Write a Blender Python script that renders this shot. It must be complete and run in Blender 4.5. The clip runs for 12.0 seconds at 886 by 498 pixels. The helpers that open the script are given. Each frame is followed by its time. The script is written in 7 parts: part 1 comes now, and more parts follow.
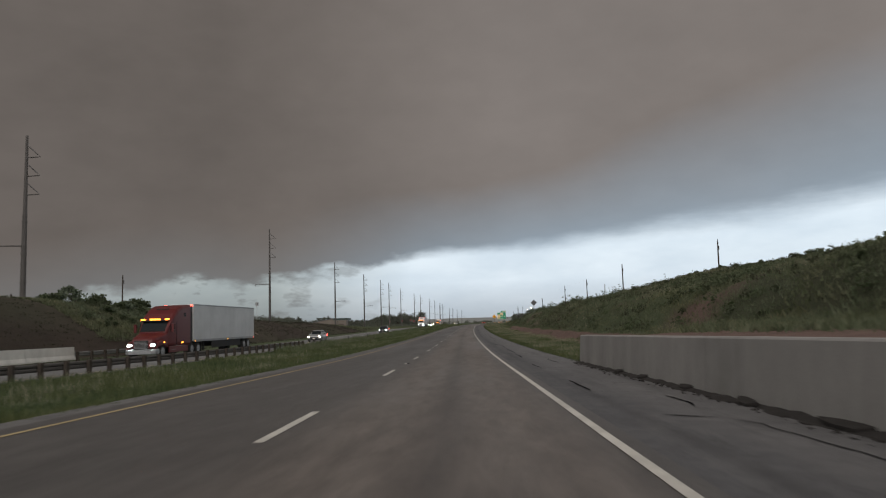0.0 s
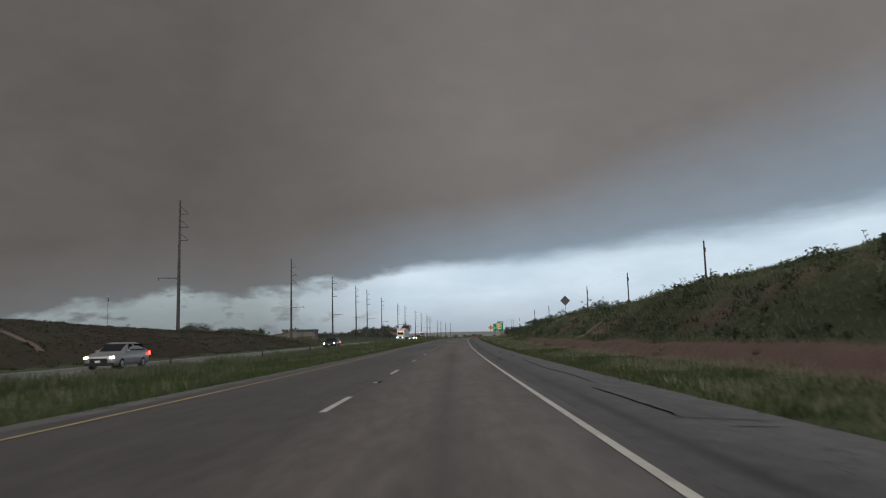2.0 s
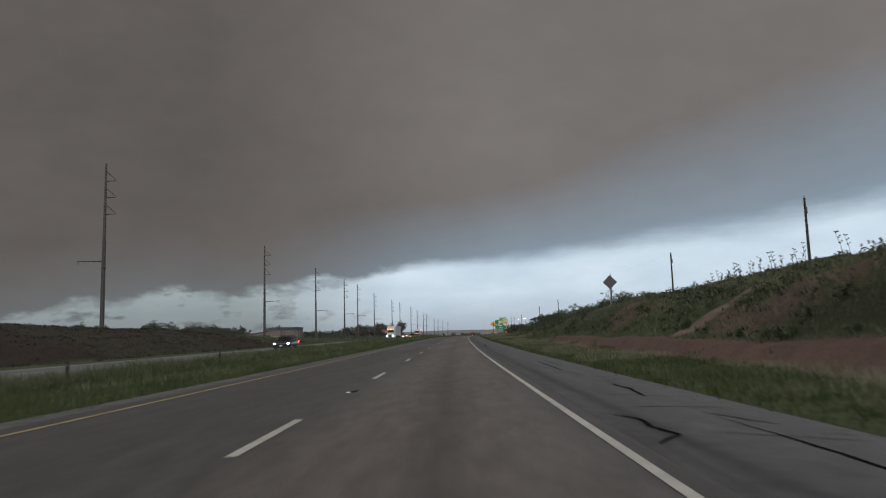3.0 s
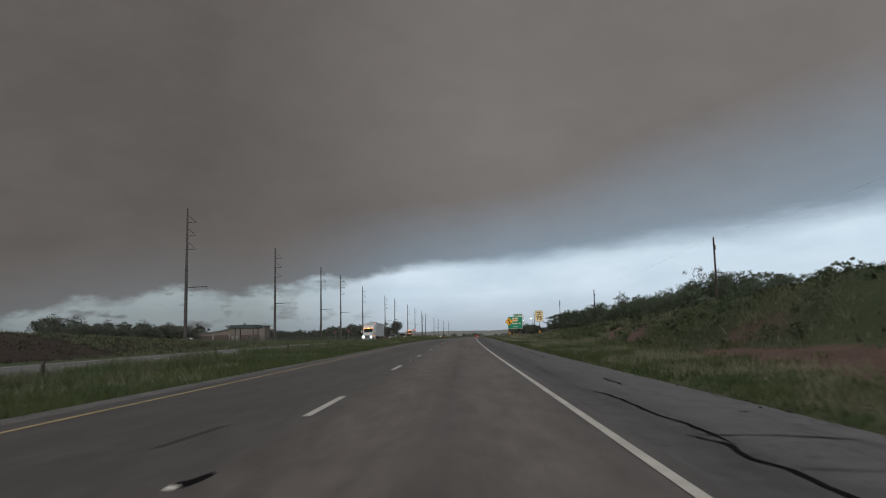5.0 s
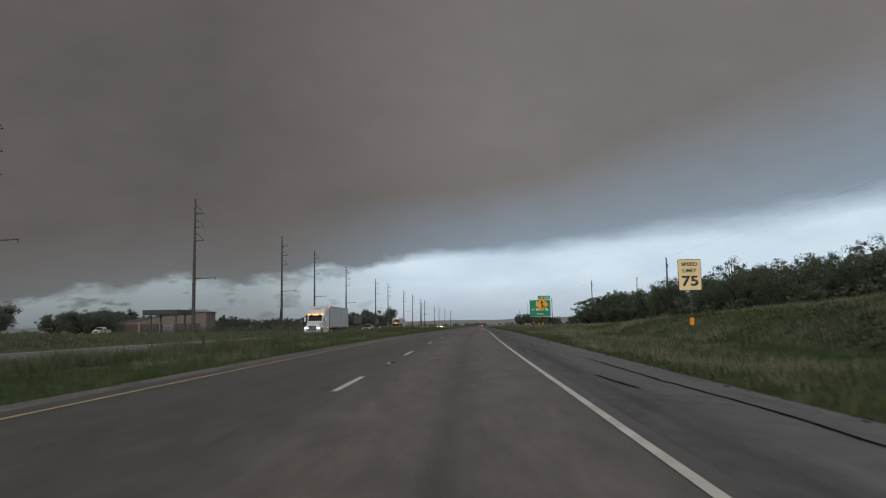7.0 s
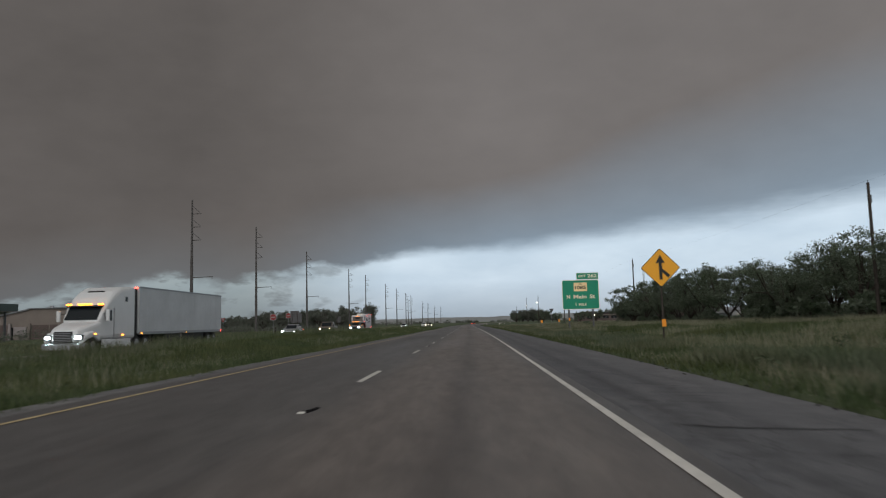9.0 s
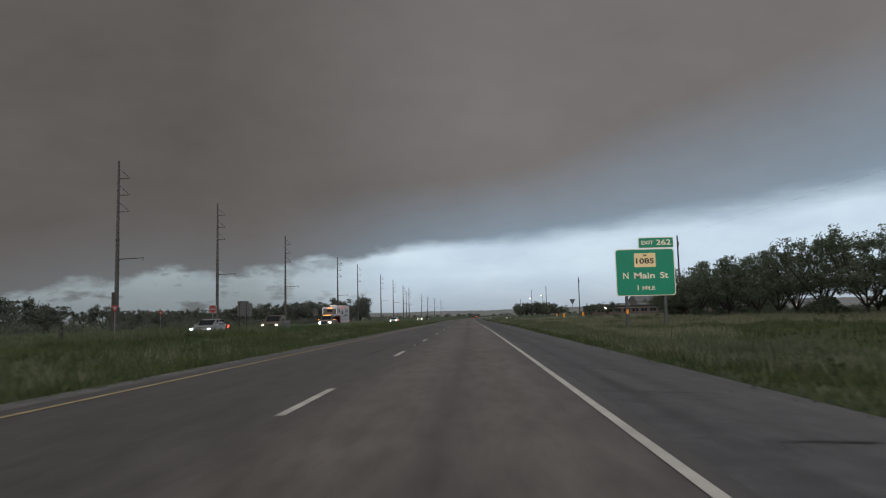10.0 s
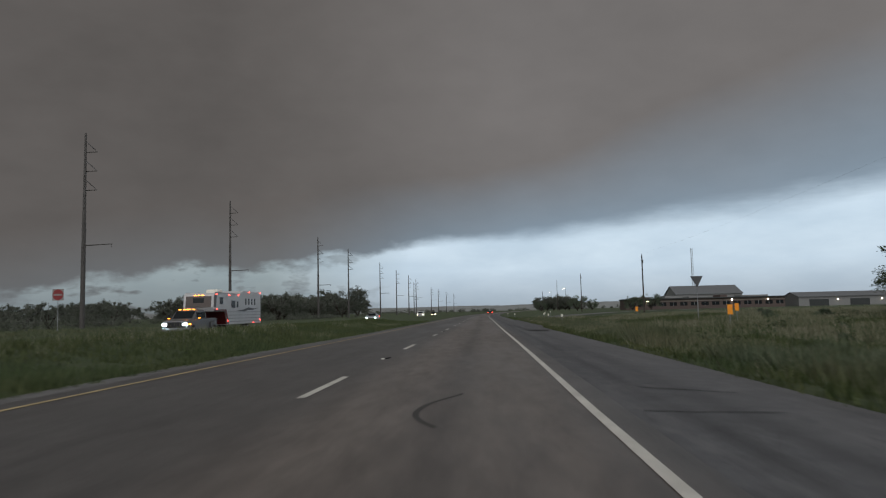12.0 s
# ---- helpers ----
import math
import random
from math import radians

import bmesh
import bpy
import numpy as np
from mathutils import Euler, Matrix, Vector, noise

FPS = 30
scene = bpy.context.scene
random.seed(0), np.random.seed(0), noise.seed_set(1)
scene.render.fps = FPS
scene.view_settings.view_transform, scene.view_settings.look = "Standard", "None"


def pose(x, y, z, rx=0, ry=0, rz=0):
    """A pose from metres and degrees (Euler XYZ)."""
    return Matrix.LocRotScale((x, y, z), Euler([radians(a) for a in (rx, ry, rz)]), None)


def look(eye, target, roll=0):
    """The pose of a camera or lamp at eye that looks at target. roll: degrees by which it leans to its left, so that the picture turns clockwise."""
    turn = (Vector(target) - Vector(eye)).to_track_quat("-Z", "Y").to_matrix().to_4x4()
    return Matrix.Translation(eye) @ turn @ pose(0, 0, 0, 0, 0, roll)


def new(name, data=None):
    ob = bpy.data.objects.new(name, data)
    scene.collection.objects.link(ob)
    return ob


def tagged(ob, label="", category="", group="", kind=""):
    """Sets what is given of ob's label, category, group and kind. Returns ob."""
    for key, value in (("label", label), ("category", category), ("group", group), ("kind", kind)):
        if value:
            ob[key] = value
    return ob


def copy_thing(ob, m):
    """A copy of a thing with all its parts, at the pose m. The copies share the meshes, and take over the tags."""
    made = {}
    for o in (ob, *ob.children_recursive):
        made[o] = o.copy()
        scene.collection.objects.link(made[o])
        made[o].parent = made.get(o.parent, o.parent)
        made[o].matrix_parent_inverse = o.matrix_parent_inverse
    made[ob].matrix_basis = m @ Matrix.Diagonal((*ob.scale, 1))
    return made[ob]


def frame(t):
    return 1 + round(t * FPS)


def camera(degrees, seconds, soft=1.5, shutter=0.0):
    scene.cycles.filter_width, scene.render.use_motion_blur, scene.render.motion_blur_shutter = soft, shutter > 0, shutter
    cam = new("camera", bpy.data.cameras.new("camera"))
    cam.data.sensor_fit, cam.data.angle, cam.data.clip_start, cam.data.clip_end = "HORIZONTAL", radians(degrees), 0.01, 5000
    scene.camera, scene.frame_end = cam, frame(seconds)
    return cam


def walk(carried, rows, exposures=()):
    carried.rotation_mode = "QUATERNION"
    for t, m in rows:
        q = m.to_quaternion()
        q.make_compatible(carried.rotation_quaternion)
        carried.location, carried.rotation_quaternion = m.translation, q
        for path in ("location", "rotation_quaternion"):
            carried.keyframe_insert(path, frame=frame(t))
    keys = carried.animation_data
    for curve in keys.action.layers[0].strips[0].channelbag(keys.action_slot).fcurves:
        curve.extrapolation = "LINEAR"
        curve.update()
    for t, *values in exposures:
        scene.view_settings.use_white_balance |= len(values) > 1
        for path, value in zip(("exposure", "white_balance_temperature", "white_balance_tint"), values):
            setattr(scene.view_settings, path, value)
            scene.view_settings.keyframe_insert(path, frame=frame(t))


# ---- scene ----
cam = camera(63.47, 12.0, soft=1.15, shutter=0.15)
PATH = [
    (0, pose(2.826, -7.673, 1.559, 95.882, 1.759, 2.545)),
    (0.5, pose(2.540, 6.476, 1.327, 96.099, 2.016, 2.282)),
    (1, pose(2.224, 20.741, 1.111, 96.290, 1.873, 2.107)),
    (1.5, pose(1.970, 35.171, 0.952, 96.685, 1.689, 1.832)),
    (2, pose(1.769, 49.555, 0.864, 96.989, 1.523, 1.636)),
    (2.5, pose(1.591, 63.970, 0.806, 97.081, 1.648, 1.479)),
    (3, pose(1.430, 78.458, 0.770, 96.856, 1.661, 1.443)),
    (5, pose(1.026, 136.386, 0.842, 96.913, 1.334, 1.545)),
    (5.5, pose(0.933, 150.832, 0.899, 96.647, 1.148, 1.769)),
    (6, pose(0.856, 165.157, 0.953, 96.574, 0.636, 1.756)),
    (6.5, pose(0.958, 180.194, 1.016, 96.406, 0.725, 1.815)),
    (7, pose(1.115, 195.755, 1.097, 96.066, 1.029, 1.758)),
    (9, pose(1.834, 254.664, 1.323, 95.848, 1.474, 1.093)),
    (9.5, pose(2.213, 269.349, 1.333, 95.617, 1.388, 1.118)),
    (10, pose(2.590, 284.297, 1.325, 95.336, 1.405, 1.207)),
    (10.5, pose(2.890, 299.046, 1.307, 95.226, 1.469, 1.487)),
    (11, pose(3.194, 314.040, 1.288, 95.050, 1.277, 1.973)),
    (11.5, pose(3.509, 329.169, 1.271, 94.901, 1.298, 2.235)),
    (12, pose(3.842, 344.210, 1.270, 94.975, 1.349, 2.410)),
]
walk(cam, PATH, [(0.0, 0.2, 6850, 12), (0.6, -0.03, 6600, 11), (1.0, 0.0, 6550, 10), (1.5, 0.04, 6550, 10), (2.5, 0.0, 6500, 10), (6.5, 0.0, 6500, 10), (9.5, -0.02, 6450, 10), (12.0, -0.04, 6380, 9)])

# ---- sky and light ----
world = bpy.data.worlds.new("storm_sky")
scene.world = world
world.use_nodes = True
wn = world.node_tree
wn.nodes.clear()


def wmath(op, a, b=None, c=None, clamp=False):
    n = wn.nodes.new("ShaderNodeMath")
    n.operation, n.use_clamp = op, clamp
    for i, v in enumerate((a, b, c)):
        if v is None:
            continue
        if isinstance(v, (int, float)):
            n.inputs[i].default_value = v
        else:
            wn.links.new(v, n.inputs[i])
    return n.outputs[0]


def wramp(fac, stops, mode="EASE"):
    n = wn.nodes.new("ShaderNodeValToRGB")
    n.color_ramp.interpolation = mode
    e = n.color_ramp.elements
    while len(e) < len(stops):
        e.new(0.5)
    for el, (p, c) in zip(e, stops):
        el.position, el.color = p, (*c, 1)
    wn.links.new(fac, n.inputs[0])
    return n.outputs[0]


def wmix(fac, a, b, blend="MIX"):
    n = wn.nodes.new("ShaderNodeMix")
    n.data_type, n.blend_type = "RGBA", blend
    for sock, v in ((n.inputs[0], fac), (n.inputs[6], a), (n.inputs[7], b)):
        if isinstance(v, (int, float)):
            sock.default_value = v
        elif isinstance(v, tuple):
            sock.default_value = (*v, 1)
        else:
            wn.links.new(v, sock)
    return n.outputs[2]


def wnoise(vec, scale, detail, rough=0.55):
    n = wn.nodes.new("ShaderNodeTexNoise")
    n.inputs["Scale"].default_value, n.inputs["Detail"].default_value, n.inputs["Roughness"].default_value = scale, detail, rough
    wn.links.new(vec, n.inputs["Vector"])
    return n.outputs[0]


def wstretch(vec, sx, sy, sz):
    n = wn.nodes.new("ShaderNodeMapping")
    n.inputs["Scale"].default_value = (sx, sy, sz)
    wn.links.new(vec, n.inputs["Vector"])
    return n.outputs[0]


sky_dir = wn.nodes.new("ShaderNodeTexCoord").outputs["Generated"]
sep = wn.nodes.new("ShaderNodeSeparateXYZ")
wn.links.new(sky_dir, sep.inputs[0])
DEG = 180 / math.pi
azim = wmath("MULTIPLY", wmath("ARCTAN2", sep.outputs[0], sep.outputs[1]), DEG)
elev = wmath("MULTIPLY", wmath("ARCSINE", sep.outputs[2]), DEG)
# the shelf cloud's lower edge, in degrees over the horizon, climbs towards the right
EDGE = [(-42, 0.6), (-33, 1.5), (-28, 3.0), (-22.6, 3.8), (-16.6, 3.6), (-11.6, 4.4), (-7.6, 4.9), (-4.2, 5.6), (6, 5.9), (12, 6.5), (17, 7.05), (24, 7.6), (31, 8.4), (60, 12.0)]
az_01 = wmath("DIVIDE", wmath("ADD", azim, 45.0), 110.0, clamp=True)
edge = wmath("MULTIPLY", wramp(az_01, [((a + 45) / 110, (e / 15,) * 3) for a, e in EDGE], "LINEAR"), 15.0)
ragged = wmath("SUBTRACT", wnoise(wstretch(sky_dir, 1, 1, 2.0), 15.0, 5.0, 0.55), 0.5)
billow = wmath("SUBTRACT", wnoise(wstretch(sky_dir, 1, 1, 1.6), 3.2, 4.0, 0.5), 0.5)
left_side = wmath("MULTIPLY_ADD", azim, -1 / 22, 0.1, clamp=True)
torn = wmath("MULTIPLY_ADD", azim, -1 / 6, -0.5, clamp=True)
rag_size = wmath("MULTIPLY_ADD", torn, 2.8, 1.0)
above = wmath("SUBTRACT", elev, edge)
lumpy = wmath("ADD", above, wmath("MULTIPLY", ragged, rag_size))
lumpy = wmath("ADD", lumpy, wmath("MULTIPLY", billow, 0.5))
right_soft = wmath("MULTIPLY_ADD", azim, 1 / 40, 0.0, clamp=True)
streaky = wmath("SUBTRACT", wnoise(wstretch(sky_dir, 1, 1, 7.0), 6.0, 5.0, 0.6), 0.5)
lumpy = wmath("MULTIPLY_ADD", streaky, wmath("MULTIPLY_ADD", right_soft, 1.8, 0.6), lumpy)
cloud = wmath("DIVIDE", lumpy, wmath("MULTIPLY_ADD", right_soft, 1.3, 0.6))
cloud = wmath("MULTIPLY_ADD", cloud, 0.5, 0.5, clamp=True)
cloud = wmath("MULTIPLY", wmath("MULTIPLY", cloud, cloud), wmath("MULTIPLY_ADD", cloud, -2.0, 3.0))
# cloud mass: blue-grey just over the gap on the right, fading slowly into brown-grey further up
blue = wmath("MULTIPLY_ADD", right_soft, 7.8, 5.0)
high = wmath("DIVIDE", wmath("ADD", above, wmath("MULTIPLY", billow, 3.5)), blue, clamp=True)
high = wmath("SMOOTH_MIN", high, 1.0, 0.3)
left_low = wmath("MULTIPLY_ADD", azim, -1 / 20, 0.2, clamp=True)
base_blue = wmix(left_low, (0.222, 0.285, 0.350), (0.142, 0.150, 0.157))
mass = wmix(high, base_blue, (0.163, 0.147, 0.138))
tone = wmath("MULTIPLY", left_side, wmath("MULTIPLY_ADD", high, -0.32, -0.06))
tone = wmath("MULTIPLY_ADD", billow, 0.30, wmath("ADD", tone, 1.07))
tone = wmath("MULTIPLY_ADD", ragged, 0.16, tone)
tone_rgb = wn.nodes.new("ShaderNodeCombineColor")
for i in range(3):
    wn.links.new(tone, tone_rgb.inputs[i])
mass = wmix(1.0, mass, tone_rgb.outputs[0], "MULTIPLY")
# bright gap under the cloud: clear sky and thin haze beyond the storm
clear = wn.nodes.new("ShaderNodeTexSky")
clear.sky_type, clear.sun_disc, clear.sun_elevation, clear.sun_rotation = "NISHITA", False, radians(38), radians(200)
clear.air_density, clear.dust_density = 1.4, 3.0
clear_scaled = wmix(1.0, clear.outputs[0], (0.1, 0.1, 0.1), "MULTIPLY")
gap = wmix(wmath("MULTIPLY_ADD", azim, -1 / 11, -0.45, clamp=True), (0.745, 0.875, 1.0), (0.39, 0.455, 0.48))
gap = wmix(0.15, gap, clear_scaled)
streak = wnoise(wstretch(sky_dir, 1, 1, 3.0), 7.0, 5.0, 0.55)
gap = wmix(wmath("MULTIPLY_ADD", streak, 2.4, -0.95, clamp=True), wmix(1.0, gap, (0.80, 0.83, 0.86), "MULTIPLY"), gap)
low = wmath("DIVIDE", elev, 3.2, clamp=True)
gap = wmix(low, wmix(1.0, gap, (0.66, 0.64, 0.625), "MULTIPLY"), gap)
scud = wnoise(wstretch(sky_dir, 1, 1, 2.6), 21.0, 4.0, 0.5)
scud = wmath("MULTIPLY", wmath("MULTIPLY_ADD", scud, 9.0, -4.75, clamp=True), wmath("MULTIPLY_ADD", left_side, 1.3, -0.35, clamp=True))
gap = wmix(scud, gap, (0.14, 0.15, 0.155))
front = wmix(cloud, gap, mass)
# behind the car, away from the storm, the sky is a brighter overcast
behind = wmath("MULTIPLY_ADD", sep.outputs[1], -1.6, 0.15, clamp=True)
final = wmix(behind, front, (0.62, 0.63, 0.64))
bg = wn.nodes.new("ShaderNodeBackground")
wn.links.new(final, bg.inputs[0])
bg.inputs[1].default_value = 1.0
wout = wn.nodes.new("ShaderNodeOutputWorld")
wn.links.new(bg.outputs[0], wout.inputs[0])

sun = new("sun", bpy.data.lights.new("sun", "SUN"))
sun.data.energy, sun.data.angle, sun.data.color = 1.0, radians(75), (1.0, 0.97, 0.93)
sun.matrix_world = look((0, -70, 70), (0, 0, 0))

# ---- materials ----


class Mat:
    """A node material with a principled shader and a few shortcuts."""

    def __init__(self, name, rough=0.8, metal=0.0, spec=0.5):
        self.m = bpy.data.materials.new(name)
        self.m.use_nodes = True
        self.t = self.m.node_tree
        self.b = self.t.nodes["Principled BSDF"]
        self.b.inputs["Roughness"].default_value = rough
        self.b.inputs["Metallic"].default_value = metal
        self.b.inputs["Specular IOR Level"].default_value = spec
        self.co = self.t.nodes.new("ShaderNodeTexCoord").outputs["Object"]

    def world_co(self):
        self.co = self.t.nodes.new("ShaderNodeNewGeometry").outputs["Position"]
        return self

    def map(self, sx, sy, sz):
        n = self.t.nodes.new("ShaderNodeMapping")
        n.inputs["Scale"].default_value = (sx, sy, sz)
        self.t.links.new(self.co, n.inputs["Vector"])
        return n.outputs[0]

    def noise(self, scale, detail=4.0, rough=0.6, vec=None):
        n = self.t.nodes.new("ShaderNodeTexNoise")
        n.inputs["Scale"].default_value, n.inputs["Detail"].default_value, n.inputs["Roughness"].default_value = scale, detail, rough
        self.t.links.new(vec or self.co, n.inputs["Vector"])
        return n.outputs[0]

    def ramp(self, fac, lo, hi, a, b):
        n = self.t.nodes.new("ShaderNodeValToRGB")
        e = n.color_ramp.elements
        e[0].position, e[0].color, e[1].position, e[1].color = lo, (*a, 1), hi, (*b, 1)
        self.t.links.new(fac, n.inputs[0])
        return n.outputs[0]

    def val(self, fac, lo, hi):
        n = self.t.nodes.new("ShaderNodeMapRange")
        n.inputs["From Min"].default_value, n.inputs["From Max"].default_value = lo, hi
        self.t.links.new(fac, n.inputs["Value"])
        return n.outputs[0]

    def mix(self, fac, a, b, blend="MIX"):
        n = self.t.nodes.new("ShaderNodeMix")
        n.data_type, n.blend_type = "RGBA", blend
        for sock, v in ((n.inputs[0], fac), (n.inputs[6], a), (n.inputs[7], b)):
            if isinstance(v, (int, float)):
                sock.default_value = v
            elif isinstance(v, tuple):
                sock.default_value = (*v, 1)
            else:
                self.t.links.new(v, sock)
        return n.outputs[2]

    def attr(self, name):
        n = self.t.nodes.new("ShaderNodeAttribute")
        n.attribute_name = name
        return n.outputs["Fac"]

    def island(self):
        return self.t.nodes.new("ShaderNodeNewGeometry").outputs["Random Per Island"]

    def colour(self, v):
        if isinstance(v, tuple):
            self.b.inputs["Base Color"].default_value = (*v, 1)
        else:
            self.t.links.new(v, self.b.inputs["Base Color"])
        return self

    def rough(self, v):
        self.t.links.new(v, self.b.inputs["Roughness"])
        return self

    def bump(self, h, strength=0.4, dist=0.02):
        n = self.t.nodes.new("ShaderNodeBump")
        n.inputs["Strength"].default_value, n.inputs["Distance"].default_value = strength, dist
        self.t.links.new(h, n.inputs["Height"])
        self.t.links.new(n.outputs[0], self.b.inputs["Normal"])
        return self


def plain(name, col, rough=0.6, metal=0.0, dirt=0.25, scale=3.0):
    """Painted or bare surface with soft dirt at two scales."""
    m = Mat(name, rough, metal)
    big = m.noise(scale, 5.0)
    fine = m.noise(scale * 18, 3.0)
    dark = tuple(c * (1 - dirt) for c in col)
    c = m.ramp(big, 0.35, 0.7, dark, col)
    c = m.mix(0.3, c, m.ramp(fine, 0.3, 0.7, dark, col))
    m.colour(c).bump(fine, 0.12, 0.01)
    return m.m


def glow(name, col, strength):
    m = Mat(name, 0.3)
    m.colour(col)
    m.b.inputs["Emission Color"].default_value = (*col, 1)
    m.b.inputs["Emission Strength"].default_value = strength
    return m.m


def asphalt_mat():
    m = Mat("worn_asphalt", 0.6, spec=0.5).world_co()
    streak = m.noise(0.9, 5.0, 0.6, m.map(1.6, 0.03, 1))
    patch = m.noise(0.25, 5.0, 0.6, m.map(1.5, 0.12, 1))
    grit = m.noise(45.0, 3.0, 0.7)
    speck = m.noise(3.5, 6.0, 0.7, m.map(1, 0.22, 1))
    c = m.ramp(streak, 0.32, 0.68, (0.046, 0.044, 0.044), (0.082, 0.078, 0.077))
    c = m.mix(0.4, c, m.ramp(patch, 0.35, 0.65, (0.032, 0.032, 0.033), (0.092, 0.090, 0.089)))
    c = m.mix(0.45, c, m.ramp(speck, 0.36, 0.66, (0.026, 0.025, 0.025), (0.122, 0.116, 0.112)))
    c = m.mix(0.35, c, m.ramp(grit, 0.35, 0.65, (0.03, 0.029, 0.029), (0.12, 0.115, 0.11)))
    # paler brown ramp: warm glare on the driven lane, put into the colour
    worn = m.ramp(speck, 0.32, 0.68, (0.090, 0.076, 0.067), (0.170, 0.146, 0.130))
    c = m.mix(m.attr("worn"), c, worn)
    c = m.mix(m.attr("oil"), c, (0.026, 0.024, 0.023))
    m.colour(c).bump(grit, 0.35, 0.01)
    m.rough(m.ramp(patch, 0.3, 0.7, (0.46, 0.46, 0.46), (0.66, 0.66, 0.66)))
    return m.m


def shoulder_mat():
    m = Mat("old_shoulder_asphalt", 0.66, spec=0.45).world_co()
    streak = m.noise(0.8, 5.0, 0.6, m.map(1.2, 0.06, 1))
    patch = m.noise(0.5, 6.0, 0.65)
    grit = m.noise(38.0, 3.0, 0.7)
    c = m.ramp(patch, 0.35, 0.66, (0.046, 0.047, 0.052), (0.100, 0.101, 0.108))
    c = m.mix(0.5, c, m.ramp(streak, 0.38, 0.62, (0.034, 0.035, 0.040), (0.100, 0.101, 0.108)))
    c = m.mix(0.4, c, m.ramp(grit, 0.35, 0.65, (0.030, 0.030, 0.033), (0.16, 0.16, 0.165)))
    mottle = m.noise(2.6, 6.0, 0.7)
    c = m.mix(0.45, c, m.ramp(mottle, 0.36, 0.64, (0.030, 0.031, 0.034), (0.108, 0.108, 0.112)))
    dusty = m.ramp(m.noise(2.2, 5.0, 0.65), 0.3, 0.7, (0.10, 0.10, 0.103), (0.19, 0.187, 0.187))
    c = m.mix(m.attr("dust"), c, dusty)
    pale = m.ramp(m.noise(1.1, 5.0, 0.7, m.map(1.6, 0.22, 1)), 0.52, 0.72, (0.0, 0.0, 0.0), (0.5, 0.5, 0.5))
    c = m.mix(pale, c, (0.17, 0.168, 0.168))
    dark = m.ramp(m.noise(0.9, 6.0, 0.7, m.map(2.2, 0.16, 1)), 0.54, 0.70, (0.0, 0.0, 0.0), (0.6, 0.6, 0.6))
    c = m.mix(dark, c, (0.036, 0.036, 0.038))
    cells = m.t.nodes.new("ShaderNodeTexVoronoi")
    cells.feature = "DISTANCE_TO_EDGE"
    cells.inputs["Scale"].default_value = 1.1
    shaken = m.t.nodes.new("ShaderNodeVectorMath")
    shaken.operation = "MULTIPLY_ADD"
    wander = m.t.nodes.new("ShaderNodeTexNoise")
    wander.inputs["Scale"].default_value, wander.inputs["Detail"].default_value = 2.5, 4.0
    m.t.links.new(m.co, wander.inputs["Vector"])
    m.t.links.new(wander.outputs["Color"], shaken.inputs[0])
    shaken.inputs[1].default_value = (0.7, 0.7, 0.7)
    m.t.links.new(m.map(1.0, 0.45, 1), shaken.inputs[2])
    m.t.links.new(shaken.outputs[0], cells.inputs["Vector"])
    hair = m.ramp(cells.outputs["Distance"], 0.004, 0.016, (1.0, 1.0, 1.0), (0.0, 0.0, 0.0))
    hair = m.mix(1.0, hair, m.ramp(m.noise(0.35, 3.0), 0.46, 0.58, (0.0, 0.0, 0.0), (0.8, 0.8, 0.8)), "MULTIPLY")
    c = m.mix(hair, c, (0.022, 0.022, 0.024))
    c = m.mix(m.attr("tread"), c, m.ramp(patch, 0.35, 0.65, (0.018, 0.018, 0.020), (0.045, 0.045, 0.048)))
    m.colour(c).bump(grit, 0.5, 0.012)
    return m.m


def ground_mat():
    m = Mat("grass_and_soil", 0.95, spec=0.2).world_co()
    big = m.noise(0.09, 5.0, 0.6)
    mid = m.noise(0.7, 5.0, 0.65)
    fine = m.noise(9.0, 4.0, 0.7)
    g = m.ramp(big, 0.35, 0.65, (0.040, 0.066, 0.030), (0.076, 0.100, 0.052))
    g = m.mix(0.5, g, m.ramp(mid, 0.35, 0.65, (0.034, 0.056, 0.026), (0.090, 0.100, 0.058)))
    g = m.mix(0.45, g, m.ramp(fine, 0.3, 0.7, (0.022, 0.036, 0.016), (0.110, 0.120, 0.070)))
    s = m.ramp(mid, 0.3, 0.7, (0.104, 0.068, 0.058), (0.178, 0.120, 0.104))
    s = m.mix(0.4, s, m.ramp(fine, 0.3, 0.7, (0.056, 0.038, 0.032), (0.19, 0.130, 0.110)))
    breakup = m.t.nodes.new("ShaderNodeMath")
    breakup.operation, breakup.use_clamp = "MULTIPLY_ADD", True
    m.t.links.new(m.attr("soil"), breakup.inputs[0])
    breakup.inputs[1].default_value = 2.4
    m.t.links.new(m.ramp(mid, 0.3, 0.7, (-0.25, -0.25, -0.25), (-1.1, -1.1, -1.1)), breakup.inputs[2])
    scrub = m.ramp(mid, 0.3, 0.7, (0.022, 0.018, 0.014), (0.046, 0.037, 0.030))
    scrub = m.mix(0.4, scrub, m.ramp(fine, 0.3, 0.7, (0.012, 0.011, 0.008), (0.056, 0.046, 0.037)))
    g = m.mix(m.attr("scrub"), g, scrub)
    m.colour(m.mix(breakup.outputs[0], g, s)).bump(fine, 0.7, 0.08)
    return m.m


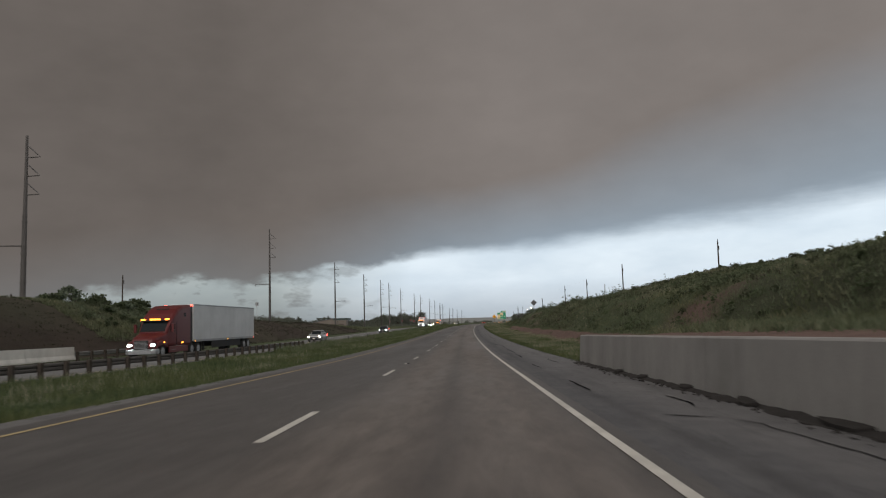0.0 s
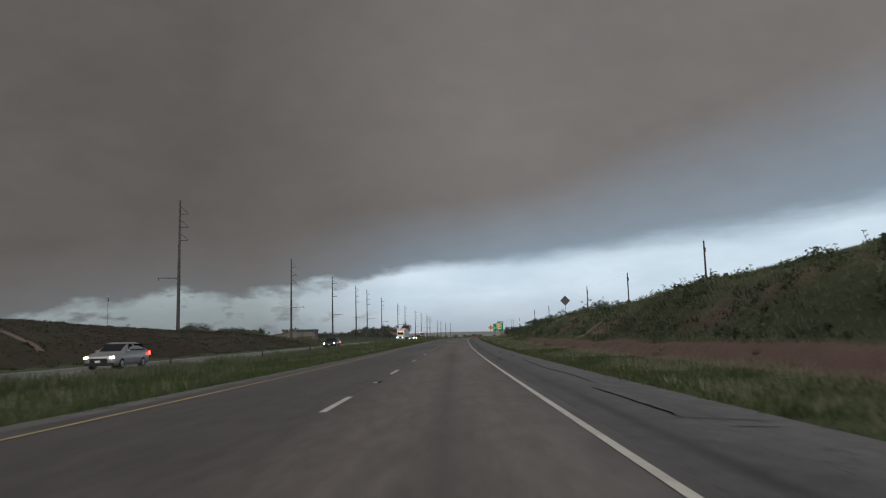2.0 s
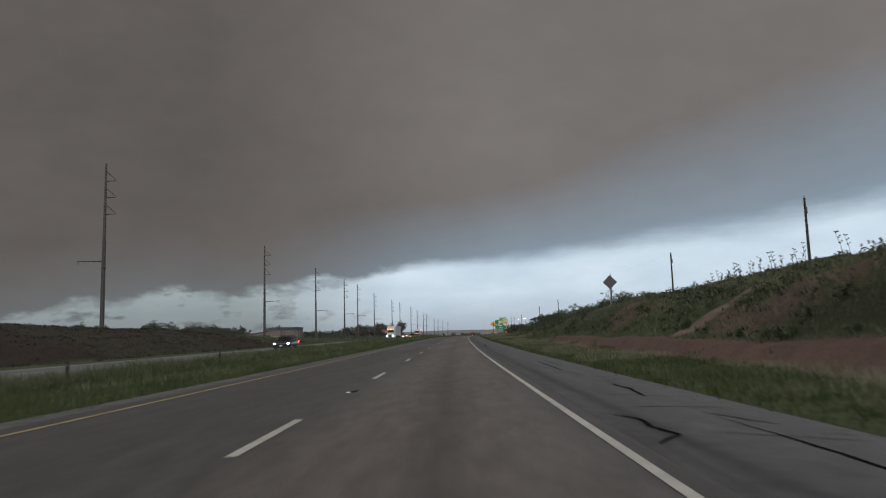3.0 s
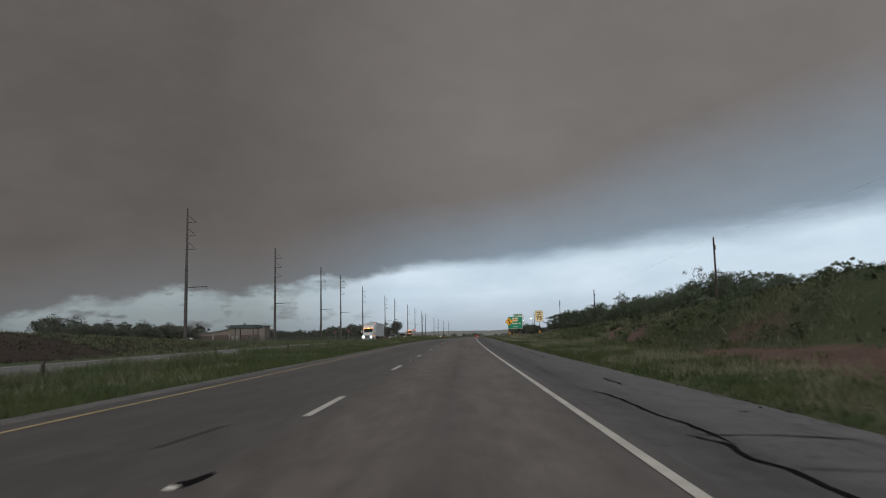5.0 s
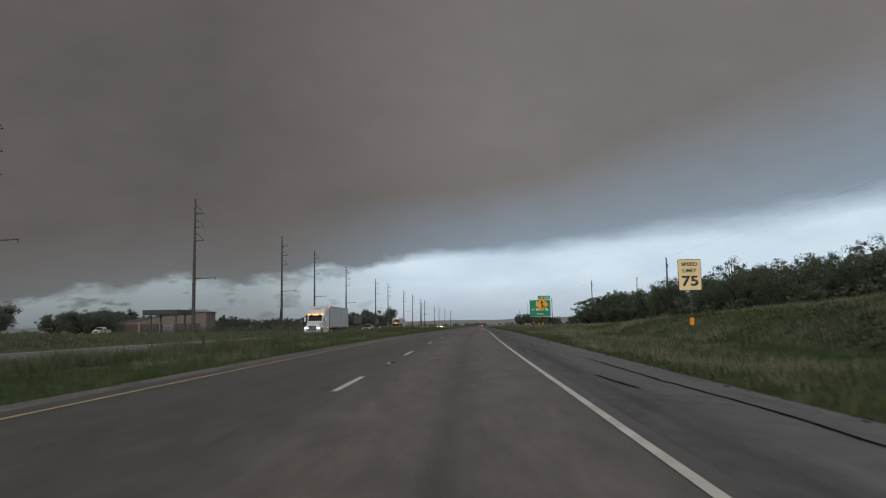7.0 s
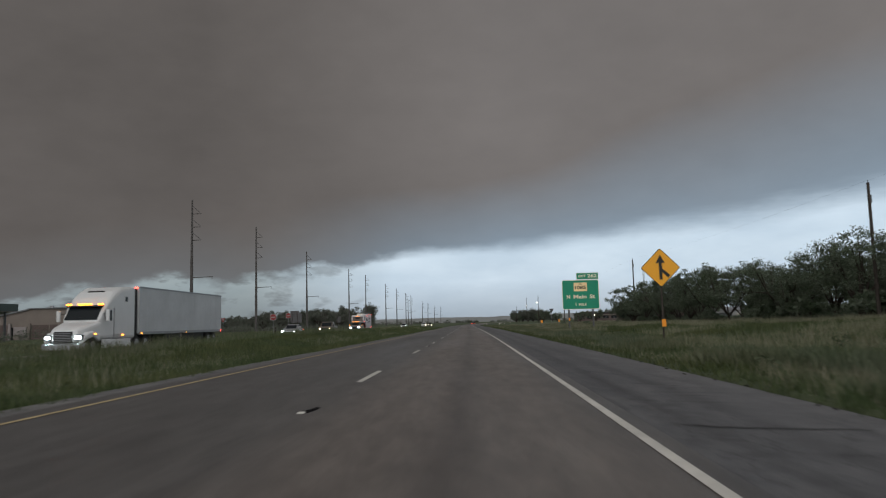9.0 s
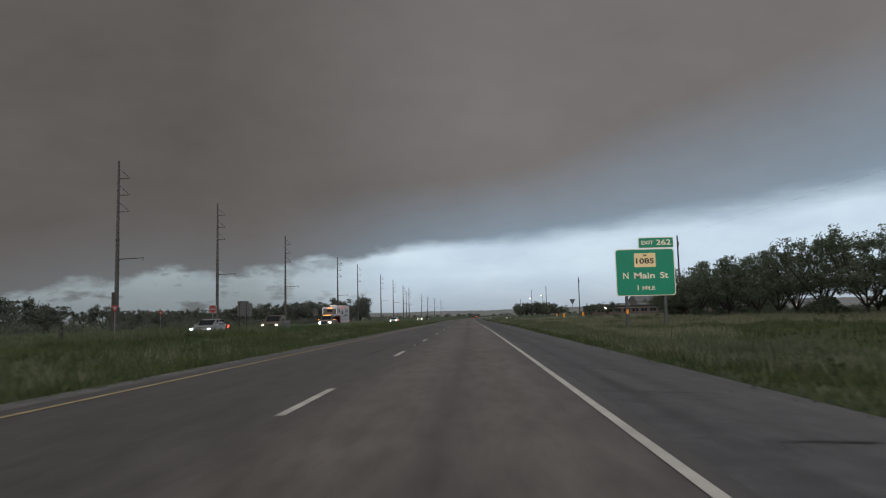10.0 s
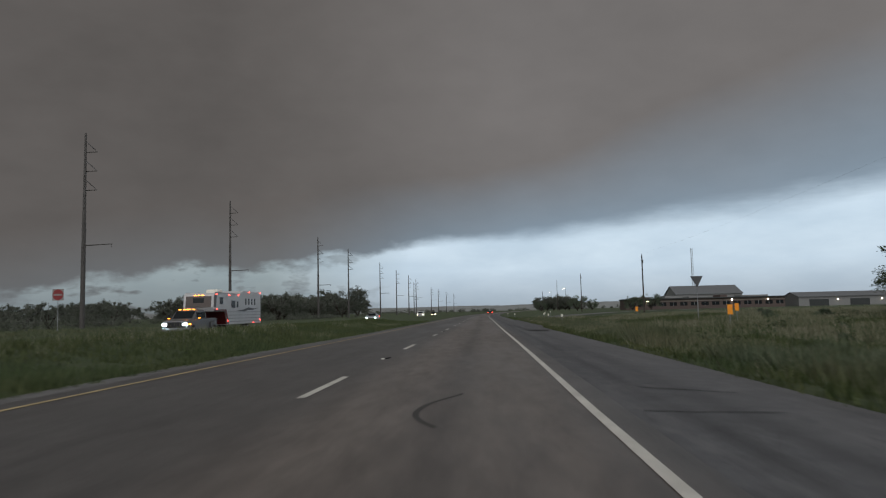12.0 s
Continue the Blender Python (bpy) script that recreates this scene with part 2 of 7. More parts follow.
def leafy(name, dark, light, rough=0.75, tint=(1.0, 1.0, 1.0)):
    """Thin leaves or blades: each its own shade, in patches of two tints, letting some light through."""
    m = Mat(name, rough, spec=0.25)
    c = m.ramp(m.island(), 0.0, 1.0, dark, light)
    m.world_co()
    patch = m.noise(0.16, 4.0, 0.6)
    c = m.mix(m.val(patch, 0.38, 0.62), c, m.mix(1.0, c, tint, "MULTIPLY"))
    clump = m.noise(0.75, 4.0, 0.6)
    c = m.mix(m.val(clump, 0.44, 0.66), c, m.mix(1.0, c, (0.62, 0.72, 0.58), "MULTIPLY"))
    m.colour(c)
    thin = m.t.nodes.new("ShaderNodeBsdfTranslucent")
    m.t.links.new(c, thin.inputs["Color"])
    both = m.t.nodes.new("ShaderNodeMixShader")
    both.inputs[0].default_value = 0.4
    m.t.links.new(m.b.outputs[0], both.inputs[1])
    m.t.links.new(thin.outputs[0], both.inputs[2])
    m.t.links.new(both.outputs[0], m.t.nodes["Material Output"].inputs["Surface"])
    return m.m


def bark_mat(name, a, b):
    m = Mat(name, 0.9, spec=0.2)
    n = m.noise(5.0, 6.0, 0.65, m.map(3, 3, 0.5))
    m.colour(m.ramp(n, 0.3, 0.7, a, b)).bump(n, 0.8, 0.03)
    return m.m


def concrete_mat(name, a, b):
    m = Mat(name, 0.88, spec=0.3).world_co()
    stain = m.noise(0.8, 6.0, 0.6, m.map(1, 1, 0.18))
    cloudy = m.noise(1.6, 5.0, 0.6)
    grit = m.noise(30.0, 3.0)
    c = m.ramp(stain, 0.32, 0.68, a, b)
    c = m.mix(0.4, c, m.ramp(cloudy, 0.3, 0.7, a, b))
    c = m.mix(0.2, c, m.ramp(grit, 0.3, 0.7, a, b))
    m.colour(c).bump(grit, 0.3, 0.008)
    return m.m


ASPHALT, SHOULDER, GROUND = asphalt_mat(), shoulder_mat(), ground_mat()
CONCRETE = concrete_mat("stained_concrete", (0.20, 0.195, 0.19), (0.34, 0.33, 0.32))
PALE_CONCRETE = concrete_mat("pale_concrete", (0.42, 0.41, 0.39), (0.62, 0.61, 0.58))
PALE_ROAD = concrete_mat("pale_worn_road", (0.11, 0.11, 0.112), (0.185, 0.185, 0.188))
GRAVEL = concrete_mat("shoulder_gravel", (0.065, 0.065, 0.065), (0.175, 0.172, 0.168))
TAR = Mat("tar_sealant", 0.95, spec=0.05)
TAR = TAR.colour(TAR.ramp(TAR.noise(4.0), 0.3, 0.7, (0.004, 0.004, 0.005), (0.012, 0.011, 0.012))).m
OLD_TAR = plain("weathered_crack_sealant", (0.026, 0.025, 0.026), 0.9, dirt=0.5)
WHITE_LINE = plain("white_road_paint", (0.62, 0.60, 0.55), 0.6, dirt=0.35, scale=2.0)
YELLOW_LINE = plain("yellow_road_paint", (0.45, 0.35, 0.19), 0.6, dirt=0.4, scale=2.0)
STEEL = plain("galvanised_steel", (0.34, 0.35, 0.36), 0.5, 0.7)
POLE_STEEL = plain("weathered_pole_steel", (0.088, 0.081, 0.077), 0.75, 0.1)
WOOD = bark_mat("weathered_timber", (0.034, 0.028, 0.025), (0.088, 0.074, 0.064))
DARK_WOOD = bark_mat("dark_post_timber", (0.03, 0.025, 0.022), (0.075, 0.062, 0.052))
BARK = bark_mat("bark", (0.025, 0.02, 0.017), (0.07, 0.058, 0.048))
# far leaves: distance haze put into the colour as a paler grey-green
HAZED_LEAF = leafy("hazed_far_leaves", (0.124, 0.130, 0.112), (0.168, 0.174, 0.150))
# leaf colour lightened to stand in for haze over the trees
LEAF = leafy("hazed_oak_leaves", (0.110, 0.136, 0.098), (0.165, 0.192, 0.138))
SHRUB = leafy("shrub_leaves", (0.072, 0.092, 0.053), (0.124, 0.144, 0.086))
BRUSH_DARK = leafy("dark_brush_leaves", (0.036, 0.044, 0.026), (0.085, 0.095, 0.058))
BLADE = leafy("grass_blades", (0.050, 0.078, 0.034), (0.128, 0.158, 0.078), tint=(1.3, 1.1, 1.02))
BANK_BLADE = leafy("bank_scrub_blades", (0.098, 0.124, 0.078), (0.180, 0.204, 0.135), tint=(1.15, 0.98, 0.9))
SCRUB_BLADE = leafy("dead_scrub_blades", (0.030, 0.029, 0.020), (0.068, 0.060, 0.044), tint=(0.8, 1.0, 0.8))
STRAW = leafy("straw_grass", (0.19, 0.18, 0.125), (0.38, 0.35, 0.265), tint=(0.85, 0.92, 0.85))
DRY = leafy("dry_grass", (0.09, 0.105, 0.060), (0.23, 0.215, 0.155), tint=(0.75, 0.95, 0.72))
# white letters and borders with the warm headlight tint put into their colour
HEADLIT_LETTER = plain("lit_letter_sheeting", (0.92, 0.84, 0.64), 0.4, dirt=0.05, scale=0.8)
# white sheeting coloured as if lit by warm headlights
HEADLIT_WHITE = plain("headlit_white_sheeting", (0.97, 0.75, 0.40), 0.45, dirt=0.08, scale=0.8)
BACK_METAL = plain("sign_back_aluminium", (0.11, 0.11, 0.115), 0.55, 0.4)
# green raised in base colour to carry the headlights it sends back
SIGN_GREEN = plain("green_sign_sheeting", (0.003, 0.275, 0.155), 0.45, dirt=0.12, scale=0.8)
SIGN_WHITE = plain("white_sign_sheeting", (0.80, 0.76, 0.68), 0.45, dirt=0.1, scale=0.8)
# headlight return is put into this base colour too
SIGN_YELLOW = plain("yellow_sign_sheeting", (0.95, 0.43, 0.018), 0.45, dirt=0.1, scale=0.8)
SIGN_RED = plain("red_sign_sheeting", (0.24, 0.026, 0.028), 0.45, dirt=0.15)
DULL_WHITE = plain("dull_white_sheeting", (0.27, 0.24, 0.235), 0.5, dirt=0.2)
SIGN_ORANGE = plain("orange_sheeting", (0.95, 0.34, 0.02), 0.45, dirt=0.1)
BLACK = plain("black_print", (0.012, 0.012, 0.012), 0.5)
RUBBER = plain("tyre_rubber", (0.018, 0.018, 0.018), 0.85)
GLASS = Mat("dark_glass", 0.15, spec=0.12).colour((0.015, 0.018, 0.02)).m
WHITE_PAINT = plain("white_vehicle_paint", (0.62, 0.63, 0.63), 0.3, dirt=0.12, scale=0.7)
TRAILER_WHITE = plain("trailer_white_panel", (0.50, 0.52, 0.53), 0.45, dirt=0.25, scale=0.5)
RED_PAINT = plain("red_vehicle_paint", (0.10, 0.008, 0.009), 0.42, dirt=0.2, scale=0.8)
BLACK_PAINT = plain("black_vehicle_paint", (0.02, 0.021, 0.024), 0.25, dirt=0.2)
SILVER_PAINT = plain("silver_vehicle_paint", (0.35, 0.36, 0.37), 0.3, 0.5, dirt=0.2)
TAN_PAINT = plain("tan_vehicle_paint", (0.10, 0.075, 0.055), 0.3, 0.2, dirt=0.2)
PICKUP_GREY = plain("grey_pickup_paint", (0.13, 0.13, 0.135), 0.32, 0.3, dirt=0.2)
RIG_WHITE = plain("white_trailer_skin", (0.55, 0.55, 0.56), 0.4, dirt=0.2, scale=0.6)
NOSE_BROWN = plain("brown_nose_paint", (0.075, 0.055, 0.048), 0.4, dirt=0.2)
UNDER = plain("undercarriage", (0.02, 0.02, 0.021), 0.8)
HEAD_COOL = glow("headlamp_cool", (0.72, 0.97, 1.0), 40.0)
HEAD_WARM = glow("headlamp_warm", (1.0, 0.74, 0.40), 30.0)
AMBER = glow("amber_marker", (1.0, 0.30, 0.03), 5.0)
TAIL = glow("tail_lamp", (1.0, 0.05, 0.03), 11.0)
YARD_LAMP = glow("yard_lamp", (1.0, 0.85, 0.6), 18.0)

# ---- lie of the land ----
ROAD_Z = [0.83, 0.35, -0.08, -0.26, -0.32, -0.29, -0.19, -0.07, 0.09, 0.21, 0.25, 0.22, 0.19, 0.18, 0.09, 0.03, -0.02, -0.08, -0.13, -0.18, -0.23, -0.28, -0.33]
ROAD_X = [0.97, 0.48, -0.03, -0.47, -0.83, -1.07, -1.13, -1.11, -0.97, -0.69, -0.38, -0.07, 0.11, 0.25, 0.33, 0.42, 0.49, 0.57, 0.63, 0.70, 0.76, 0.82, 0.88]


def along(knots, y):
    """Smooth curve through the knots, one every 30 m from y = -30."""
    u = min(max((y + 30) / 30, 0), len(knots) - 1.0001)
    i = int(u)
    s = u - i
    a, b, c, d = (knots[min(max(j, 0), len(knots) - 1)] for j in (i - 1, i, i + 1, i + 2))
    return b + 0.5 * s * (c - a + s * (2 * a - 5 * b + 4 * c - d + s * (3 * (b - c) + d - a)))


def road_z(y):
    return along(ROAD_Z, y)


def swing(y):
    """Rightward lean of the highway's line past y = 215, about 0.65 degrees, fitted to the camera's view."""
    return 0.0 if y < 215 else (0.011345 * (y - 215) ** 2 / 80 if y < 255 else 0.011345 * (y - 235))


def road_x(y):
    return along(ROAD_X, y) + swing(y) + 1.25e-4 * max(min(y, 900) - 480, 0) ** 2 + 0.105 * max(y - 900, 0)


def steps(table, y):
    """Piecewise smooth value of (y, value) pairs."""
    if y <= table[0][0]:
        return table[0][1]
    for (y0, a), (y1, b) in zip(table, table[1:]):
        if y < y1:
            s = (y - y0) / (y1 - y0)
            return a + (b - a) * s
    return table[-1][1]


RIGHT_BANK = [(-80, 7.0), (40, 6.7), (60, 6.8), (80, 7.1), (88, 7.5), (98, 7.4), (106, 6.5), (111, 5.9), (120, 5.4), (128, 5.5), (137, 6.5), (148, 6.2), (165, 5.75), (178, 5.0), (188, 4.2), (206, 3.3), (220, 2.8), (240, 2.5), (255, 2.1), (275, 1.2), (300, 0.6), (360, 0.3)]
RISE = [(12.4, 0.0), (13.4, 0.05), (14.5, 0.24), (15.8, 0.40), (17, 0.46), (22, 0.60), (28, 0.80), (34, 1.0)]
LEFT_BANK = [(-80, 5.9), (60, 5.5), (85, 5.1), (110, 4.35), (140, 3.5), (186, 2.75), (215, 1.75), (245, 0.95), (275, 0.65), (330, 0.3)]
LEDGE = [(-80, 0.1), (14, 0.1), (20, 0.75), (40, 0.66), (130, 0.66), (152, 0.55), (172, 0.0)]
WALL_END = 18.5
FAR_LEFT, FAR_RIGHT = -23.6, -14.6


def ease(a, b, v):
    s = min(max((v - a) / (b - a), 0), 1)
    return s * s * (3 - 2 * s)


def land(u, y):
    """Height of the open ground over the road's own level, u metres to the right of the lane line."""
    rough = noise.noise(Vector((u * 0.35, y * 0.35, 0.3))) * 0.10 + noise.noise(Vector((u * 0.09, y * 0.09, 4.1))) * 0.25
    if u >= 6.3:
        bank, ledge = steps(RIGHT_BANK, y), steps(LEDGE, y)
        behind_wall = 1 - ease(WALL_END - 0.8, WALL_END + 0.1, y)
        strip = -0.06 - 0.09 * (u < 6.62) + 0.10 * noise.noise(Vector((u * 0.3, y * 0.2, 9))) * ease(6.4, 8, u)
        wobble = 0.28 * noise.noise(Vector((0, y * 0.16, 2.2))) + 0.12 * noise.noise(Vector((0, y * 0.6, 5)))
        lift = ledge * ease(11.5 + 0.6 * wobble, 12.3 + 0.6 * wobble, u)
        h = strip + lift
        if behind_wall > 0:
            h = h * (1 - behind_wall) + behind_wall * ((1.0 + 0.22 * ease(7, 12, u)) * ease(6.6, 6.72, u) - 0.17)
        rise = steps(RISE, u)
        h += max(bank - ledge, 0) * rise
        if u > 34:
            h += 0.15 * (min(u, 43) - 34) * (1 - ease(98, 130, y))
        lumps = 0.30 * noise.noise(Vector((u * 0.55, y * 0.45, 21))) * ease(13, 15, u) * min(bank / 5, 1)
        return h + lumps + rough * ease(9, 16, u) * (0.35 + 0.9 * min(bank / 5, 1))
    if u > -4.2:
        return -0.10
    if u > FAR_RIGHT:
        mid = min(u + 4.2, 0) / (FAR_RIGHT + 4.2)
        hump = 0.55 * ease(235, 330, y) * ease(0.2, 0.7, mid) * (1 - ease(0.86, 1.0, mid))
        return -0.08 - 0.16 * mid - 0.25 * (1 - ease(235, 300, y)) * math.sin(math.pi * mid) + rough * 0.4 * math.sin(math.pi * mid) + hump
    if u > FAR_LEFT:
        return -0.32
    bank = steps(LEFT_BANK, y)
    h = -0.24 - 0.05 * ease(-FAR_LEFT, 29, -u)
    wobble = 0.8 * noise.noise(Vector((3, y * 0.12, 2.2)))
    h += bank * (0.3 * ease(29 + wobble, 32 + wobble, -u) + 0.7 * ease(29.5 + wobble, 39.5, -u))
    return h + rough * ease(28, 34, -u) * (0.35 + 0.6 * min(bank / 5, 1))


def spot(u, y, lift=0.0):
    """A place on the ground, u metres right of the lane line."""
    return Vector((road_x(y) + u, y, road_z(y) + land(u, y) + lift))


def on_ground(x, y, lift=0.0):
    return spot(x - road_x(y), y, lift)


# ---- mesh helpers ----


def mesh_of(name, bm, material):
    me = bpy.data.meshes.new(name)
    bm.to_mesh(me)
    bm.free()
    me.materials.append(material)
    return me


def part(name, bm, material, parent, label="", smooth=False):
    """One mesh object under a thing or a part."""
    me = mesh_of(name, bm, material)
    if smooth:
        for p in me.polygons:
            p.use_smooth = True
    ob = new(name, me)
    ob.parent = parent
    if label:
        tagged(ob, label)
    return ob


def thing(name, at, turn=0.0, label="", category="", group="", kind=""):
    ob = new(name)
    ob.empty_display_size = 0.3
    ob.matrix_basis = pose(*at, 0, 0, turn)
    return tagged(ob, label, category, group, kind)


def box(bm, lo, hi, bevel=0.0, taper=1.0):
    """A block from corner to corner; taper narrows its top in x and y."""
    res = bmesh.ops.create_cube(bm, size=1.0)
    vs = res["verts"]
    mid = [(a + b) / 2 for a, b in zip(lo, hi)]
    for v in vs:
        k = taper if v.co.z > 0 else 1.0
        v.co = Vector((mid[0] + v.co.x * (hi[0] - lo[0]) * k, mid[1] + v.co.y * (hi[1] - lo[1]) * k, mid[2] + v.co.z * (hi[2] - lo[2])))
    if bevel:
        es = list({e for v in vs for e in v.link_edges})
        bmesh.ops.bevel(bm, geom=es, offset=bevel, segments=2, affect="EDGES", profile=0.6)
    return bm


def tube(bm, a, b, r0, r1=None, seg=10):
    """A tapered round bar from a to b."""
    a, b = Vector(a), Vector(b)
    r1 = r0 if r1 is None else r1
    d = b - a
    q = d.to_track_quat("Z", "Y").to_matrix().to_4x4()
    bmesh.ops.create_cone(bm, cap_ends=True, segments=seg, radius1=r0, radius2=max(r1, 0.001), depth=d.length, matrix=Matrix.Translation((a + b) / 2) @ q)
    return bm


def prism(bm, outline, axis_lo, axis_hi, plane="yz", bevel=0.0):
    """An outline in a plane, given thickness along the third axis."""
    def place(p, w):
        if plane == "yz":
            return (w, p[0], p[1])
        if plane == "xz":
            return (p[0], w, p[1])
        return (p[0], p[1], w)
    lo = [bm.verts.new(place(p, axis_lo)) for p in outline]
    hi = [bm.verts.new(place(p, axis_hi)) for p in outline]
    fs = [bm.faces.new(lo), bm.faces.new(hi[::-1])]
    n = len(outline)
    for i in range(n):
        fs.append(bm.faces.new((lo[i], hi[i], hi[(i + 1) % n], lo[(i + 1) % n])))
    bmesh.ops.recalc_face_normals(bm, faces=fs)
    if bevel:
        es = list({e for f in fs for e in f.edges})
        bmesh.ops.bevel(bm, geom=es, offset=bevel, segments=2, affect="EDGES", profile=0.6)
    return bm


def fresh():
    return bmesh.new()


def sheet_object(name, us, ys, height, material, attrs=None, label="", category="", thick=0.0):
    """A strip of the setting that follows the road: a grid over u and y."""
    verts = [(road_x(y) + u, y, height(u, y)) for y in ys for u in us]
    n = len(us)
    faces = [(j * n + i, j * n + i + 1, (j + 1) * n + i + 1, (j + 1) * n + i) for j in range(len(ys) - 1) for i in range(n - 1)]
    if thick:
        m = len(verts)
        verts += [(x, y, z - thick) for x, y, z in verts]
        rim = [(0, j) for j in range(len(ys))]
        for j in range(len(ys) - 1):
            a, b = j * n, (j + 1) * n
            faces.append((a, b, b + m, a + m))
            a, b = j * n + n - 1, (j + 1) * n + n - 1
            faces.append((b, a, a + m, b + m))
        for i in range(n - 1):
            faces.append((i + 1, i, i + m, i + 1 + m))
            k = (len(ys) - 1) * n + i
            faces.append((k, k + 1, k + 1 + m, k + m))
    me = bpy.data.meshes.new(name)
    me.from_pydata(verts, [], faces)
    me.materials.append(material)
    for p in me.polygons:
        p.use_smooth = thick == 0.0
    for key, fn in (attrs or {}).items():
        layer = me.attributes.new(key, "FLOAT", "POINT")
        vals = [fn(u, y) for y in ys for u in us]
        if thick:
            vals = vals * 2
        layer.data.foreach_set("value", vals)
    ob = new(name, me)
    return tagged(ob, label, category, kind="structure")


def span(a, b, step):
    n = max(1, round((b - a) / step))
    return [a + (b - a) * i / n for i in range(n + 1)]


# ---- ground and roads ----
def bare_scarp(u, y):
    """Washed bare earth: high on the bank where it humps, and low near its end."""
    hump = ease(78, 86, y) * (1 - ease(101, 108, y)) * ease(23, 26, u) * (1 - ease(33.5, 36, u)) * ease(-0.15, 0.12, noise.noise(Vector((u * 0.25, y * 0.16, 19))))
    return 0.85 * hump + ease(180, 185, y) * (1 - ease(196, 201, y)) * ease(12.6, 13.6, u) * (1 - ease(16.0, 18.0, u)) * ease(-0.2, 0.05, noise.noise(Vector((u * 0.5, y * 0.25, 17))))


def soil_here(u, y):
    if u > 6.3:
        s = 0.0
        if steps(LEDGE, y) > 0.1:
            s = max(s, ease(10.1 + 0.8 * noise.noise(Vector((3, y * 0.11, 8))), 11.3, u) * (1 - ease(12.35, 12.6, u)))
            s = max(s, (1 - ease(36, 42, u)) * 0.42 * ease(12.5, 14, u) * ease(0.05, 0.35, noise.noise(Vector((u * 0.2, y * 0.08, 3)))))
        s = max(s, 0.5 * bare_scarp(u, y))
        if y < WALL_END + 2:
            s = max(s, ease(6.5, 6.8, u) * (1 - ease(8.5, 10.5, u)))
        return s
    if u < -29:
        return 0.06 * (0.8 - 0.5 * ease(45, 50, -u) - 0.3 * ease(52, 60, -u)) * (1 - ease(215, 260, y)) * ease(10, 40, y) * (0.3 + 0.7 * ease(-0.2, 0.15, noise.noise(Vector((u * 0.1, y * 0.06, 6)))))
    return 0.0


def scrub_here(u, y):
    """Brown scrub and dead grass in place of green grass."""
    patch = noise.noise(Vector((u * 0.09, y * 0.05, 12)))
    if u < -28:
        return (0.78 + 0.22 * ease(-0.25, 0.15, patch)) * (1 - ease(230, 290, y)) * (1 - 0.7 * ease(62, 68, y) * (1 - ease(84, 90, y)))
    if u > 12.4:
        return 0.45 * ease(-0.05, 0.3, patch) * (1 - ease(190, 240, y))
    return 0.0


def dust_here(u, y):
    worn = ease(4.5, 5.3, u + 0.5 * noise.noise(Vector((u, y * 0.12, 3)))) * (0.75 + 0.25 * ease(5.6, 6.4, u))
    return (0.62 - 0.36 * ease(225, 265, y)) * min(1.0, max(0.0, worn))


def tread_here(u, y):
    """Dark broken strip of old sealant beside the white line."""
    d = abs(u - 4.42 - 0.08 * noise.noise(Vector((2, y * 0.07, 1))))
    joint = 0.85 * max(0.0, 1 - d / 0.20) * (0.45 + 0.55 * ease(-0.25, 0.2, noise.noise(Vector((u, y * 0.35, 7)))))
    wheel_band = 0.5 * max(0.0, 1 - abs(u - 5.15 - 0.2 * noise.noise(Vector((4, y * 0.03, 1)))) / 0.3) * ease(240, 262, y)
    return max(joint, wheel_band)


u_lines = sorted(set([-4500, -2200, -1100, -600, -350, -220, -150, -110, -85, -70, -60] + span(-55, -28, 1.5) + span(-28, -14.4, 1.7) + span(-14.4, -4.2, 0.8)
                     + [-4.0, 0, 6.2, 6.4, 6.58, 6.73] + span(6.9, 14.5, 0.4) + span(15.5, 36, 1.2) + [40, 45, 52, 60, 75, 95, 130, 190, 300, 500, 900, 1800, 4500]))
y_lines = [-4000, -1500, -500, -200, -100, -60, -40, -28] + span(-20, 270, 1.4) + span(273, 480, 3.0) + span(490, 640, 12) + [680, 760, 880, 1100, 1500, 2200, 3200, 4600]
sheet_object("ground", u_lines, y_lines, lambda u, y: road_z(y) + land(u, y), GROUND, {"soil": soil_here, "scrub": scrub_here}, "grassy roadside ground with banks of red earth", "ground")

road_ys = [-120, -80, -55] + span(-40, 500, 3.0) + span(510, 640, 10) + [700, 800, 1000, 1400, 2000, 3000]


def oil(u, y):
    """Dark drip band down the middle of each lane."""
    d = abs(u - 1.95 - 0.12 * noise.noise(Vector((0, y * 0.05, 1))))
    return 0.45 * max(0.0, 1 - d / 0.5) ** 1.3


def lane_glow(u, y):
    """Browner driven lane: warm headlight and windscreen glare put into the asphalt's colour."""
    return 0.8 * ease(-0.3, 0.9, u) * (1 - ease(3.3, 3.7, u))


road = sheet_object("road", [-4.0, -3.6, -2.2, -1.2, 0, 0.9] + span(1.3, 2.6, 0.16) + [3.1, 3.9], road_ys, lambda u, y: road_z(y), ASPHALT, {"oil": oil, "worn": lane_glow},
                    "worn grey two-lane asphalt carriageway", "road", thick=0.25)
shoulder = sheet_object("road_shoulder", [3.9, 4.05] + span(4.15, 4.75, 0.075) + [4.85, 4.95, 5.05, 5.15, 5.25, 5.4, 5.6, 5.8, 6.15, 6.45], road_ys, lambda u, y: road_z(y) - 0.012 - 0.02 * (u - 3.9), SHOULDER, {"dust": dust_here, "tread": tread_here},
                        "cracked grey asphalt shoulder with tar seams", "shoulder", thick=0.2)
sheet_object("gravel_edge", [-4.75, -4.4, -4.0], road_ys, lambda u, y: road_z(y) - 0.02 + 0.03 * (u + 4.0), GRAVEL, None,
                      "grey gravel strip along the carriageway", "gravel", thick=0.2)
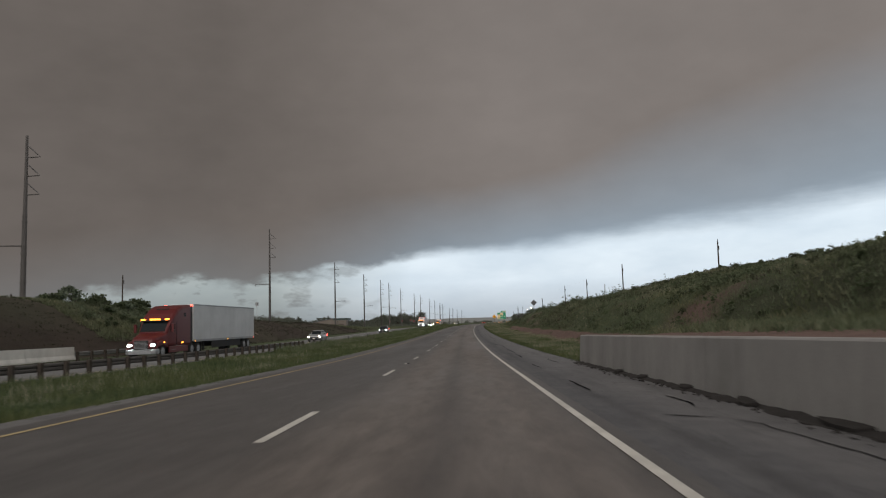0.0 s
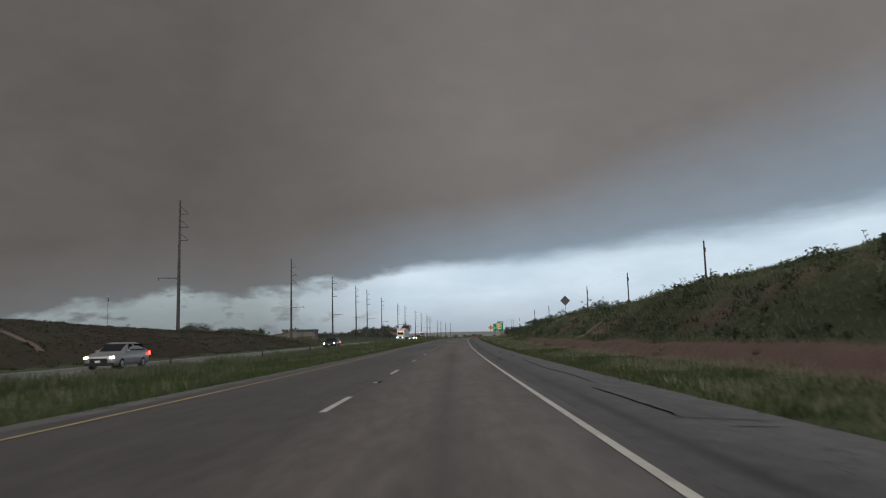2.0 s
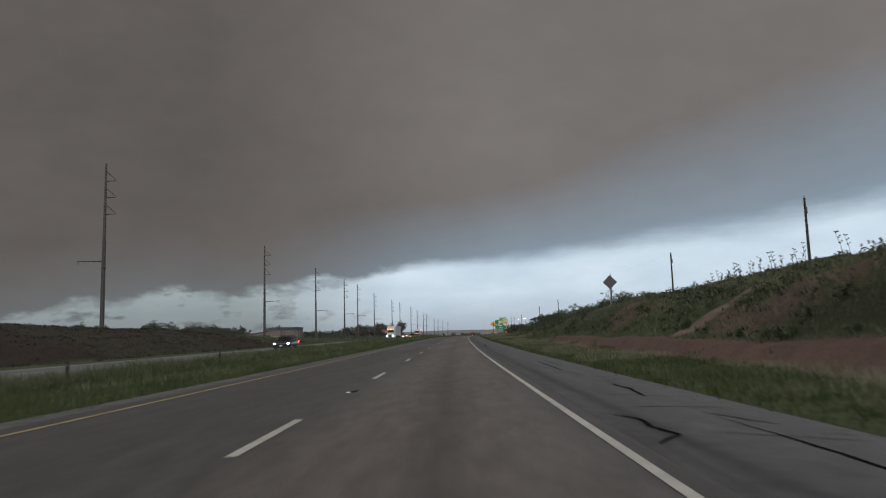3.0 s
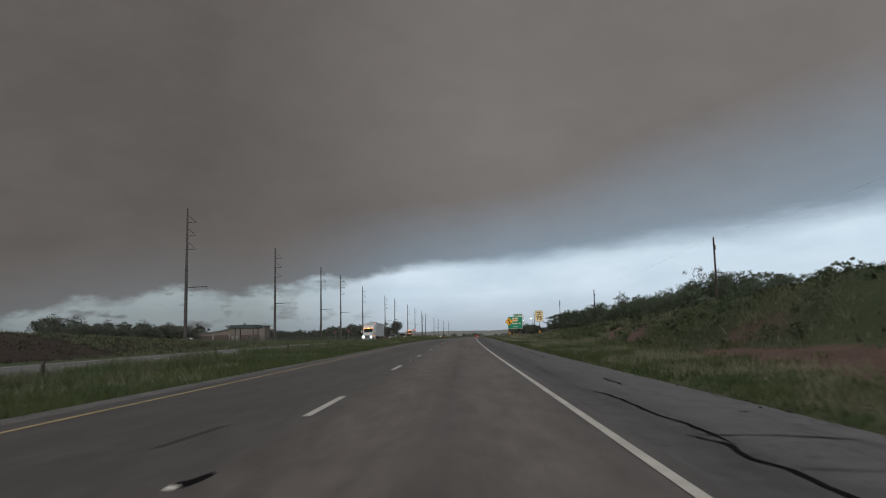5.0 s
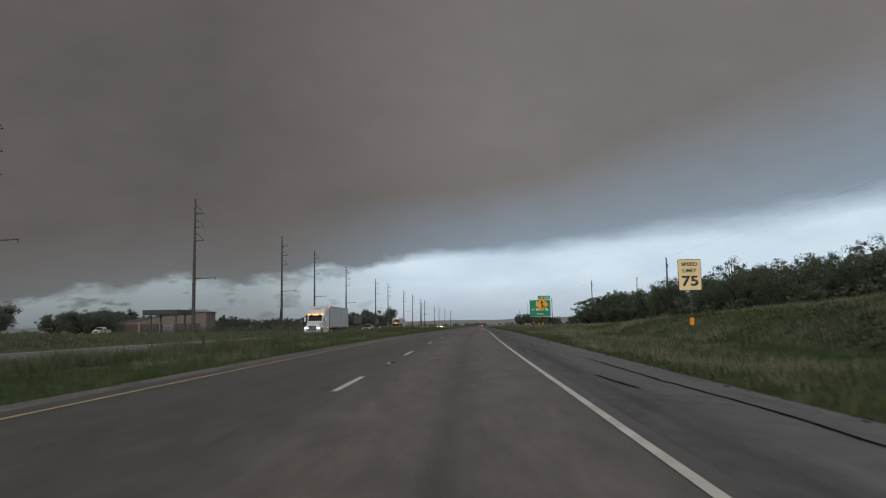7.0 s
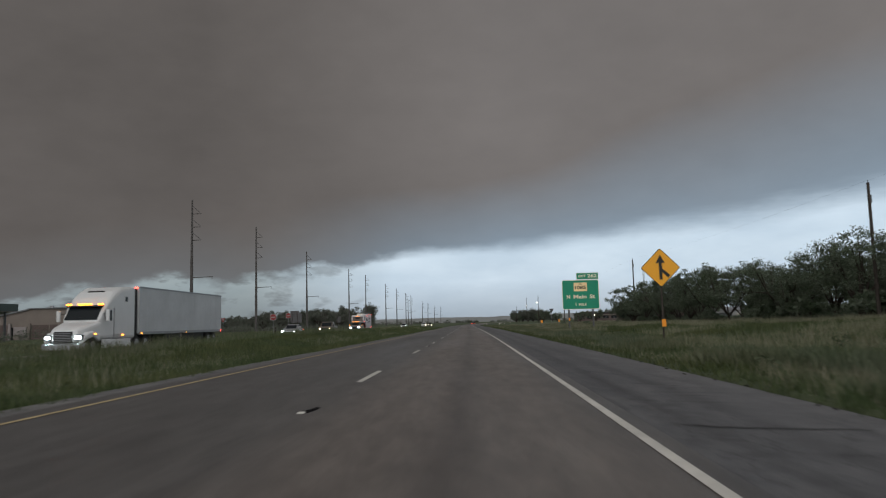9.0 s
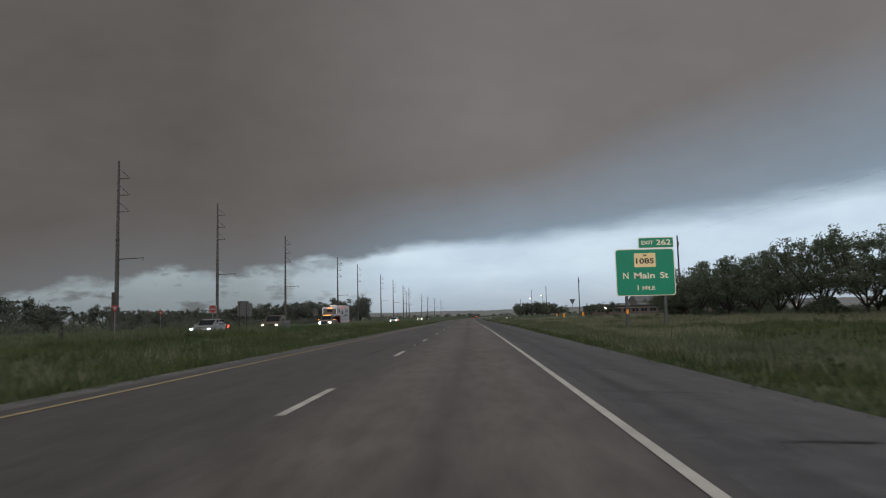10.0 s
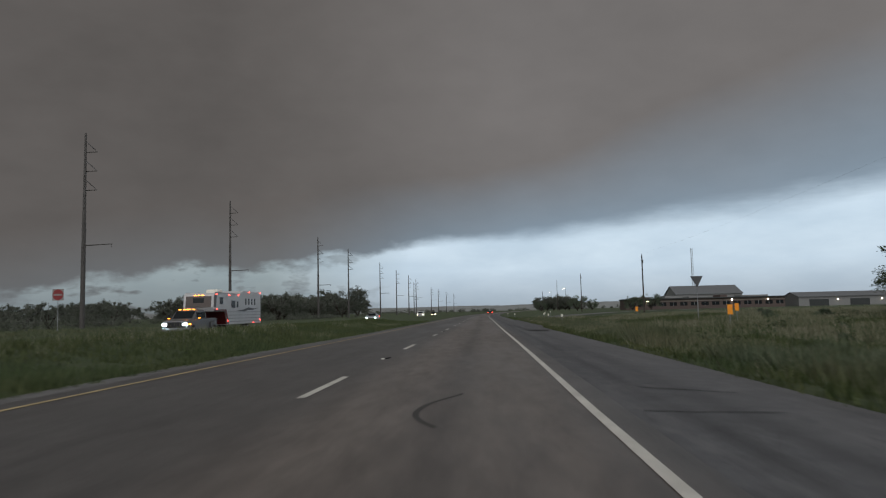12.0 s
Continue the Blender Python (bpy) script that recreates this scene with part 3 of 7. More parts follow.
far_road = sheet_object("opposing_road", [FAR_LEFT, -22.8, -19.1, -15.2, FAR_RIGHT], road_ys, lambda u, y: road_z(y) - 0.22, PALE_ROAD, None,
                        "pale grey opposing carriageway beyond the median", "road", thick=0.2)


def ribbon(name, parent, u0, u1, ys, lift, material, base=0.0, label="", wobble=None):
    """A painted or poured strip lying on a road."""
    verts, faces = [], []
    for y in ys:
        w = wobble(y) if wobble else 0.0
        for u in (u0, u1):
            verts.append((road_x(y) + u + w, y, road_z(y) + base + lift))
    for i in range(len(ys) - 1):
        a = 2 * i
        faces.append((a, a + 1, a + 3, a + 2))
    me = bpy.data.meshes.new(name)
    me.from_pydata(verts, [], faces)
    me.materials.append(material)
    ob = new(name, me)
    ob.parent = parent
    if label:
        tagged(ob, label)
    return ob


line_ys = span(-60, 640, 4.0) + [700, 800, 1000, 1400]
ribbon("edge_line", road, 3.605, 3.712, line_ys, 0.006, WHITE_LINE, label="worn white edge line", wobble=lambda y: -0.12 * ease(338, 352, y))
ribbon("edge_line", road, -3.54, -3.43, line_ys, 0.006, YELLOW_LINE, label="faded yellow edge line")
ribbon("edge_line", far_road, -15.3, -15.16, line_ys, 0.006, YELLOW_LINE, -0.22, "faded yellow edge line")
ribbon("edge_line", far_road, -22.75, -22.6, line_ys, 0.006, WHITE_LINE, -0.22, "worn white edge line")
DASH, PITCH = 3.048, 12.192
for k in range(-4, 56):
    y = k * PITCH
    ribbon("lane_dash", road, -0.06, 0.06, [y, y + DASH / 2, y + DASH], 0.006, WHITE_LINE)
    ribbon("lane_dash", far_road, -19.16, -19.04, [y + 3, y + 3 + DASH], 0.006, WHITE_LINE, -0.22)
    if k % 2:
        y = (k + 0.625) * PITCH
        bm = fresh()
        box(bm, (-0.05, -0.05, 0), (0.05, 0.05, 0.018), 0.006, 0.75)
        ob = part("road_stud", bm, WHITE_LINE, road, "white raised reflector")
        ob.location = (road_x(y), y, road_z(y) + 0.003)
        bm = fresh()
        prism(bm, [(-0.05, -0.07), (0.06, -0.09), (0.10, 0.12), (0.12, 0.42), (0.06, 0.50), (0.0, 0.2), (-0.07, 0.10)], 0, 0.004, "xy")
        ob = part("tar_patch", bm, TAR, road)
        ob.location = (road_x(y) + 0.02, y + 0.12, road_z(y) + 0.001)

# ---- seams and cracks in the shoulder, filled with tar ----
rnd = random.Random(5)


def crack(y0, y1, u_at, width, jitter, drift=0.0, seed=0):
    ys = span(y0, y1, 0.22)

    def side(y, k):
        return u_at + drift * (y - y0) / max(y1 - y0, 0.1) + jitter * noise.noise(Vector((seed * 3.1, y * 0.55, k))) + 0.35 * jitter * noise.noise(Vector((seed, y * 2.6, k + 7)))
    verts, faces = [], []
    for i, y in enumerate(ys):
        c = side(y, 0.0)
        w = 1.05 * width * (0.45 + 0.9 * abs(noise.noise(Vector((seed, y * 1.7, 2)))) + 0.2) * min(1, 4 * min(i, len(ys) - 1 - i) / len(ys) + 0.15)
        for u in (c - w, c + w):
            verts.append((road_x(y) + u, y, road_z(y) - 0.012 - 0.02 * (u - 3.9) + 0.008))
    faces = [(2 * i, 2 * i + 1, 2 * i + 3, 2 * i + 2) for i in range(len(ys) - 1)]
    me = bpy.data.meshes.new("tar_seam")
    me.from_pydata(verts, [], faces)
    me.materials.append(TAR)
    ob = new("tar_seam", me)
    ob.parent = shoulder


def cross_seam(y, u0, u1, width, slant, seed):
    verts = []
    us = span(u0, u1, 0.18)
    for u in us:
        c = y + slant * (u - u0) + 0.12 * noise.noise(Vector((u * 1.4, seed, 0)))
        w = width * (0.5 + abs(noise.noise(Vector((u * 2.1, seed, 3)))))
        for yy in (c - w, c + w):
            verts.append((road_x(yy) + u, yy, road_z(yy) - 0.012 - 0.02 * (u - 3.9) + 0.009))
    faces = [(2 * i, 2 * i + 2, 2 * i + 3, 2 * i + 1) for i in range(len(us) - 1)]
    me = bpy.data.meshes.new("tar_seam")
    me.from_pydata(verts, [], faces)
    me.materials.append(TAR)
    new("tar_seam", me).parent = shoulder


def seam(points, width, seed, to=1.0):
    """A tar-filled crack that wanders from point to point; points are (u, y), y falling or rising."""
    path = []
    for (ua, ya), (ub, yb) in zip(points, points[1:]):
        n = max(2, int(math.hypot(ub - ua, yb - ya) / 0.16))
        path += [(ua + (ub - ua) * i / n, ya + (yb - ya) * i / n) for i in range(n)]
    path.append(points[-1])
    path = [(u + 0.06 * noise.noise(Vector((y * 1.3, seed, 1))) + 0.025 * noise.noise(Vector((y * 5, seed, 4))), y + 0.07 * noise.noise(Vector((u * 2.2, seed, 2)))) for u, y in path]
    verts = []
    for i, (u, y) in enumerate(path):
        p, q = path[max(i - 1, 0)], path[min(i + 1, len(path) - 1)]
        d = Vector((q[0] - p[0], q[1] - p[1])).normalized()
        f = i / (len(path) - 1)
        w = width * (0.55 + 0.9 * abs(noise.noise(Vector((seed, i * 0.35, 2))))) * min(1.0, 0.25 + 6 * f, 0.25 + 6 * (1 - f)) * (1 + (to - 1) * f)
        for k in (-w, w):
            uu, yy = u - d.y * k, y + d.x * k
            verts.append((road_x(yy) + uu, yy, road_z(yy) - 0.012 - 0.02 * (uu - 3.9) + 0.008 + 0.001 * (seed % 3)))
    me = bpy.data.meshes.new("tar_seam")
    me.from_pydata(verts, [], [(2 * i, 2 * i + 1, 2 * i + 3, 2 * i + 2) for i in range(len(path) - 1)])
    me.materials.append(TAR if width > 0.0275 else OLD_TAR)
    new("tar_seam", me).parent = shoulder


seam([(4.82, 36.6), (4.90, 32.8), (4.87, 29.8)], 0.05, 1)
seam([(4.87, 29.8), (5.7, 29.3), (6.4, 28.8)], 0.035, 2, 0.5)
seam([(4.48, 29.3), (4.62, 28.7), (4.55, 28.2), (4.70, 27.4), (4.78, 25.8), (4.70, 23.5)], 0.05, 3)
seam([(4.50, 52.2), (4.72, 48.0), (4.99, 44.0), (4.96, 40.8)], 0.05, 4)
seam([(5.05, 44.3), (6.4, 43.6)], 0.03, 5, 0.6)
seam([(5.05, 35.8), (6.4, 34.6)], 0.02, 6, 0.5)
seam([(4.5, 49.2), (6.3, 48.7)], 0.014, 7)
seam([(5.06, 65.6), (5.13, 63.2), (5.13, 60.7), (5.16, 59.4)], 0.036, 8)
seam([(4.66, 59.3), (5.19, 59.4), (6.2, 58.9)], 0.026, 9)
seam([(5.35, 58.4), (6.05, 58.3)], 0.03, 10)
seam([(5.41, 60.5), (6.02, 60.4)], 0.014, 34)
seam([(5.21, 62.8), (6.07, 62.3)], 0.012, 35)
seam([(4.54, 8.6), (4.53, 5.8)], 0.04, 36)
seam([(5.55, 4.6), (5.58, 3.6), (5.51, 2.9)], 0.03, 37)
seam([(4.73, 1.8), (5.3, 1.5)], 0.045, 38)
seam([(5.45, 1.3), (5.6, 0.9), (5.62, -0.4), (5.63, -1.6), (5.6, -3.0)], 0.02, 39)
seam([(4.53, 17.1), (4.52, 16.0), (4.58, 14.7)], 0.035, 40)
seam([(4.44, 14.1), (4.87, 14.5), (5.22, 14.55), (5.55, 14.6)], 0.05, 41, 0.4)
seam([(5.62, 22.2), (5.54, 20.0), (5.58, 18.2)], 0.028, 42)
seam([(5.53, 13.9), (5.95, 13.7)], 0.02, 43)
seam([(4.43, 144.06), (4.61, 143.41), (4.57, 142.58), (4.62, 142.1), (4.60, 140.5), (4.66, 138.5)], 0.045, 44)
seam([(4.52, 144.04), (5.33, 143.98), (6.04, 143.66)], 0.03, 45)
seam([(5.38, 153.4), (5.38, 151.2)], 0.04, 46)
seam([(5.8, 146.3), (5.92, 146.1)], 0.05, 47)
seam([(4.67, 142.2), (5.5, 142.0)], 0.02, 48)
seam([(4.67, 190.3), (5.3, 190.0), (5.99, 190.0)], 0.022, 49)
seam([(4.71, 187.4), (5.92, 187.2)], 0.03, 50)
seam([(4.38, 186.7), (5.36, 186.65)], 0.035, 51)
seam([(4.07, 280.35), (4.56, 280.07), (5.5, 279.7)], 0.035, 64)
seam([(4.44, 270.1), (4.98, 268.7)], 0.02, 52)
seam([(4.7, 266.9), (5.49, 266.4)], 0.026, 53)
seam([(4.93, 265.0), (5.62, 264.7)], 0.016, 54)
seam([(4.19, 299.1), (4.68, 298.8), (5.49, 298.3)], 0.024, 55)
seam([(3.98, 294.7), (4.42, 294.5), (5.68, 294.15)], 0.026, 56)
seam([(4.73, 290.5), (5.6, 290.4)], 0.03, 57)
seam([(4.16, 313.7), (5.04, 313.4), (5.74, 313.5)], 0.02, 58)
seam([(4.01, 308.9), (4.9, 308.9), (5.63, 308.5), (6.19, 308.3)], 0.03, 59)
seam([(4.66, 341.3), (5.39, 341.2)], 0.018, 60)
seam([(4.55, 340.3), (5.6, 339.8)], 0.016, 61)
seam([(4.07, 322.85), (5.75, 322.4)], 0.032, 62)
seam([(4.97, 325.1), (5.61, 324.7)], 0.018, 63)
seam([(5.36, 106.9), (5.27, 99.6)], 0.035, 11)
seam([(5.30, 99.2), (5.47, 97.3)], 0.02, 12)
seam([(5.47, 94.0), (5.49, 92.5), (5.36, 90.9)], 0.045, 13)
seam([(4.67, 91.4), (5.85, 90.8)], 0.025, 14)
seam([(4.69, 89.2), (5.95, 89.0)], 0.03, 15)
seam([(4.19, 88.2), (4.41, 87.7), (4.36, 86.9), (4.48, 86.2), (4.09, 85.6)], 0.045, 16)
seam([(5.42, 87.8), (5.49, 86.0), (5.40, 80.0), (5.33, 76.0), (5.50, 71.0), (5.45, 66.5)], 0.032, 17)
seam([(5.42, 88.3), (5.89, 87.0)], 0.025, 18)
seam([(4.86, 86.4), (6.15, 85.7)], 0.022, 19)
seam([(4.5, 149.67), (4.6, 148.67), (4.64, 147.41), (4.62, 145.9), (4.71, 144.9), (4.71, 143.30)], 0.032, 20)
seam([(4.75, 148.92), (5.71, 148.44)], 0.016, 33)
seam([(4.37, 161.6), (5.75, 161.1)], 0.018, 21)
seam([(4.36, 159.3), (5.85, 159.1)], 0.022, 22)
seam([(5.87, 183.5), (5.66, 181.5), (5.74, 178.4)], 0.035, 23)
seam([(4.80, 177.4), (6.15, 177.0)], 0.032, 24)
seam([(5.72, 176.8), (5.77, 174.2), (5.66, 172.0), (5.60, 166.0)], 0.032, 25)
seam([(5.47, 217.3), (5.59, 208.5), (5.70, 206.0), (5.74, 204.0), (5.62, 201.0), (5.55, 195.0)], 0.035, 26)
seam([(4.73, 206.3), (6.07, 205.8)], 0.02, 27)
seam([(4.62, 210.2), (4.82, 207.2)], 0.04, 28)
seam([(4.90, 194.0), (6.1, 193.7)], 0.025, 29)
seam([(4.14, 262.13), (4.62, 261.89), (5.97, 261.68)], 0.03, 30)
seam([(4.63, 265.41), (5.87, 265.19)], 0.022, 31)
seam([(4.09, 264.39), (5.48, 263.93)], 0.016, 32)
cross_seam(354.3, 4.5, 5.6, 0.04, -0.6, 8)
cross_seam(351.9, 4.05, 5.5, 0.03, -0.05, 9)
seed = 10
y = -6.0
while y < 440:
    length = rnd.uniform(5, 15)
    mapped = any(a < y + length and y < b for a, b in ((-12, 108), (138, 218), (258, 362)))
    if y < 232 and not mapped:
        crack(y, y + length, rnd.uniform(4.4, 5.9), rnd.uniform(0.010, 0.024), 0.3, rnd.uniform(-0.4, 0.4), seed)
    if not mapped and rnd.random() < (0.75 if y < 225 else 0.2):
        cross_seam(y + rnd.uniform(0, 6), rnd.uniform(3.95, 4.6), rnd.uniform(5.4, 6.4), rnd.uniform(0.015, 0.04), rnd.uniform(-0.08, 0.08), seed)
    if y < 232 and not mapped and rnd.random() < 0.4:
        crack(y + 1, y + length * 0.6, rnd.uniform(4.0, 4.2), 0.015, 0.12, 0.05, seed + 1)
    for k in range(1 if y < 225 and not mapped else 0):
        ya = y + rnd.uniform(0, 8)
        crack(ya, ya + rnd.uniform(1.5, 4.5), rnd.uniform(4.0, 6.1), rnd.uniform(0.006, 0.012), 0.5, rnd.uniform(-0.5, 0.5), seed + 7 + k)
        cross_seam(y + rnd.uniform(0, 9), rnd.uniform(4.0, 5.0), rnd.uniform(5.3, 6.35), rnd.uniform(0.008, 0.016), rnd.uniform(-0.25, 0.25), seed + 9 + k)
    seed += 3
    y += length * rnd.uniform(0.7, 1.15)


def road_patch(outline, material, lift=0.004, label=""):
    """A flat stain or patch on the carriageway; the outline is in u and y."""
    verts = [(road_x(y) + u, y, road_z(y) + lift) for u, y in outline]
    me = bpy.data.meshes.new("road_patch")
    me.from_pydata(verts, [], [tuple(range(len(verts)))])
    me.materials.append(material)
    ob = new("road_patch", me)
    ob.parent = road
    return tagged(ob, label) if label else ob


SKID = plain("rubber_mark", (0.046, 0.044, 0.042), 0.7, dirt=0.3)
SCRAPE = plain("scraped_asphalt", (0.125, 0.122, 0.12), 0.8, dirt=0.3)
# curved tyre mark near the end, patches and streaks in the lanes
arc = [(2.10, 353.75), (2.04, 353.53), (1.93, 353.27), (1.82, 353.0), (1.74, 352.75), (1.69, 352.5), (1.66, 352.22), (1.65, 351.95), (1.69, 351.65), (1.76, 351.4), (1.84, 351.2), (1.93, 351.0)]
for (u0, y0), (u1, y1) in zip(arc, arc[1:]):
    road_patch([(u0 - 0.035, y0), (u0 + 0.035, y0), (u1 + 0.035, y1), (u1 - 0.035, y1)], SKID)
road_patch([(2.72, 313.4), (3.5, 313.35), (3.52, 313.6), (2.74, 313.62)], SCRAPE, label="pale scraped patch")
for y0, n, w in ((186.9, 1.9, 0.028), (188.9, 0.9, 0.018), (190.0, 1.3, 0.024)):
    road_patch([(2.26 - w, y0), (2.30, y0 - 0.2), (2.28 + w, y0 + n * 0.6), (2.29, y0 + n), (2.25 - w * 0.6, y0 + n * 0.7)], SKID)
for u0, y0, n in ((-0.95, 306.5, 2.6), (-0.85, 173.5, 2.4), (-0.95, 143.6, 1.9)):
    road_patch([(u0 - 0.05, y0), (u0 + 0.03, y0 + n * 0.1), (u0 + 0.16, y0 + n), (u0 + 0.05, y0 + n * 0.9)], SKID)

# low scrub ridge along the horizon, far beyond the bend; its pale colour includes haze
ridge_mat = Mat("hazed_distant_scrub", 0.95, spec=0.1).world_co()
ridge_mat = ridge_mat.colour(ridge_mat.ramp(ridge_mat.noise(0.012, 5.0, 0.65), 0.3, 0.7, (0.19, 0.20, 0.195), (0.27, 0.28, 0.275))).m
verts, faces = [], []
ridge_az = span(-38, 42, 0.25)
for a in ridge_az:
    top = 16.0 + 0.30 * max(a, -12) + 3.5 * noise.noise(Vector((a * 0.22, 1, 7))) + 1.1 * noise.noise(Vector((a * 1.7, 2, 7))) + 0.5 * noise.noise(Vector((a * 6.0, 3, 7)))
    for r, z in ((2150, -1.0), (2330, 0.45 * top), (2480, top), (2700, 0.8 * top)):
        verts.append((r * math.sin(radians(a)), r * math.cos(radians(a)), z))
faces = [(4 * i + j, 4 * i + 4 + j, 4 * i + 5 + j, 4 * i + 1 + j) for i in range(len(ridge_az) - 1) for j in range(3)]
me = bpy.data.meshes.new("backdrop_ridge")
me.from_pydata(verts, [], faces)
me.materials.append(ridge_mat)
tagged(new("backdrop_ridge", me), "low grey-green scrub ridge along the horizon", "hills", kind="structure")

# entrance ramp joining from the right beyond the exit sign
ramp_ys = span(385, 470, 4) + span(480, 620, 10)
verts, faces = [], []
for y in ramp_ys:
    c = 5.5 + 0.0016 * (y - 385) ** 2
    half = 0.6 + 1.9 * ease(385, 430, y)
    for u in (c - half, c + half):
        verts.append((road_x(y) + u, y, road_z(y) + max(land(c, y), -0.05) + 0.05))
faces = [(2 * i, 2 * i + 1, 2 * i + 3, 2 * i + 2) for i in range(len(ramp_ys) - 1)]
me = bpy.data.meshes.new("entrance_ramp")
me.from_pydata(verts, [], faces)
me.materials.append(SHOULDER)
tagged(new("entrance_ramp", me), "narrow grey entrance ramp joining the carriageway", "ramp", kind="structure")

# concrete retaining wall beside the shoulder
wall = thing("retaining_wall", (0, 0, 0), 0, "stained grey concrete retaining wall beside the shoulder", "wall", kind="structure")
wy = -62.0
while wy < WALL_END - 1:
    y1 = min(wy + 6.1, WALL_END)
    bm = fresh()
    rows = []
    for y in span(wy + 0.012, y1 - 0.012, 1.5):
        x, z = road_x(y), road_z(y)
        rows.append([bm.verts.new(p) for p in ((x + 6.36, y, z - 0.25), (x + 6.43, y, z + 0.88), (x + 6.46, y, z + 0.91), (x + 6.72, y, z + 0.91), (x + 6.75, y, z - 0.25))])
    for a, b in zip(rows, rows[1:]):
        for i in range(4):
            bm.faces.new((a[i], a[i + 1], b[i + 1], b[i]))
    bm.faces.new(rows[0])
    bm.faces.new(rows[-1][::-1])
    bmesh.ops.recalc_face_normals(bm, faces=bm.faces)
    part("wall_panel", bm, CONCRETE, wall)
    wy = y1

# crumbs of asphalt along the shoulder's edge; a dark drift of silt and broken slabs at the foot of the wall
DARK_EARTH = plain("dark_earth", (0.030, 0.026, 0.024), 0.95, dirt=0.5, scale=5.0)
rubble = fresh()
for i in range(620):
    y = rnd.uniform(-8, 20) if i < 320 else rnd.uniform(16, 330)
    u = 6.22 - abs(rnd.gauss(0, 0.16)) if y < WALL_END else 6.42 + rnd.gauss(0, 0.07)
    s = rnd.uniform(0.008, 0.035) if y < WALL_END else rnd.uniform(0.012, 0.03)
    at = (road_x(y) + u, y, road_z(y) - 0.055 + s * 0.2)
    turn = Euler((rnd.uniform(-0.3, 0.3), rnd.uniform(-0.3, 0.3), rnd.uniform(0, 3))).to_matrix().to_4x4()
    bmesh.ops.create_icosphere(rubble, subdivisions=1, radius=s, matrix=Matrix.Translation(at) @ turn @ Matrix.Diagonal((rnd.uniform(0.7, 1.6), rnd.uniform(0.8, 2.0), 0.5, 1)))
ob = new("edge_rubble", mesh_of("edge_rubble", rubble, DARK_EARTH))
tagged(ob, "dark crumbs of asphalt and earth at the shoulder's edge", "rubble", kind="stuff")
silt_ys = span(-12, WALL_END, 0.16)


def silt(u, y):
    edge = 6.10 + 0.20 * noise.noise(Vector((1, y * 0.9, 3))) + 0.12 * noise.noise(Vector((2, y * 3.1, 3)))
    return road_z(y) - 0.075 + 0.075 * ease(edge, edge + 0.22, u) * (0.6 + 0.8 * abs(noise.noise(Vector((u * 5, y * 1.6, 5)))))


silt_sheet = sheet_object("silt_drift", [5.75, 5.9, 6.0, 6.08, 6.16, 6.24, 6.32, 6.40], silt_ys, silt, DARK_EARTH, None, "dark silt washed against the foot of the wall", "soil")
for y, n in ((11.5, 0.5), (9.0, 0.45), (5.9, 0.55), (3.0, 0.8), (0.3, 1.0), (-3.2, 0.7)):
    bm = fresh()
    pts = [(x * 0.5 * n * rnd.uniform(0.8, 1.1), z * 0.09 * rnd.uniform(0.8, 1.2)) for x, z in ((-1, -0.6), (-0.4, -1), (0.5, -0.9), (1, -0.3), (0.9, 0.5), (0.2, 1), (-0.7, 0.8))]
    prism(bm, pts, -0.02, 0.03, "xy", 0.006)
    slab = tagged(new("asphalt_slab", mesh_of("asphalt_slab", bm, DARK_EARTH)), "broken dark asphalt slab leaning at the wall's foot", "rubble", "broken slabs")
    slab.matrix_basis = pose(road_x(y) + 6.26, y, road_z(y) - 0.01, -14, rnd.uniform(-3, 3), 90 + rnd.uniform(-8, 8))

# drainage chutes on the banks
for name, pts in (("bank_chute", [(12.9, 113.7), (13.4, 113.3), (14.2, 112.6), (15.0, 112.0), (15.8, 111.3), (16.3, 110.9)]), ("bank_chute", [(-31.0, 106.5), (-32.5, 106.6), (-34, 106.8), (-35.5, 107.0), (-37, 107.3)])):
    bm = fresh()
    rows = []
    coarse, pts = pts, []
    for (ua, ya), (ub, yb) in zip(coarse, coarse[1:]):
        pts += [(ua + (ub - ua) * s / 8, ya + (yb - ya) * s / 8) for s in range(8)]
    pts.append(coarse[-1])
    for i, (u, y) in enumerate(pts):
        d = Vector((pts[min(i + 1, len(pts) - 1)][0] - pts[max(i - 1, 0)][0], pts[min(i + 1, len(pts) - 1)][1] - pts[max(i - 1, 0)][1]))
        nrm = Vector((d.y, -d.x)).normalized()
        row = []
        for off, up in ((-0.52, -0.06), (-0.42, 0.05), (-0.18, 0.03), (0.18, 0.03), (0.42, 0.05), (0.52, -0.06)):
            q = spot(u + nrm.x * off, y + nrm.y * off, up + 0.05)
            row.append(bm.verts.new(q))
        rows.append(row)
    for a, b in zip(rows, rows[1:]):
        for i in range(5):
            bm.faces.new((a[i], a[i + 1], b[i + 1], b[i]))
    bmesh.ops.recalc_face_normals(bm, faces=bm.faces)
    tagged(new(name, mesh_of(name, bm, plain("washed_earth", (0.185, 0.135, 0.112), 0.95))), "washed-out pale earth chute down the bank", "chute", kind="structure")

# ---- poles ----


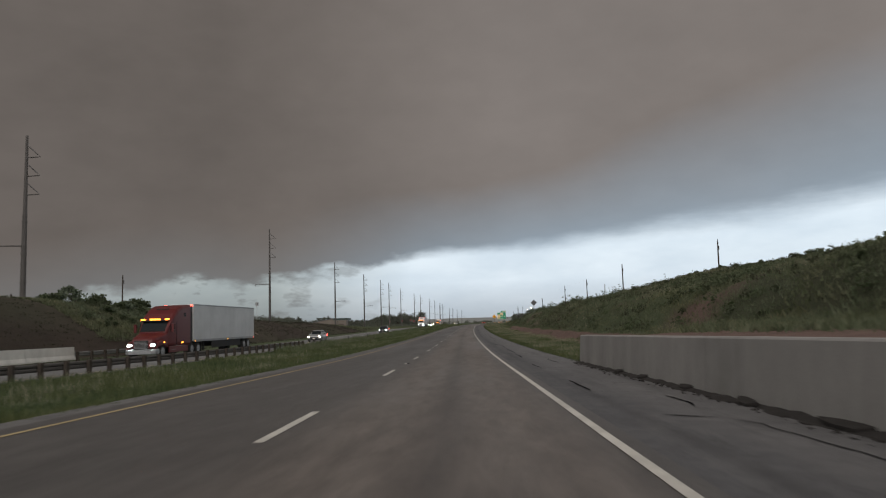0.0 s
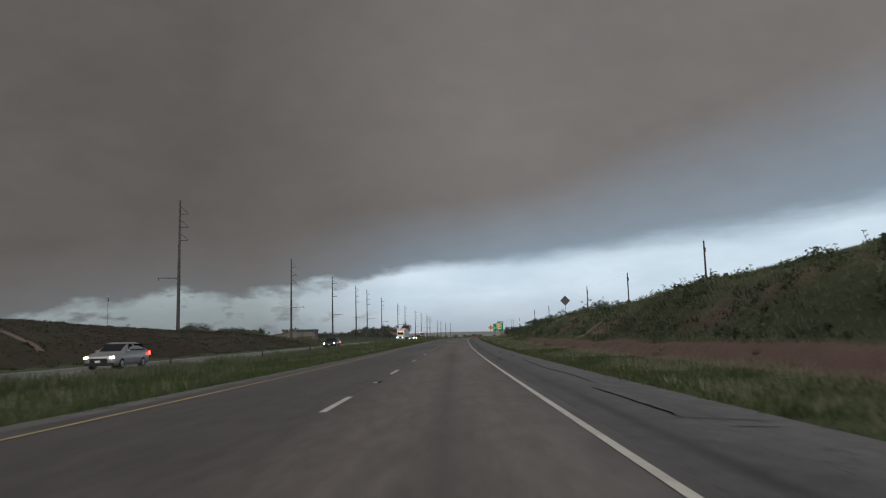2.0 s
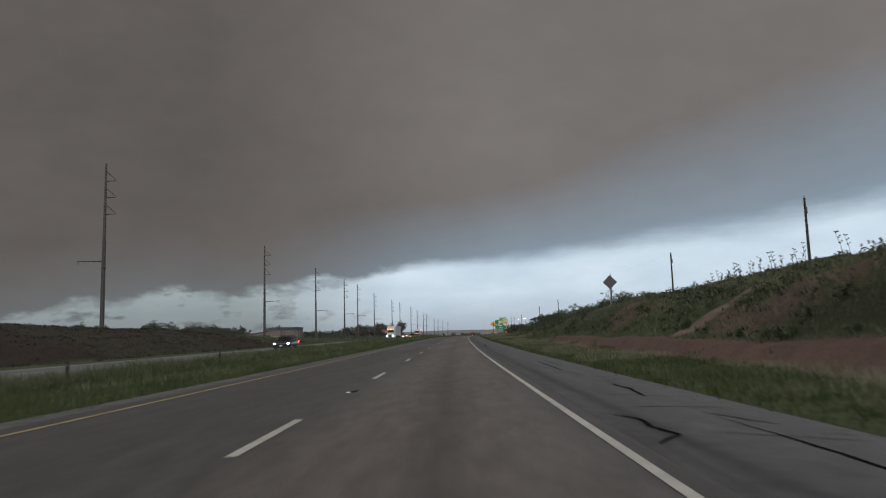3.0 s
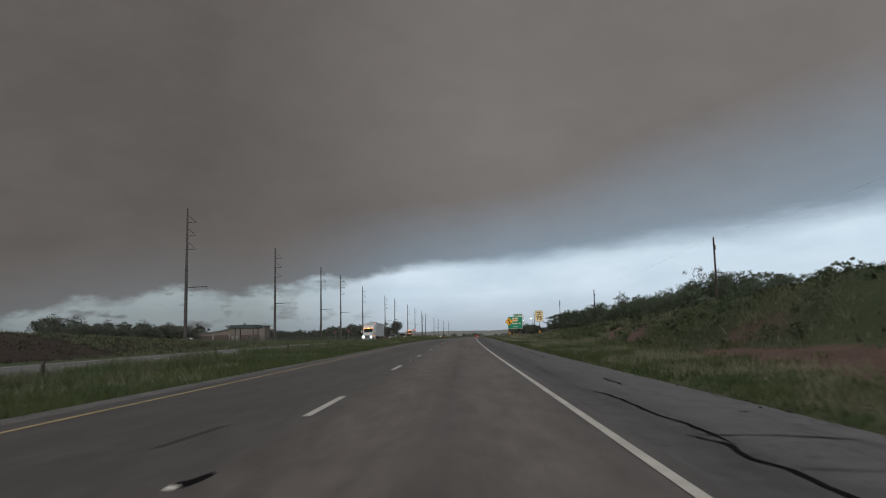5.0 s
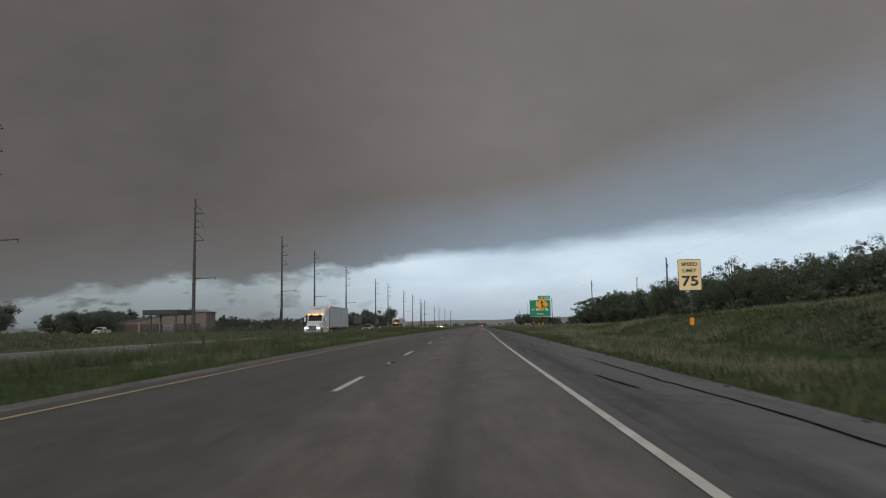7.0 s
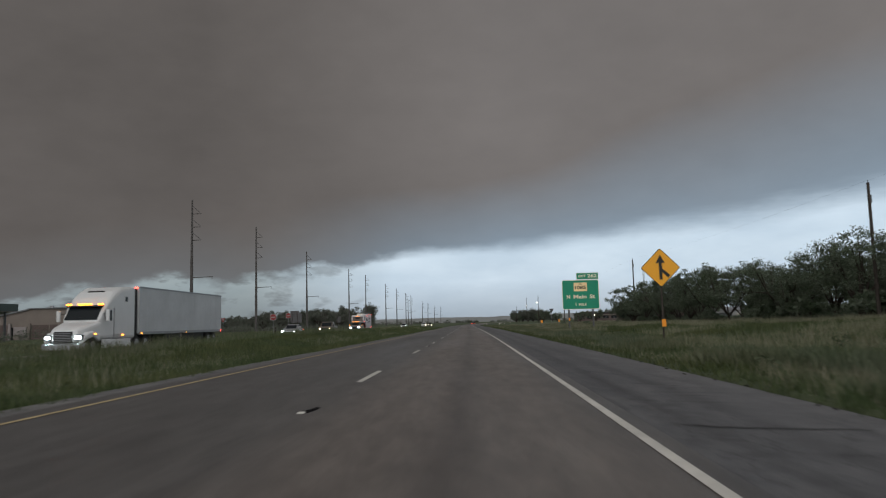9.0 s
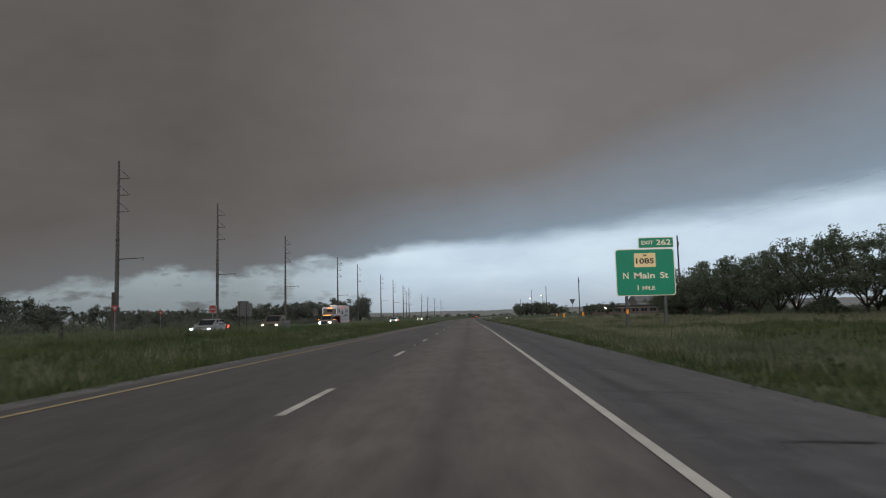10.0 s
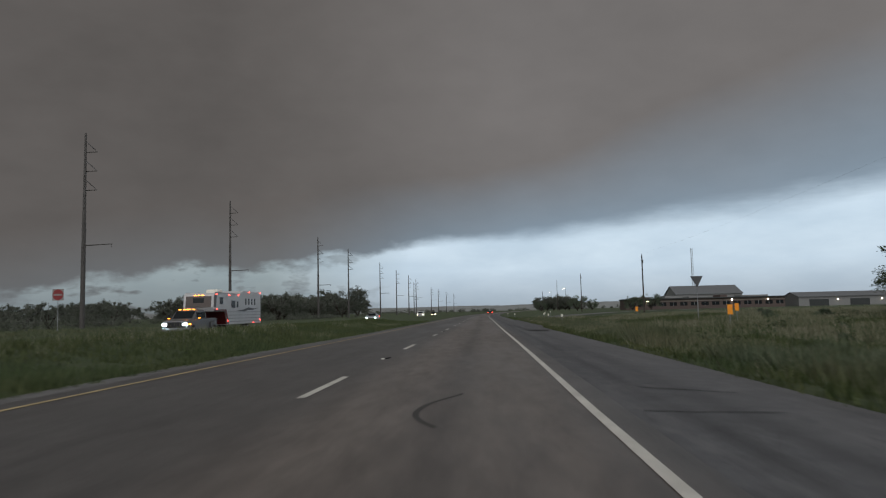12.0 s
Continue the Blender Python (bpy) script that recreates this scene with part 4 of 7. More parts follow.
def power_pole(at, height, arm_z, arm_side, reach=4.1):
    """A tall steel transmission pole: tapered shaft, one long low arm, three short upper arms under slanting insulators."""
    t = thing("transmission_pole", at, 0, "tall weathered steel transmission pole with short upper arms", "pole", "transmission poles along the highway")
    bm = fresh()
    tube(bm, (0, 0, -0.6), (0, 0, height * 0.5), 0.36, 0.27, 14)
    tube(bm, (0, 0, height * 0.5 - 0.3), (0, 0, height), 0.255, 0.15, 14)
    part("shaft", bm, POLE_STEEL, t, smooth=False)
    for z in (height * 0.5, height * 0.53, arm_z - 0.35, arm_z - 1.1, arm_z - 2.3, arm_z - 4.6):
        bm = fresh()
        tube(bm, (0, 0, z), (0, 0, z + 0.16), 0.42 - 0.2 * z / height, None, 14)
        part("collar", bm, POLE_STEEL, t)
    bm = fresh()
    tube(bm, (0, 0, arm_z), (arm_side * reach, 0, arm_z + 0.12), 0.10, 0.06, 8)
    tube(bm, (arm_side * reach * 0.97, 0, arm_z + 0.1), (arm_side * reach * 0.97, 0, arm_z - 0.35), 0.05, 0.05, 6)
    part("long_arm", bm, POLE_STEEL, t)
    for k in range(3):
        z = height - 1.6 - k * (height - arm_z) * 0.17
        bm = fresh()
        tube(bm, (0, 0, z - 1.2), (1.75, 0, z - 1.15), 0.085, 0.06, 8)
        arm = part("upper_arm", bm, POLE_STEEL, t)
        foot, tip = Vector((0, 0, z + 0.45)), Vector((1.7, 0, z - 1.1))
        bm = fresh()
        tube(bm, foot, tip, 0.03, None, 6)
        for j in range(9):
            p = foot.lerp(tip, 0.22 + 0.075 * j)
            tube(bm, p, p + (tip - foot).normalized() * 0.06, 0.085, 0.05, 8)
        part("insulator", bm, BACK_METAL, arm)
    return t


pole_spots = [(-52.0, 77.2, 26.3, 12.5, -1), (-53.0, 186.4, 28.8, 13.5, -1), (-52.2, 272.5, 26.6, 11.2, 1), (-49.6, 326.0, 25.3, 10.4, 1), (-51.2, 392.7, 26.5, 11.2, 1),
              (-53.1, 442.5, 27.8, 11.7, 1), (-52.1, 498.8, 26.7, 11.2, 1)]
for x, y, top in ((-49.6, 573.0, 26.1), (-48.8, 621.6, 26.6), (-46.0, 689.5, 25.6), (-44.6, 744.7, 25.2), (-41.0, 777.0, 23.5), (-40.7, 823.0, 23.2), (-47.5, 880.0, 23.5), (-38.0, 929.5, 21.5), (-37.0, 1010.0, 22.0), (-34.0, 1100.0, 22.0), (-30.0, 1200.0, 22.0)):
    pole_spots.append((x, y, top, 10.6, 1))
for x, y, top, arm, side in pole_spots:
    g = on_ground(x + swing(y), y)
    power_pole(g, top - g.z, arm - g.z, side)
# a stub pole that stands against the transmission line
stub = thing("stub_pole", on_ground(-51.2 + swing(391.6), 391.6), 0, "short dark timber stub pole beside the line", "pole")
bm = fresh()
tube(bm, (0, 0, -0.4), (0, 0, 6.0), 0.24, 0.2, 12)
part("shaft", bm, WOOD, stub)


def wood_pole(at, height, lean=0.0, cross=True):
    t = thing("utility_pole", at, 0, "slim weathered timber utility pole on the bank", "pole", "timber utility poles")
    bm = fresh()
    tube(bm, (0, 0, -0.5), (lean, 0, height), 0.15, 0.10, 10)
    part("shaft", bm, WOOD, t)
    bm = fresh()
    tube(bm, (lean, 0, height - 0.02), (lean, 0, height + 0.2), 0.03, 0.025, 6)
    part("insulator_pin", bm, BACK_METAL, t)
    if cross:
        bm = fresh()
        tube(bm, (lean * 0.9 + 0.16, 0.1, height - 1.5), (lean * 0.9 + 0.16, 0.1, height - 0.9), 0.09, 0.09, 8)
        part("bracket", bm, BACK_METAL, t)
    return t


wood_spots = [(42.4, 109.5, 13.5), (34.7, 146.9, 12.84), (33.0, 185.3, 11.9), (32.0, 224.1, 12.0), (31.7, 307.5, 10.8), (34.0, 392.0, 12.4), (32.4, 477.4, 10.8), (34.1, 571.5, 12.0), (38, 760, 11.5)]
wood_spots = [(x + swing(y), y, top) for x, y, top in wood_spots]
for x, y, top in wood_spots:
    g = on_ground(x, y)
    wood_pole(g, top - g.z, 0.12 if y < 120 else 0.0)
wood_pole(on_ground(-60, 118), 8.2)


def wire(a, b, sag, r=0.0035):
    """A hanging cable between two points."""
    bm = fresh()
    a, b = Vector(a), Vector(b)
    last = a
    for i in range(1, 13):
        s = i / 12
        p = a.lerp(b, s)
        p.z -= sag * 4 * s * (1 - s)
        tube(bm, last, p, r, None, 4)
        last = p
    ob = new("overhead_wire", mesh_of("overhead_wire", bm, BACK_METAL))
    return tagged(ob, "thin dark overhead wire between timber poles", "wire", "overhead wires")


for (x0, y0, z0), (x1, y1, z1) in zip(wood_spots[2:], wood_spots[3:7]):
    wire((x0, y0, z0 + 0.18), (x1, y1, z1 + 0.18), 0.5)

# ---- signs ----


def glyphs(body, size):
    """The mesh of a string in the built-in font, left-aligned."""
    cu = bpy.data.curves.new("lettering", "FONT")
    cu.body, cu.size, cu.align_x, cu.align_y, cu.extrude, cu.offset = body, size, "LEFT", "CENTER", 0.002, size * 0.022
    tmp = bpy.data.objects.new("lettering", cu)
    me = bpy.data.meshes.new_from_object(tmp)
    bpy.data.objects.remove(tmp)
    return me


def flat_text(body, size, material, parent, width=None, at=(0, 0, 0)):
    """Raised letters in the xz plane, centred on a place and facing -y; each letter is a part."""
    right = lambda me: max(v.co.x for v in me.vertices)
    whole = glyphs(body, size)
    x0, x1 = min(v.co.x for v in whole.vertices), right(whole)
    k = width / (x1 - x0) if width else 1.0
    for i, ch in enumerate(body):
        if ch == " ":
            continue
        me = glyphs(ch, size)
        shift = right(glyphs(body[:i + 1], size)) - right(me) - (x0 + x1) / 2
        for v in me.vertices:
            v.co.x = (v.co.x + shift) * k
        me.materials.clear()
        me.materials.append(material)
        ob = new("letter", me)
        ob.parent = parent
        ob.matrix_basis = pose(*at, 90, 0, 0)


def rounded(w, h, r, n=4):
    pts = []
    for cx, cz, a0 in ((w / 2 - r, h / 2 - r, 0), (-w / 2 + r, h / 2 - r, 90), (-w / 2 + r, -h / 2 + r, 180), (w / 2 - r, -h / 2 + r, 270)):
        for i in range(n + 1):
            a = radians(a0 + 90 * i / n)
            pts.append((cx + r * math.cos(a), cz + r * math.sin(a)))
    return pts


def plate(name, w, h, r, y0, y1, material, parent, at=(0, 0, 0), label=""):
    ob = part(name, prism(fresh(), rounded(w, h, r), y0, y1, "xz"), material, parent, label)
    ob.location = at
    return ob


def exit_sign(at, w, h, bottom):
    t = thing("exit_sign", at, 0, "large green highway exit sign on two steel posts", "road sign")
    for px in (-0.33 * w, 0.32 * w):
        bm = fresh()
        box(bm, (px - 0.09, 0.06, -0.6), (px + 0.09, 0.075, bottom + h * 0.9))
        box(bm, (px - 0.09, 0.225, -0.6), (px + 0.09, 0.24, bottom + h * 0.9))
        box(bm, (px - 0.01, 0.07, -0.6), (px + 0.01, 0.23, bottom + h * 0.9))
        post = part("post", bm, BACK_METAL, t, "grey steel I-beam post")
        if px < 0:
            bm = fresh()
            box(bm, (px - 0.08, 0.03, 0.95), (px + 0.08, 0.055, 1.25), 0.004)
            part("reflector", bm, SIGN_ORANGE, post, "orange reflector plate")
    mid = bottom + h / 2
    panel = plate("panel", w, h, 0.2, 0.0, 0.05, HEADLIT_LETTER, t, (0, 0, mid), "white-bordered panel")
    plate("face", w - 0.10, h - 0.10, 0.17, -0.006, 0.001, SIGN_GREEN, panel, (0, 0, 0), "green reflective face")
    tab_w, tab_h = 2.42, 0.74
    tab = plate("exit_tab", tab_w, tab_h, 0.08, 0.0, 0.05, HEADLIT_LETTER, t, (w / 2 - tab_w / 2, 0, bottom + h + tab_h / 2 + 0.04))
    plate("face", tab_w - 0.08, tab_h - 0.08, 0.06, -0.006, 0.001, SIGN_GREEN, tab)
    flat_text("EXIT", 0.36, HEADLIT_LETTER, tab, width=0.82, at=(-0.58, -0.012, 0))
    flat_text("262", 0.52, HEADLIT_LETTER, tab, width=1.02, at=(0.52, -0.012, 0))
    shield = plate("route_marker", 1.46, 0.96, 0.04, -0.014, -0.007, HEADLIT_WHITE, panel, (0.0, 0, h * 0.26), "white square route marker")
    flat_text("FM", 0.2, BLACK, shield, at=(0, -0.018, 0.31))
    flat_text("1085", 0.5, BLACK, shield, width=1.22, at=(0, -0.018, -0.08))
    for word, w_word, cx in (("N", 0.37, -1.35), ("Main", 1.42, -0.08), ("St", 0.56, 1.27)):
        flat_text(word, 0.58, HEADLIT_LETTER, panel, width=w_word, at=(cx, -0.012, -h * 0.075))
    flat_text("1", 0.5, HEADLIT_LETTER, panel, at=(-0.55, -0.012, -h * 0.33))
    flat_text("MILE", 0.36, HEADLIT_LETTER, panel, width=0.86, at=(0.18, -0.012, -h * 0.34))
    return t


g = on_ground(14.4 + swing(333.7), 333.7)
exit_sign(g, 4.04, 3.22, 2.36 - g.z)


def speed_sign(at, centre):
    t = thing("speed_limit_sign", at, 0, "white speed limit sign on a thin post with an orange plate", "road sign")
    bm = fresh()
    tube(bm, (0, 0.05, -0.5), (0, 0.05, centre + 0.6), 0.035, None, 8)
    part("post", bm, BACK_METAL, t, "thin dark steel post")
    panel = plate("panel", 0.97, 1.32, 0.07, 0.0, 0.012, BLACK, t, (0, 0, centre))
    plate("face", 0.93, 1.28, 0.06, -0.005, 0.001, HEADLIT_WHITE, panel)
    for body, size, w, z in (("SPEED", 0.2, 0.66, 0.44), ("LIMIT", 0.2, 0.58, 0.17), ("75", 0.58, 0.68, -0.28)):
        flat_text(body, size, BLACK, panel, width=w, at=(0, -0.01, z))
    bm = fresh()
    box(bm, (-0.09, 0.0, 0.0), (0.09, 0.012, 0.3), 0.003)
    ob = part("reflector", bm, SIGN_ORANGE, t, "orange plate on the post")
    ob.location = (0, 0, centre - 2.1)
    return t


g = on_ground(10.62, 226.2)
speed_sign(g, 3.02 - g.z)


def diamond_sign(at, centre, side, face, arrow, label):
    t = thing("warning_sign", at, 0, label, "road sign")
    bm = fresh()
    box(bm, (-0.035, 0.02, -0.5), (0.035, 0.07, centre + 0.5), 0.006)
    part("post", bm, WOOD if arrow else STEEL, t)
    holder = part("panel", prism(fresh(), rounded(side, side, 0.07), 0.0, 0.014, "xz"), BLACK if arrow else BACK_METAL, t)
    holder.matrix_basis = pose(0, 0, centre, 0, 45, 0)
    if arrow:
        part("face", prism(fresh(), rounded(side - 0.05, side - 0.05, 0.06), -0.005, 0.001, "xz"), face, holder, "yellow reflective face")
        bm = fresh()
        k = side
        prism(bm, [(-0.055 * k, -0.42 * k), (0.055 * k, -0.42 * k), (0.055 * k, 0.18 * k), (0.17 * k, 0.16 * k), (0.0, 0.46 * k), (-0.17 * k, 0.16 * k), (-0.055 * k, 0.18 * k)], -0.012, -0.006, "xz")
        prism(bm, [(0.05 * k, -0.02 * k), (0.05 * k, -0.16 * k), (0.26 * k, -0.36 * k), (0.33 * k, -0.27 * k)], -0.0125, -0.0065, "xz")
        ob = part("arrow", bm, BLACK, holder, "black merging arrow")
        ob.matrix_basis = pose(0, 0, 0, 0, -45, 0)
        bm = fresh()
        box(bm, (-0.09, 0.0, 0.0), (0.09, 0.014, 0.32), 0.003)
        ob = part("reflector", bm, SIGN_ORANGE, t, "orange plate on the post")
        ob.location = (0.03, 0, centre - 2.55)
    else:
        bm = fresh()
        box(bm, (-0.5, 0.014, -0.03), (0.5, 0.03, 0.03))
        ob = part("brace", bm, STEEL, holder)
        ob.rotation_euler = (0, radians(-45), 0)
    return t


g = on_ground(10.2 + swing(286.0), 286.0)
diamond_sign(g, 3.45 - g.z, 1.22, SIGN_YELLOW, True, "yellow diamond merge sign with black arrow on a post")
g = on_ground(15.4, 145.3)
diamond_sign(g, 5.2 - g.z, 0.95, BACK_METAL, False, "grey back of a diamond road sign on the bank")

g = on_ground(19.07 + swing(399.7), 399.7)
t = thing("yield_sign", g, 0, "dark back of a triangular yield sign on a post", "road sign")
part("post", tube(fresh(), (0, 0, -0.4), (0, 0, 3.4 - g.z), 0.035, None, 8), STEEL, t)
ob = part("panel", prism(fresh(), [(-0.48, 0.4), (0.48, 0.4), (0.04, -0.42), (-0.04, -0.42)], -0.02, -0.006, "xz", 0.004), BACK_METAL, t)
ob.location = (0, -0.03, 3.1 - g.z)


def no_entry(at, centre):
    t = thing("no_entry_sign", at, 0, "red and white no entry sign on a post", "road sign", "no entry signs")
    part("post", tube(fresh(), (0, 0.03, -0.4), (0, 0.03, centre + 0.4), 0.035, None, 8), STEEL, t)
    panel = plate("panel", 1.06, 1.06, 0.05, 0, 0.012, DULL_WHITE, t, (0, 0, centre), "white square panel")
    ring = [(0.50 * math.cos(a), 0.50 * math.sin(a)) for a in (2 * math.pi * i / 28 for i in range(28))]
    part("disc", prism(fresh(), ring, -0.006, 0.001, "xz"), SIGN_RED, panel, "red disc")
    part("bar", box(fresh(), (-0.40, -0.011, -0.075), (0.40, -0.007, 0.075)), DULL_WHITE, panel)
    return t


def sign_back(at, w, h, centre):
    t = thing("sign_back", at, 0, "dark back of a rectangular road sign on posts", "road sign", "sign backs in the far verge")
    for px in (-w * 0.3, w * 0.3):
        part("post", tube(fresh(), (px, -0.04, -0.4), (px, -0.04, centre + h * 0.4), 0.045, None, 8), DARK_WOOD, t)
    ob = plate("panel", w, h, 0.05, 0, 0.02, BACK_METAL, t, (0, 0, centre))
    for k in range(5):
        dz = (k - 2) * 0.2 * h
        part("brace", box(fresh(), (-w * 0.47, -0.03, dz - 0.035), (w * 0.47, -0.002, dz + 0.035)), POLE_STEEL, ob)
    return t


no_entry(spot(-32.1, 379.6), 3.05)
no_entry(on_ground(-34.35, 408.8), 3.6)
double = sign_back(spot(-29.3, 383.7), 1.55, 2.1, 3.2)
plate("side_panel", 0.6, 1.7, 0.04, 0.10, 0.12, BACK_METAL, double, (0.95, 0, 2.95), "narrow dark panel beside the large one")
sign_back(on_ground(-29.3, 444.3), 1.1, 1.6, 2.9)
for x, y in ((-34.6, 361.5), (-45.5, 399.7)):
    t = thing("yield_sign", on_ground(x, y), 0, "red and white yield sign by the far side road", "road sign", "far yield signs")
    part("post", tube(fresh(), (0, 0.03, -0.4), (0, 0.03, 3.1), 0.035, None, 8), STEEL, t)
    ob = part("panel", prism(fresh(), [(-0.46, 0.38), (0.46, 0.38), (0.04, -0.4), (-0.04, -0.4)], -0.01, 0.0, "xz"), SIGN_RED, t, "red border")
    ob.location = (0, 0, 2.85)
    part("face", prism(fresh(), [(-0.23, 0.2), (0.23, 0.2), (0.0, -0.17)], -0.016, -0.011, "xz"), DULL_WHITE, ob)


def delineator(at, h=1.0, mat=None, label="dark timber marker post with a reflector"):
    t = thing("delineator_post", at, 0, label, "marker post", "marker posts")
    part("post", box(fresh(), (-0.05, -0.04, -0.3), (0.05, 0.04, h), 0.012), DARK_WOOD, t)
    part("reflector", box(fresh(), (-0.04, -0.055, h - 0.22), (0.04, -0.043, h - 0.1), 0.002), mat or BACK_METAL, t)
    return t


for y in span(70, 330, 18.5):
    delineator(spot(-13.4, y), 0.8)


def orange_marker(at, h=1.15):
    t = thing("orange_marker", at, 0, "orange reflective marker plate on a short post", "marker post", "orange markers along the ramp")
    part("post", tube(fresh(), (0, 0.02, -0.3), (0, 0.02, h), 0.025, None, 6), STEEL, t)
    part("reflector", box(fresh(), (-0.13, -0.012, h - 0.5), (0.13, 0.0, h), 0.004), SIGN_ORANGE, t)
    return t


for u, y in ((14.8, 381), (19.3, 393), (19.0, 423)):
    orange_marker(spot(u, y))

for u, y in ((8.0, 396), (9.0, 418), (10.4, 440), (12.4, 462), (15.5, 486), (7.0, 450), (7.0, 480)):
    t = thing("white_delineator", spot(u, y), 0, "small white reflector post beside the ramp", "marker post", "white reflectors along the ramp")
    part("post", tube(fresh(), (0, 0.01, -0.3), (0, 0.01, 0.75), 0.02, None, 6), STEEL, t)
    part("reflector", box(fresh(), (-0.08, -0.015, 0.6), (0.08, 0.0, 0.8), 0.004), SIGN_WHITE, t)

# old fence posts along the crest of the far bank, a sign back and a white marker
fence = thing("fence_line", (0, 0, 0), 0, "row of leaning weathered fence posts on the far bank", "fence")
fr = random.Random(9)
for y in span(62, 118, 6.2):
    h = fr.uniform(0.5, 1.2)
    ob = part("post", tube(fresh(), (0, 0, -0.3), (fr.uniform(-0.3, 0.3), fr.uniform(-0.3, 0.3), h), 0.09, 0.075, 7), WOOD, fence)
    ob.location = spot(-42.5 + fr.uniform(-0.3, 0.3), y + fr.uniform(-0.6, 0.6))
t = thing("small_sign", spot(-39.5, 134.2), 0, "small grey sign back on a thin post above the bank", "road sign")
part("post", tube(fresh(), (0, 0, -0.4), (0, 0, 3.5), 0.035, None, 6), STEEL, t)
plate("panel", 0.61, 0.76, 0.05, 0.04, 0.06, STEEL, t, (0, 0, 3.3))
t = thing("white_marker", spot(-28.0, 62), 0, "slim white marker post beside the far carriageway", "marker post")
part("post", box(fresh(), (-0.07, -0.04, -0.3), (0.07, 0.04, 1.3), 0.02), SIGN_WHITE, t)
part("reflector", box(fresh(), (-0.05, -0.052, 1.05), (0.05, -0.042, 1.2), 0.003), STEEL, t)

# ---- guard rail and barrier beyond the median ----


def guard_rail(u, y0, y1, post_step, label, metal):
    t = thing("guard_rail", (0, 0, 0), 0, label, "guard rail", kind="structure")
    prof = [(0.0, 0.36), (0.05, 0.42), (0.05, 0.48), (0.0, 0.53), (0.05, 0.58), (0.05, 0.64), (0.0, 0.70)]
    for a, b in zip(span(y0, y1, 3.8), span(y0, y1, 3.8)[1:]):
        bm = fresh()
        rows = []
        for y in (a - 0.06, b):
            base = spot(u, y)
            rows.append([bm.verts.new((base.x + px, y, base.z + pz)) for px, pz in prof] + [bm.verts.new((base.x + px - 0.012, y, base.z + pz)) for px, pz in prof[::-1]])
        n = len(rows[0])
        for i in range(n):
            bm.faces.new((rows[0][i], rows[0][(i + 1) % n], rows[1][(i + 1) % n], rows[1][i]))
        bm.faces.new(rows[0])
        bm.faces.new(rows[1][::-1])
        bmesh.ops.recalc_face_normals(bm, faces=bm.faces)
        part("rail", bm, metal, t)
    for y in span(y0 + 0.3, y1 - 0.3, post_step):
        base = spot(u, y)
        bm = fresh()
        box(bm, (0.06, -0.1, -0.4), (0.22, 0.1, 0.73), 0.015)
        ob = part("post", bm, DARK_WOOD, t, "dark timber post")
        ob.location = base
    return t


guard_rail(-14.9, -6, 68, 1.9, "dark weathered guard rail on timber posts in the median", POLE_STEEL)
guard_rail(-26.9, 45, 56, 1.9, "short galvanised guard rail at the barrier's end", STEEL)
barrier = thing("concrete_barrier", (0, 0, 0), 0, "pale concrete parapet beside the opposing carriageway", "barrier", kind="structure")
for a, b in zip(span(-40, 45, 6), span(-40, 45, 6)[1:]):
    bm = fresh()
    rows = []
    for y in (a + 0.01, b - 0.01):
        x, z = road_x(y) - 26.9, road_z(y) - 0.15
        rows.append([bm.verts.new((x + px, y, z + pz)) for px, pz in ((0.2, 0), (0.2, 0.1), (0.08, 0.35), (0.05, 0.95), (-0.12, 0.95), (-0.2, 0))])
    for i in range(6):
        bm.faces.new((rows[0][i], rows[0][(i + 1) % 6], rows[1][(i + 1) % 6], rows[1][i]))
    bm.faces.new(rows[0])
    bm.faces.new(rows[1][::-1])
    bmesh.ops.recalc_face_normals(bm, faces=bm.faces)
    part("barrier_section", bm, PALE_CONCRETE, barrier)

# ---- vehicles on the opposing carriageway; each faces -y, its origin on the road under its front ----


def wheel(parent, x, y, r, width, rim_mat):
    side = 1 if x > 0 else -1
    bm = fresh()
    tube(bm, (-width / 2, 0, 0), (width / 2, 0, 0), r, None, 24)
    bmesh.ops.bevel(bm, geom=[e for e in bm.edges if e.is_boundary is False and abs(e.verts[0].co.x - e.verts[1].co.x) < 1e-4 and len([f for f in e.link_faces if len(f.verts) > 4]) == 1], offset=r * 0.1, segments=2, affect="EDGES")
    tyre = part("wheel", bm, RUBBER, parent, "black tyre")
    tyre.location = (x, y, r)
    bm = fresh()
    tube(bm, (side * (width / 2 - 0.02), 0, 0), (side * (width / 2 + 0.012), 0, 0), r * 0.62, r * 0.56, 20)
    tube(bm, (side * (width / 2 + 0.01), 0, 0), (side * (width / 2 + 0.05), 0, 0), r * 0.2, r * 0.16, 12)
    part("rim", bm, rim_mat, tyre, "metal rim")
    return tyre


def shell(sections, bevel=0.0):
    """A body from cross sections along y: each (y, half width low, half width high, z low, z mid, z high)."""
    bm = fresh()
    rings = []
    for y, wl, wh, z0, z1, z2 in sections:
        pts = [(-wl * 0.94, z0), (-wl, z0 + (z1 - z0) * 0.35), (-wl * 0.99, z1), (-wh, z2 - 0.05), (-wh * 0.9, z2), (wh * 0.9, z2), (wh, z2 - 0.05), (wl * 0.99, z1), (wl, z0 + (z1 - z0) * 0.35), (wl * 0.94, z0)]
        rings.append([bm.verts.new((x, y, z)) for x, z in pts])
    for a, b in zip(rings, rings[1:]):
        n = len(a)
        for i in range(n):
            bm.faces.new((a[i], a[(i + 1) % n], b[(i + 1) % n], b[i]))
    bm.faces.new(rings[0])
    bm.faces.new(rings[-1][::-1])
    bmesh.ops.recalc_face_normals(bm, faces=bm.faces)
    return bm


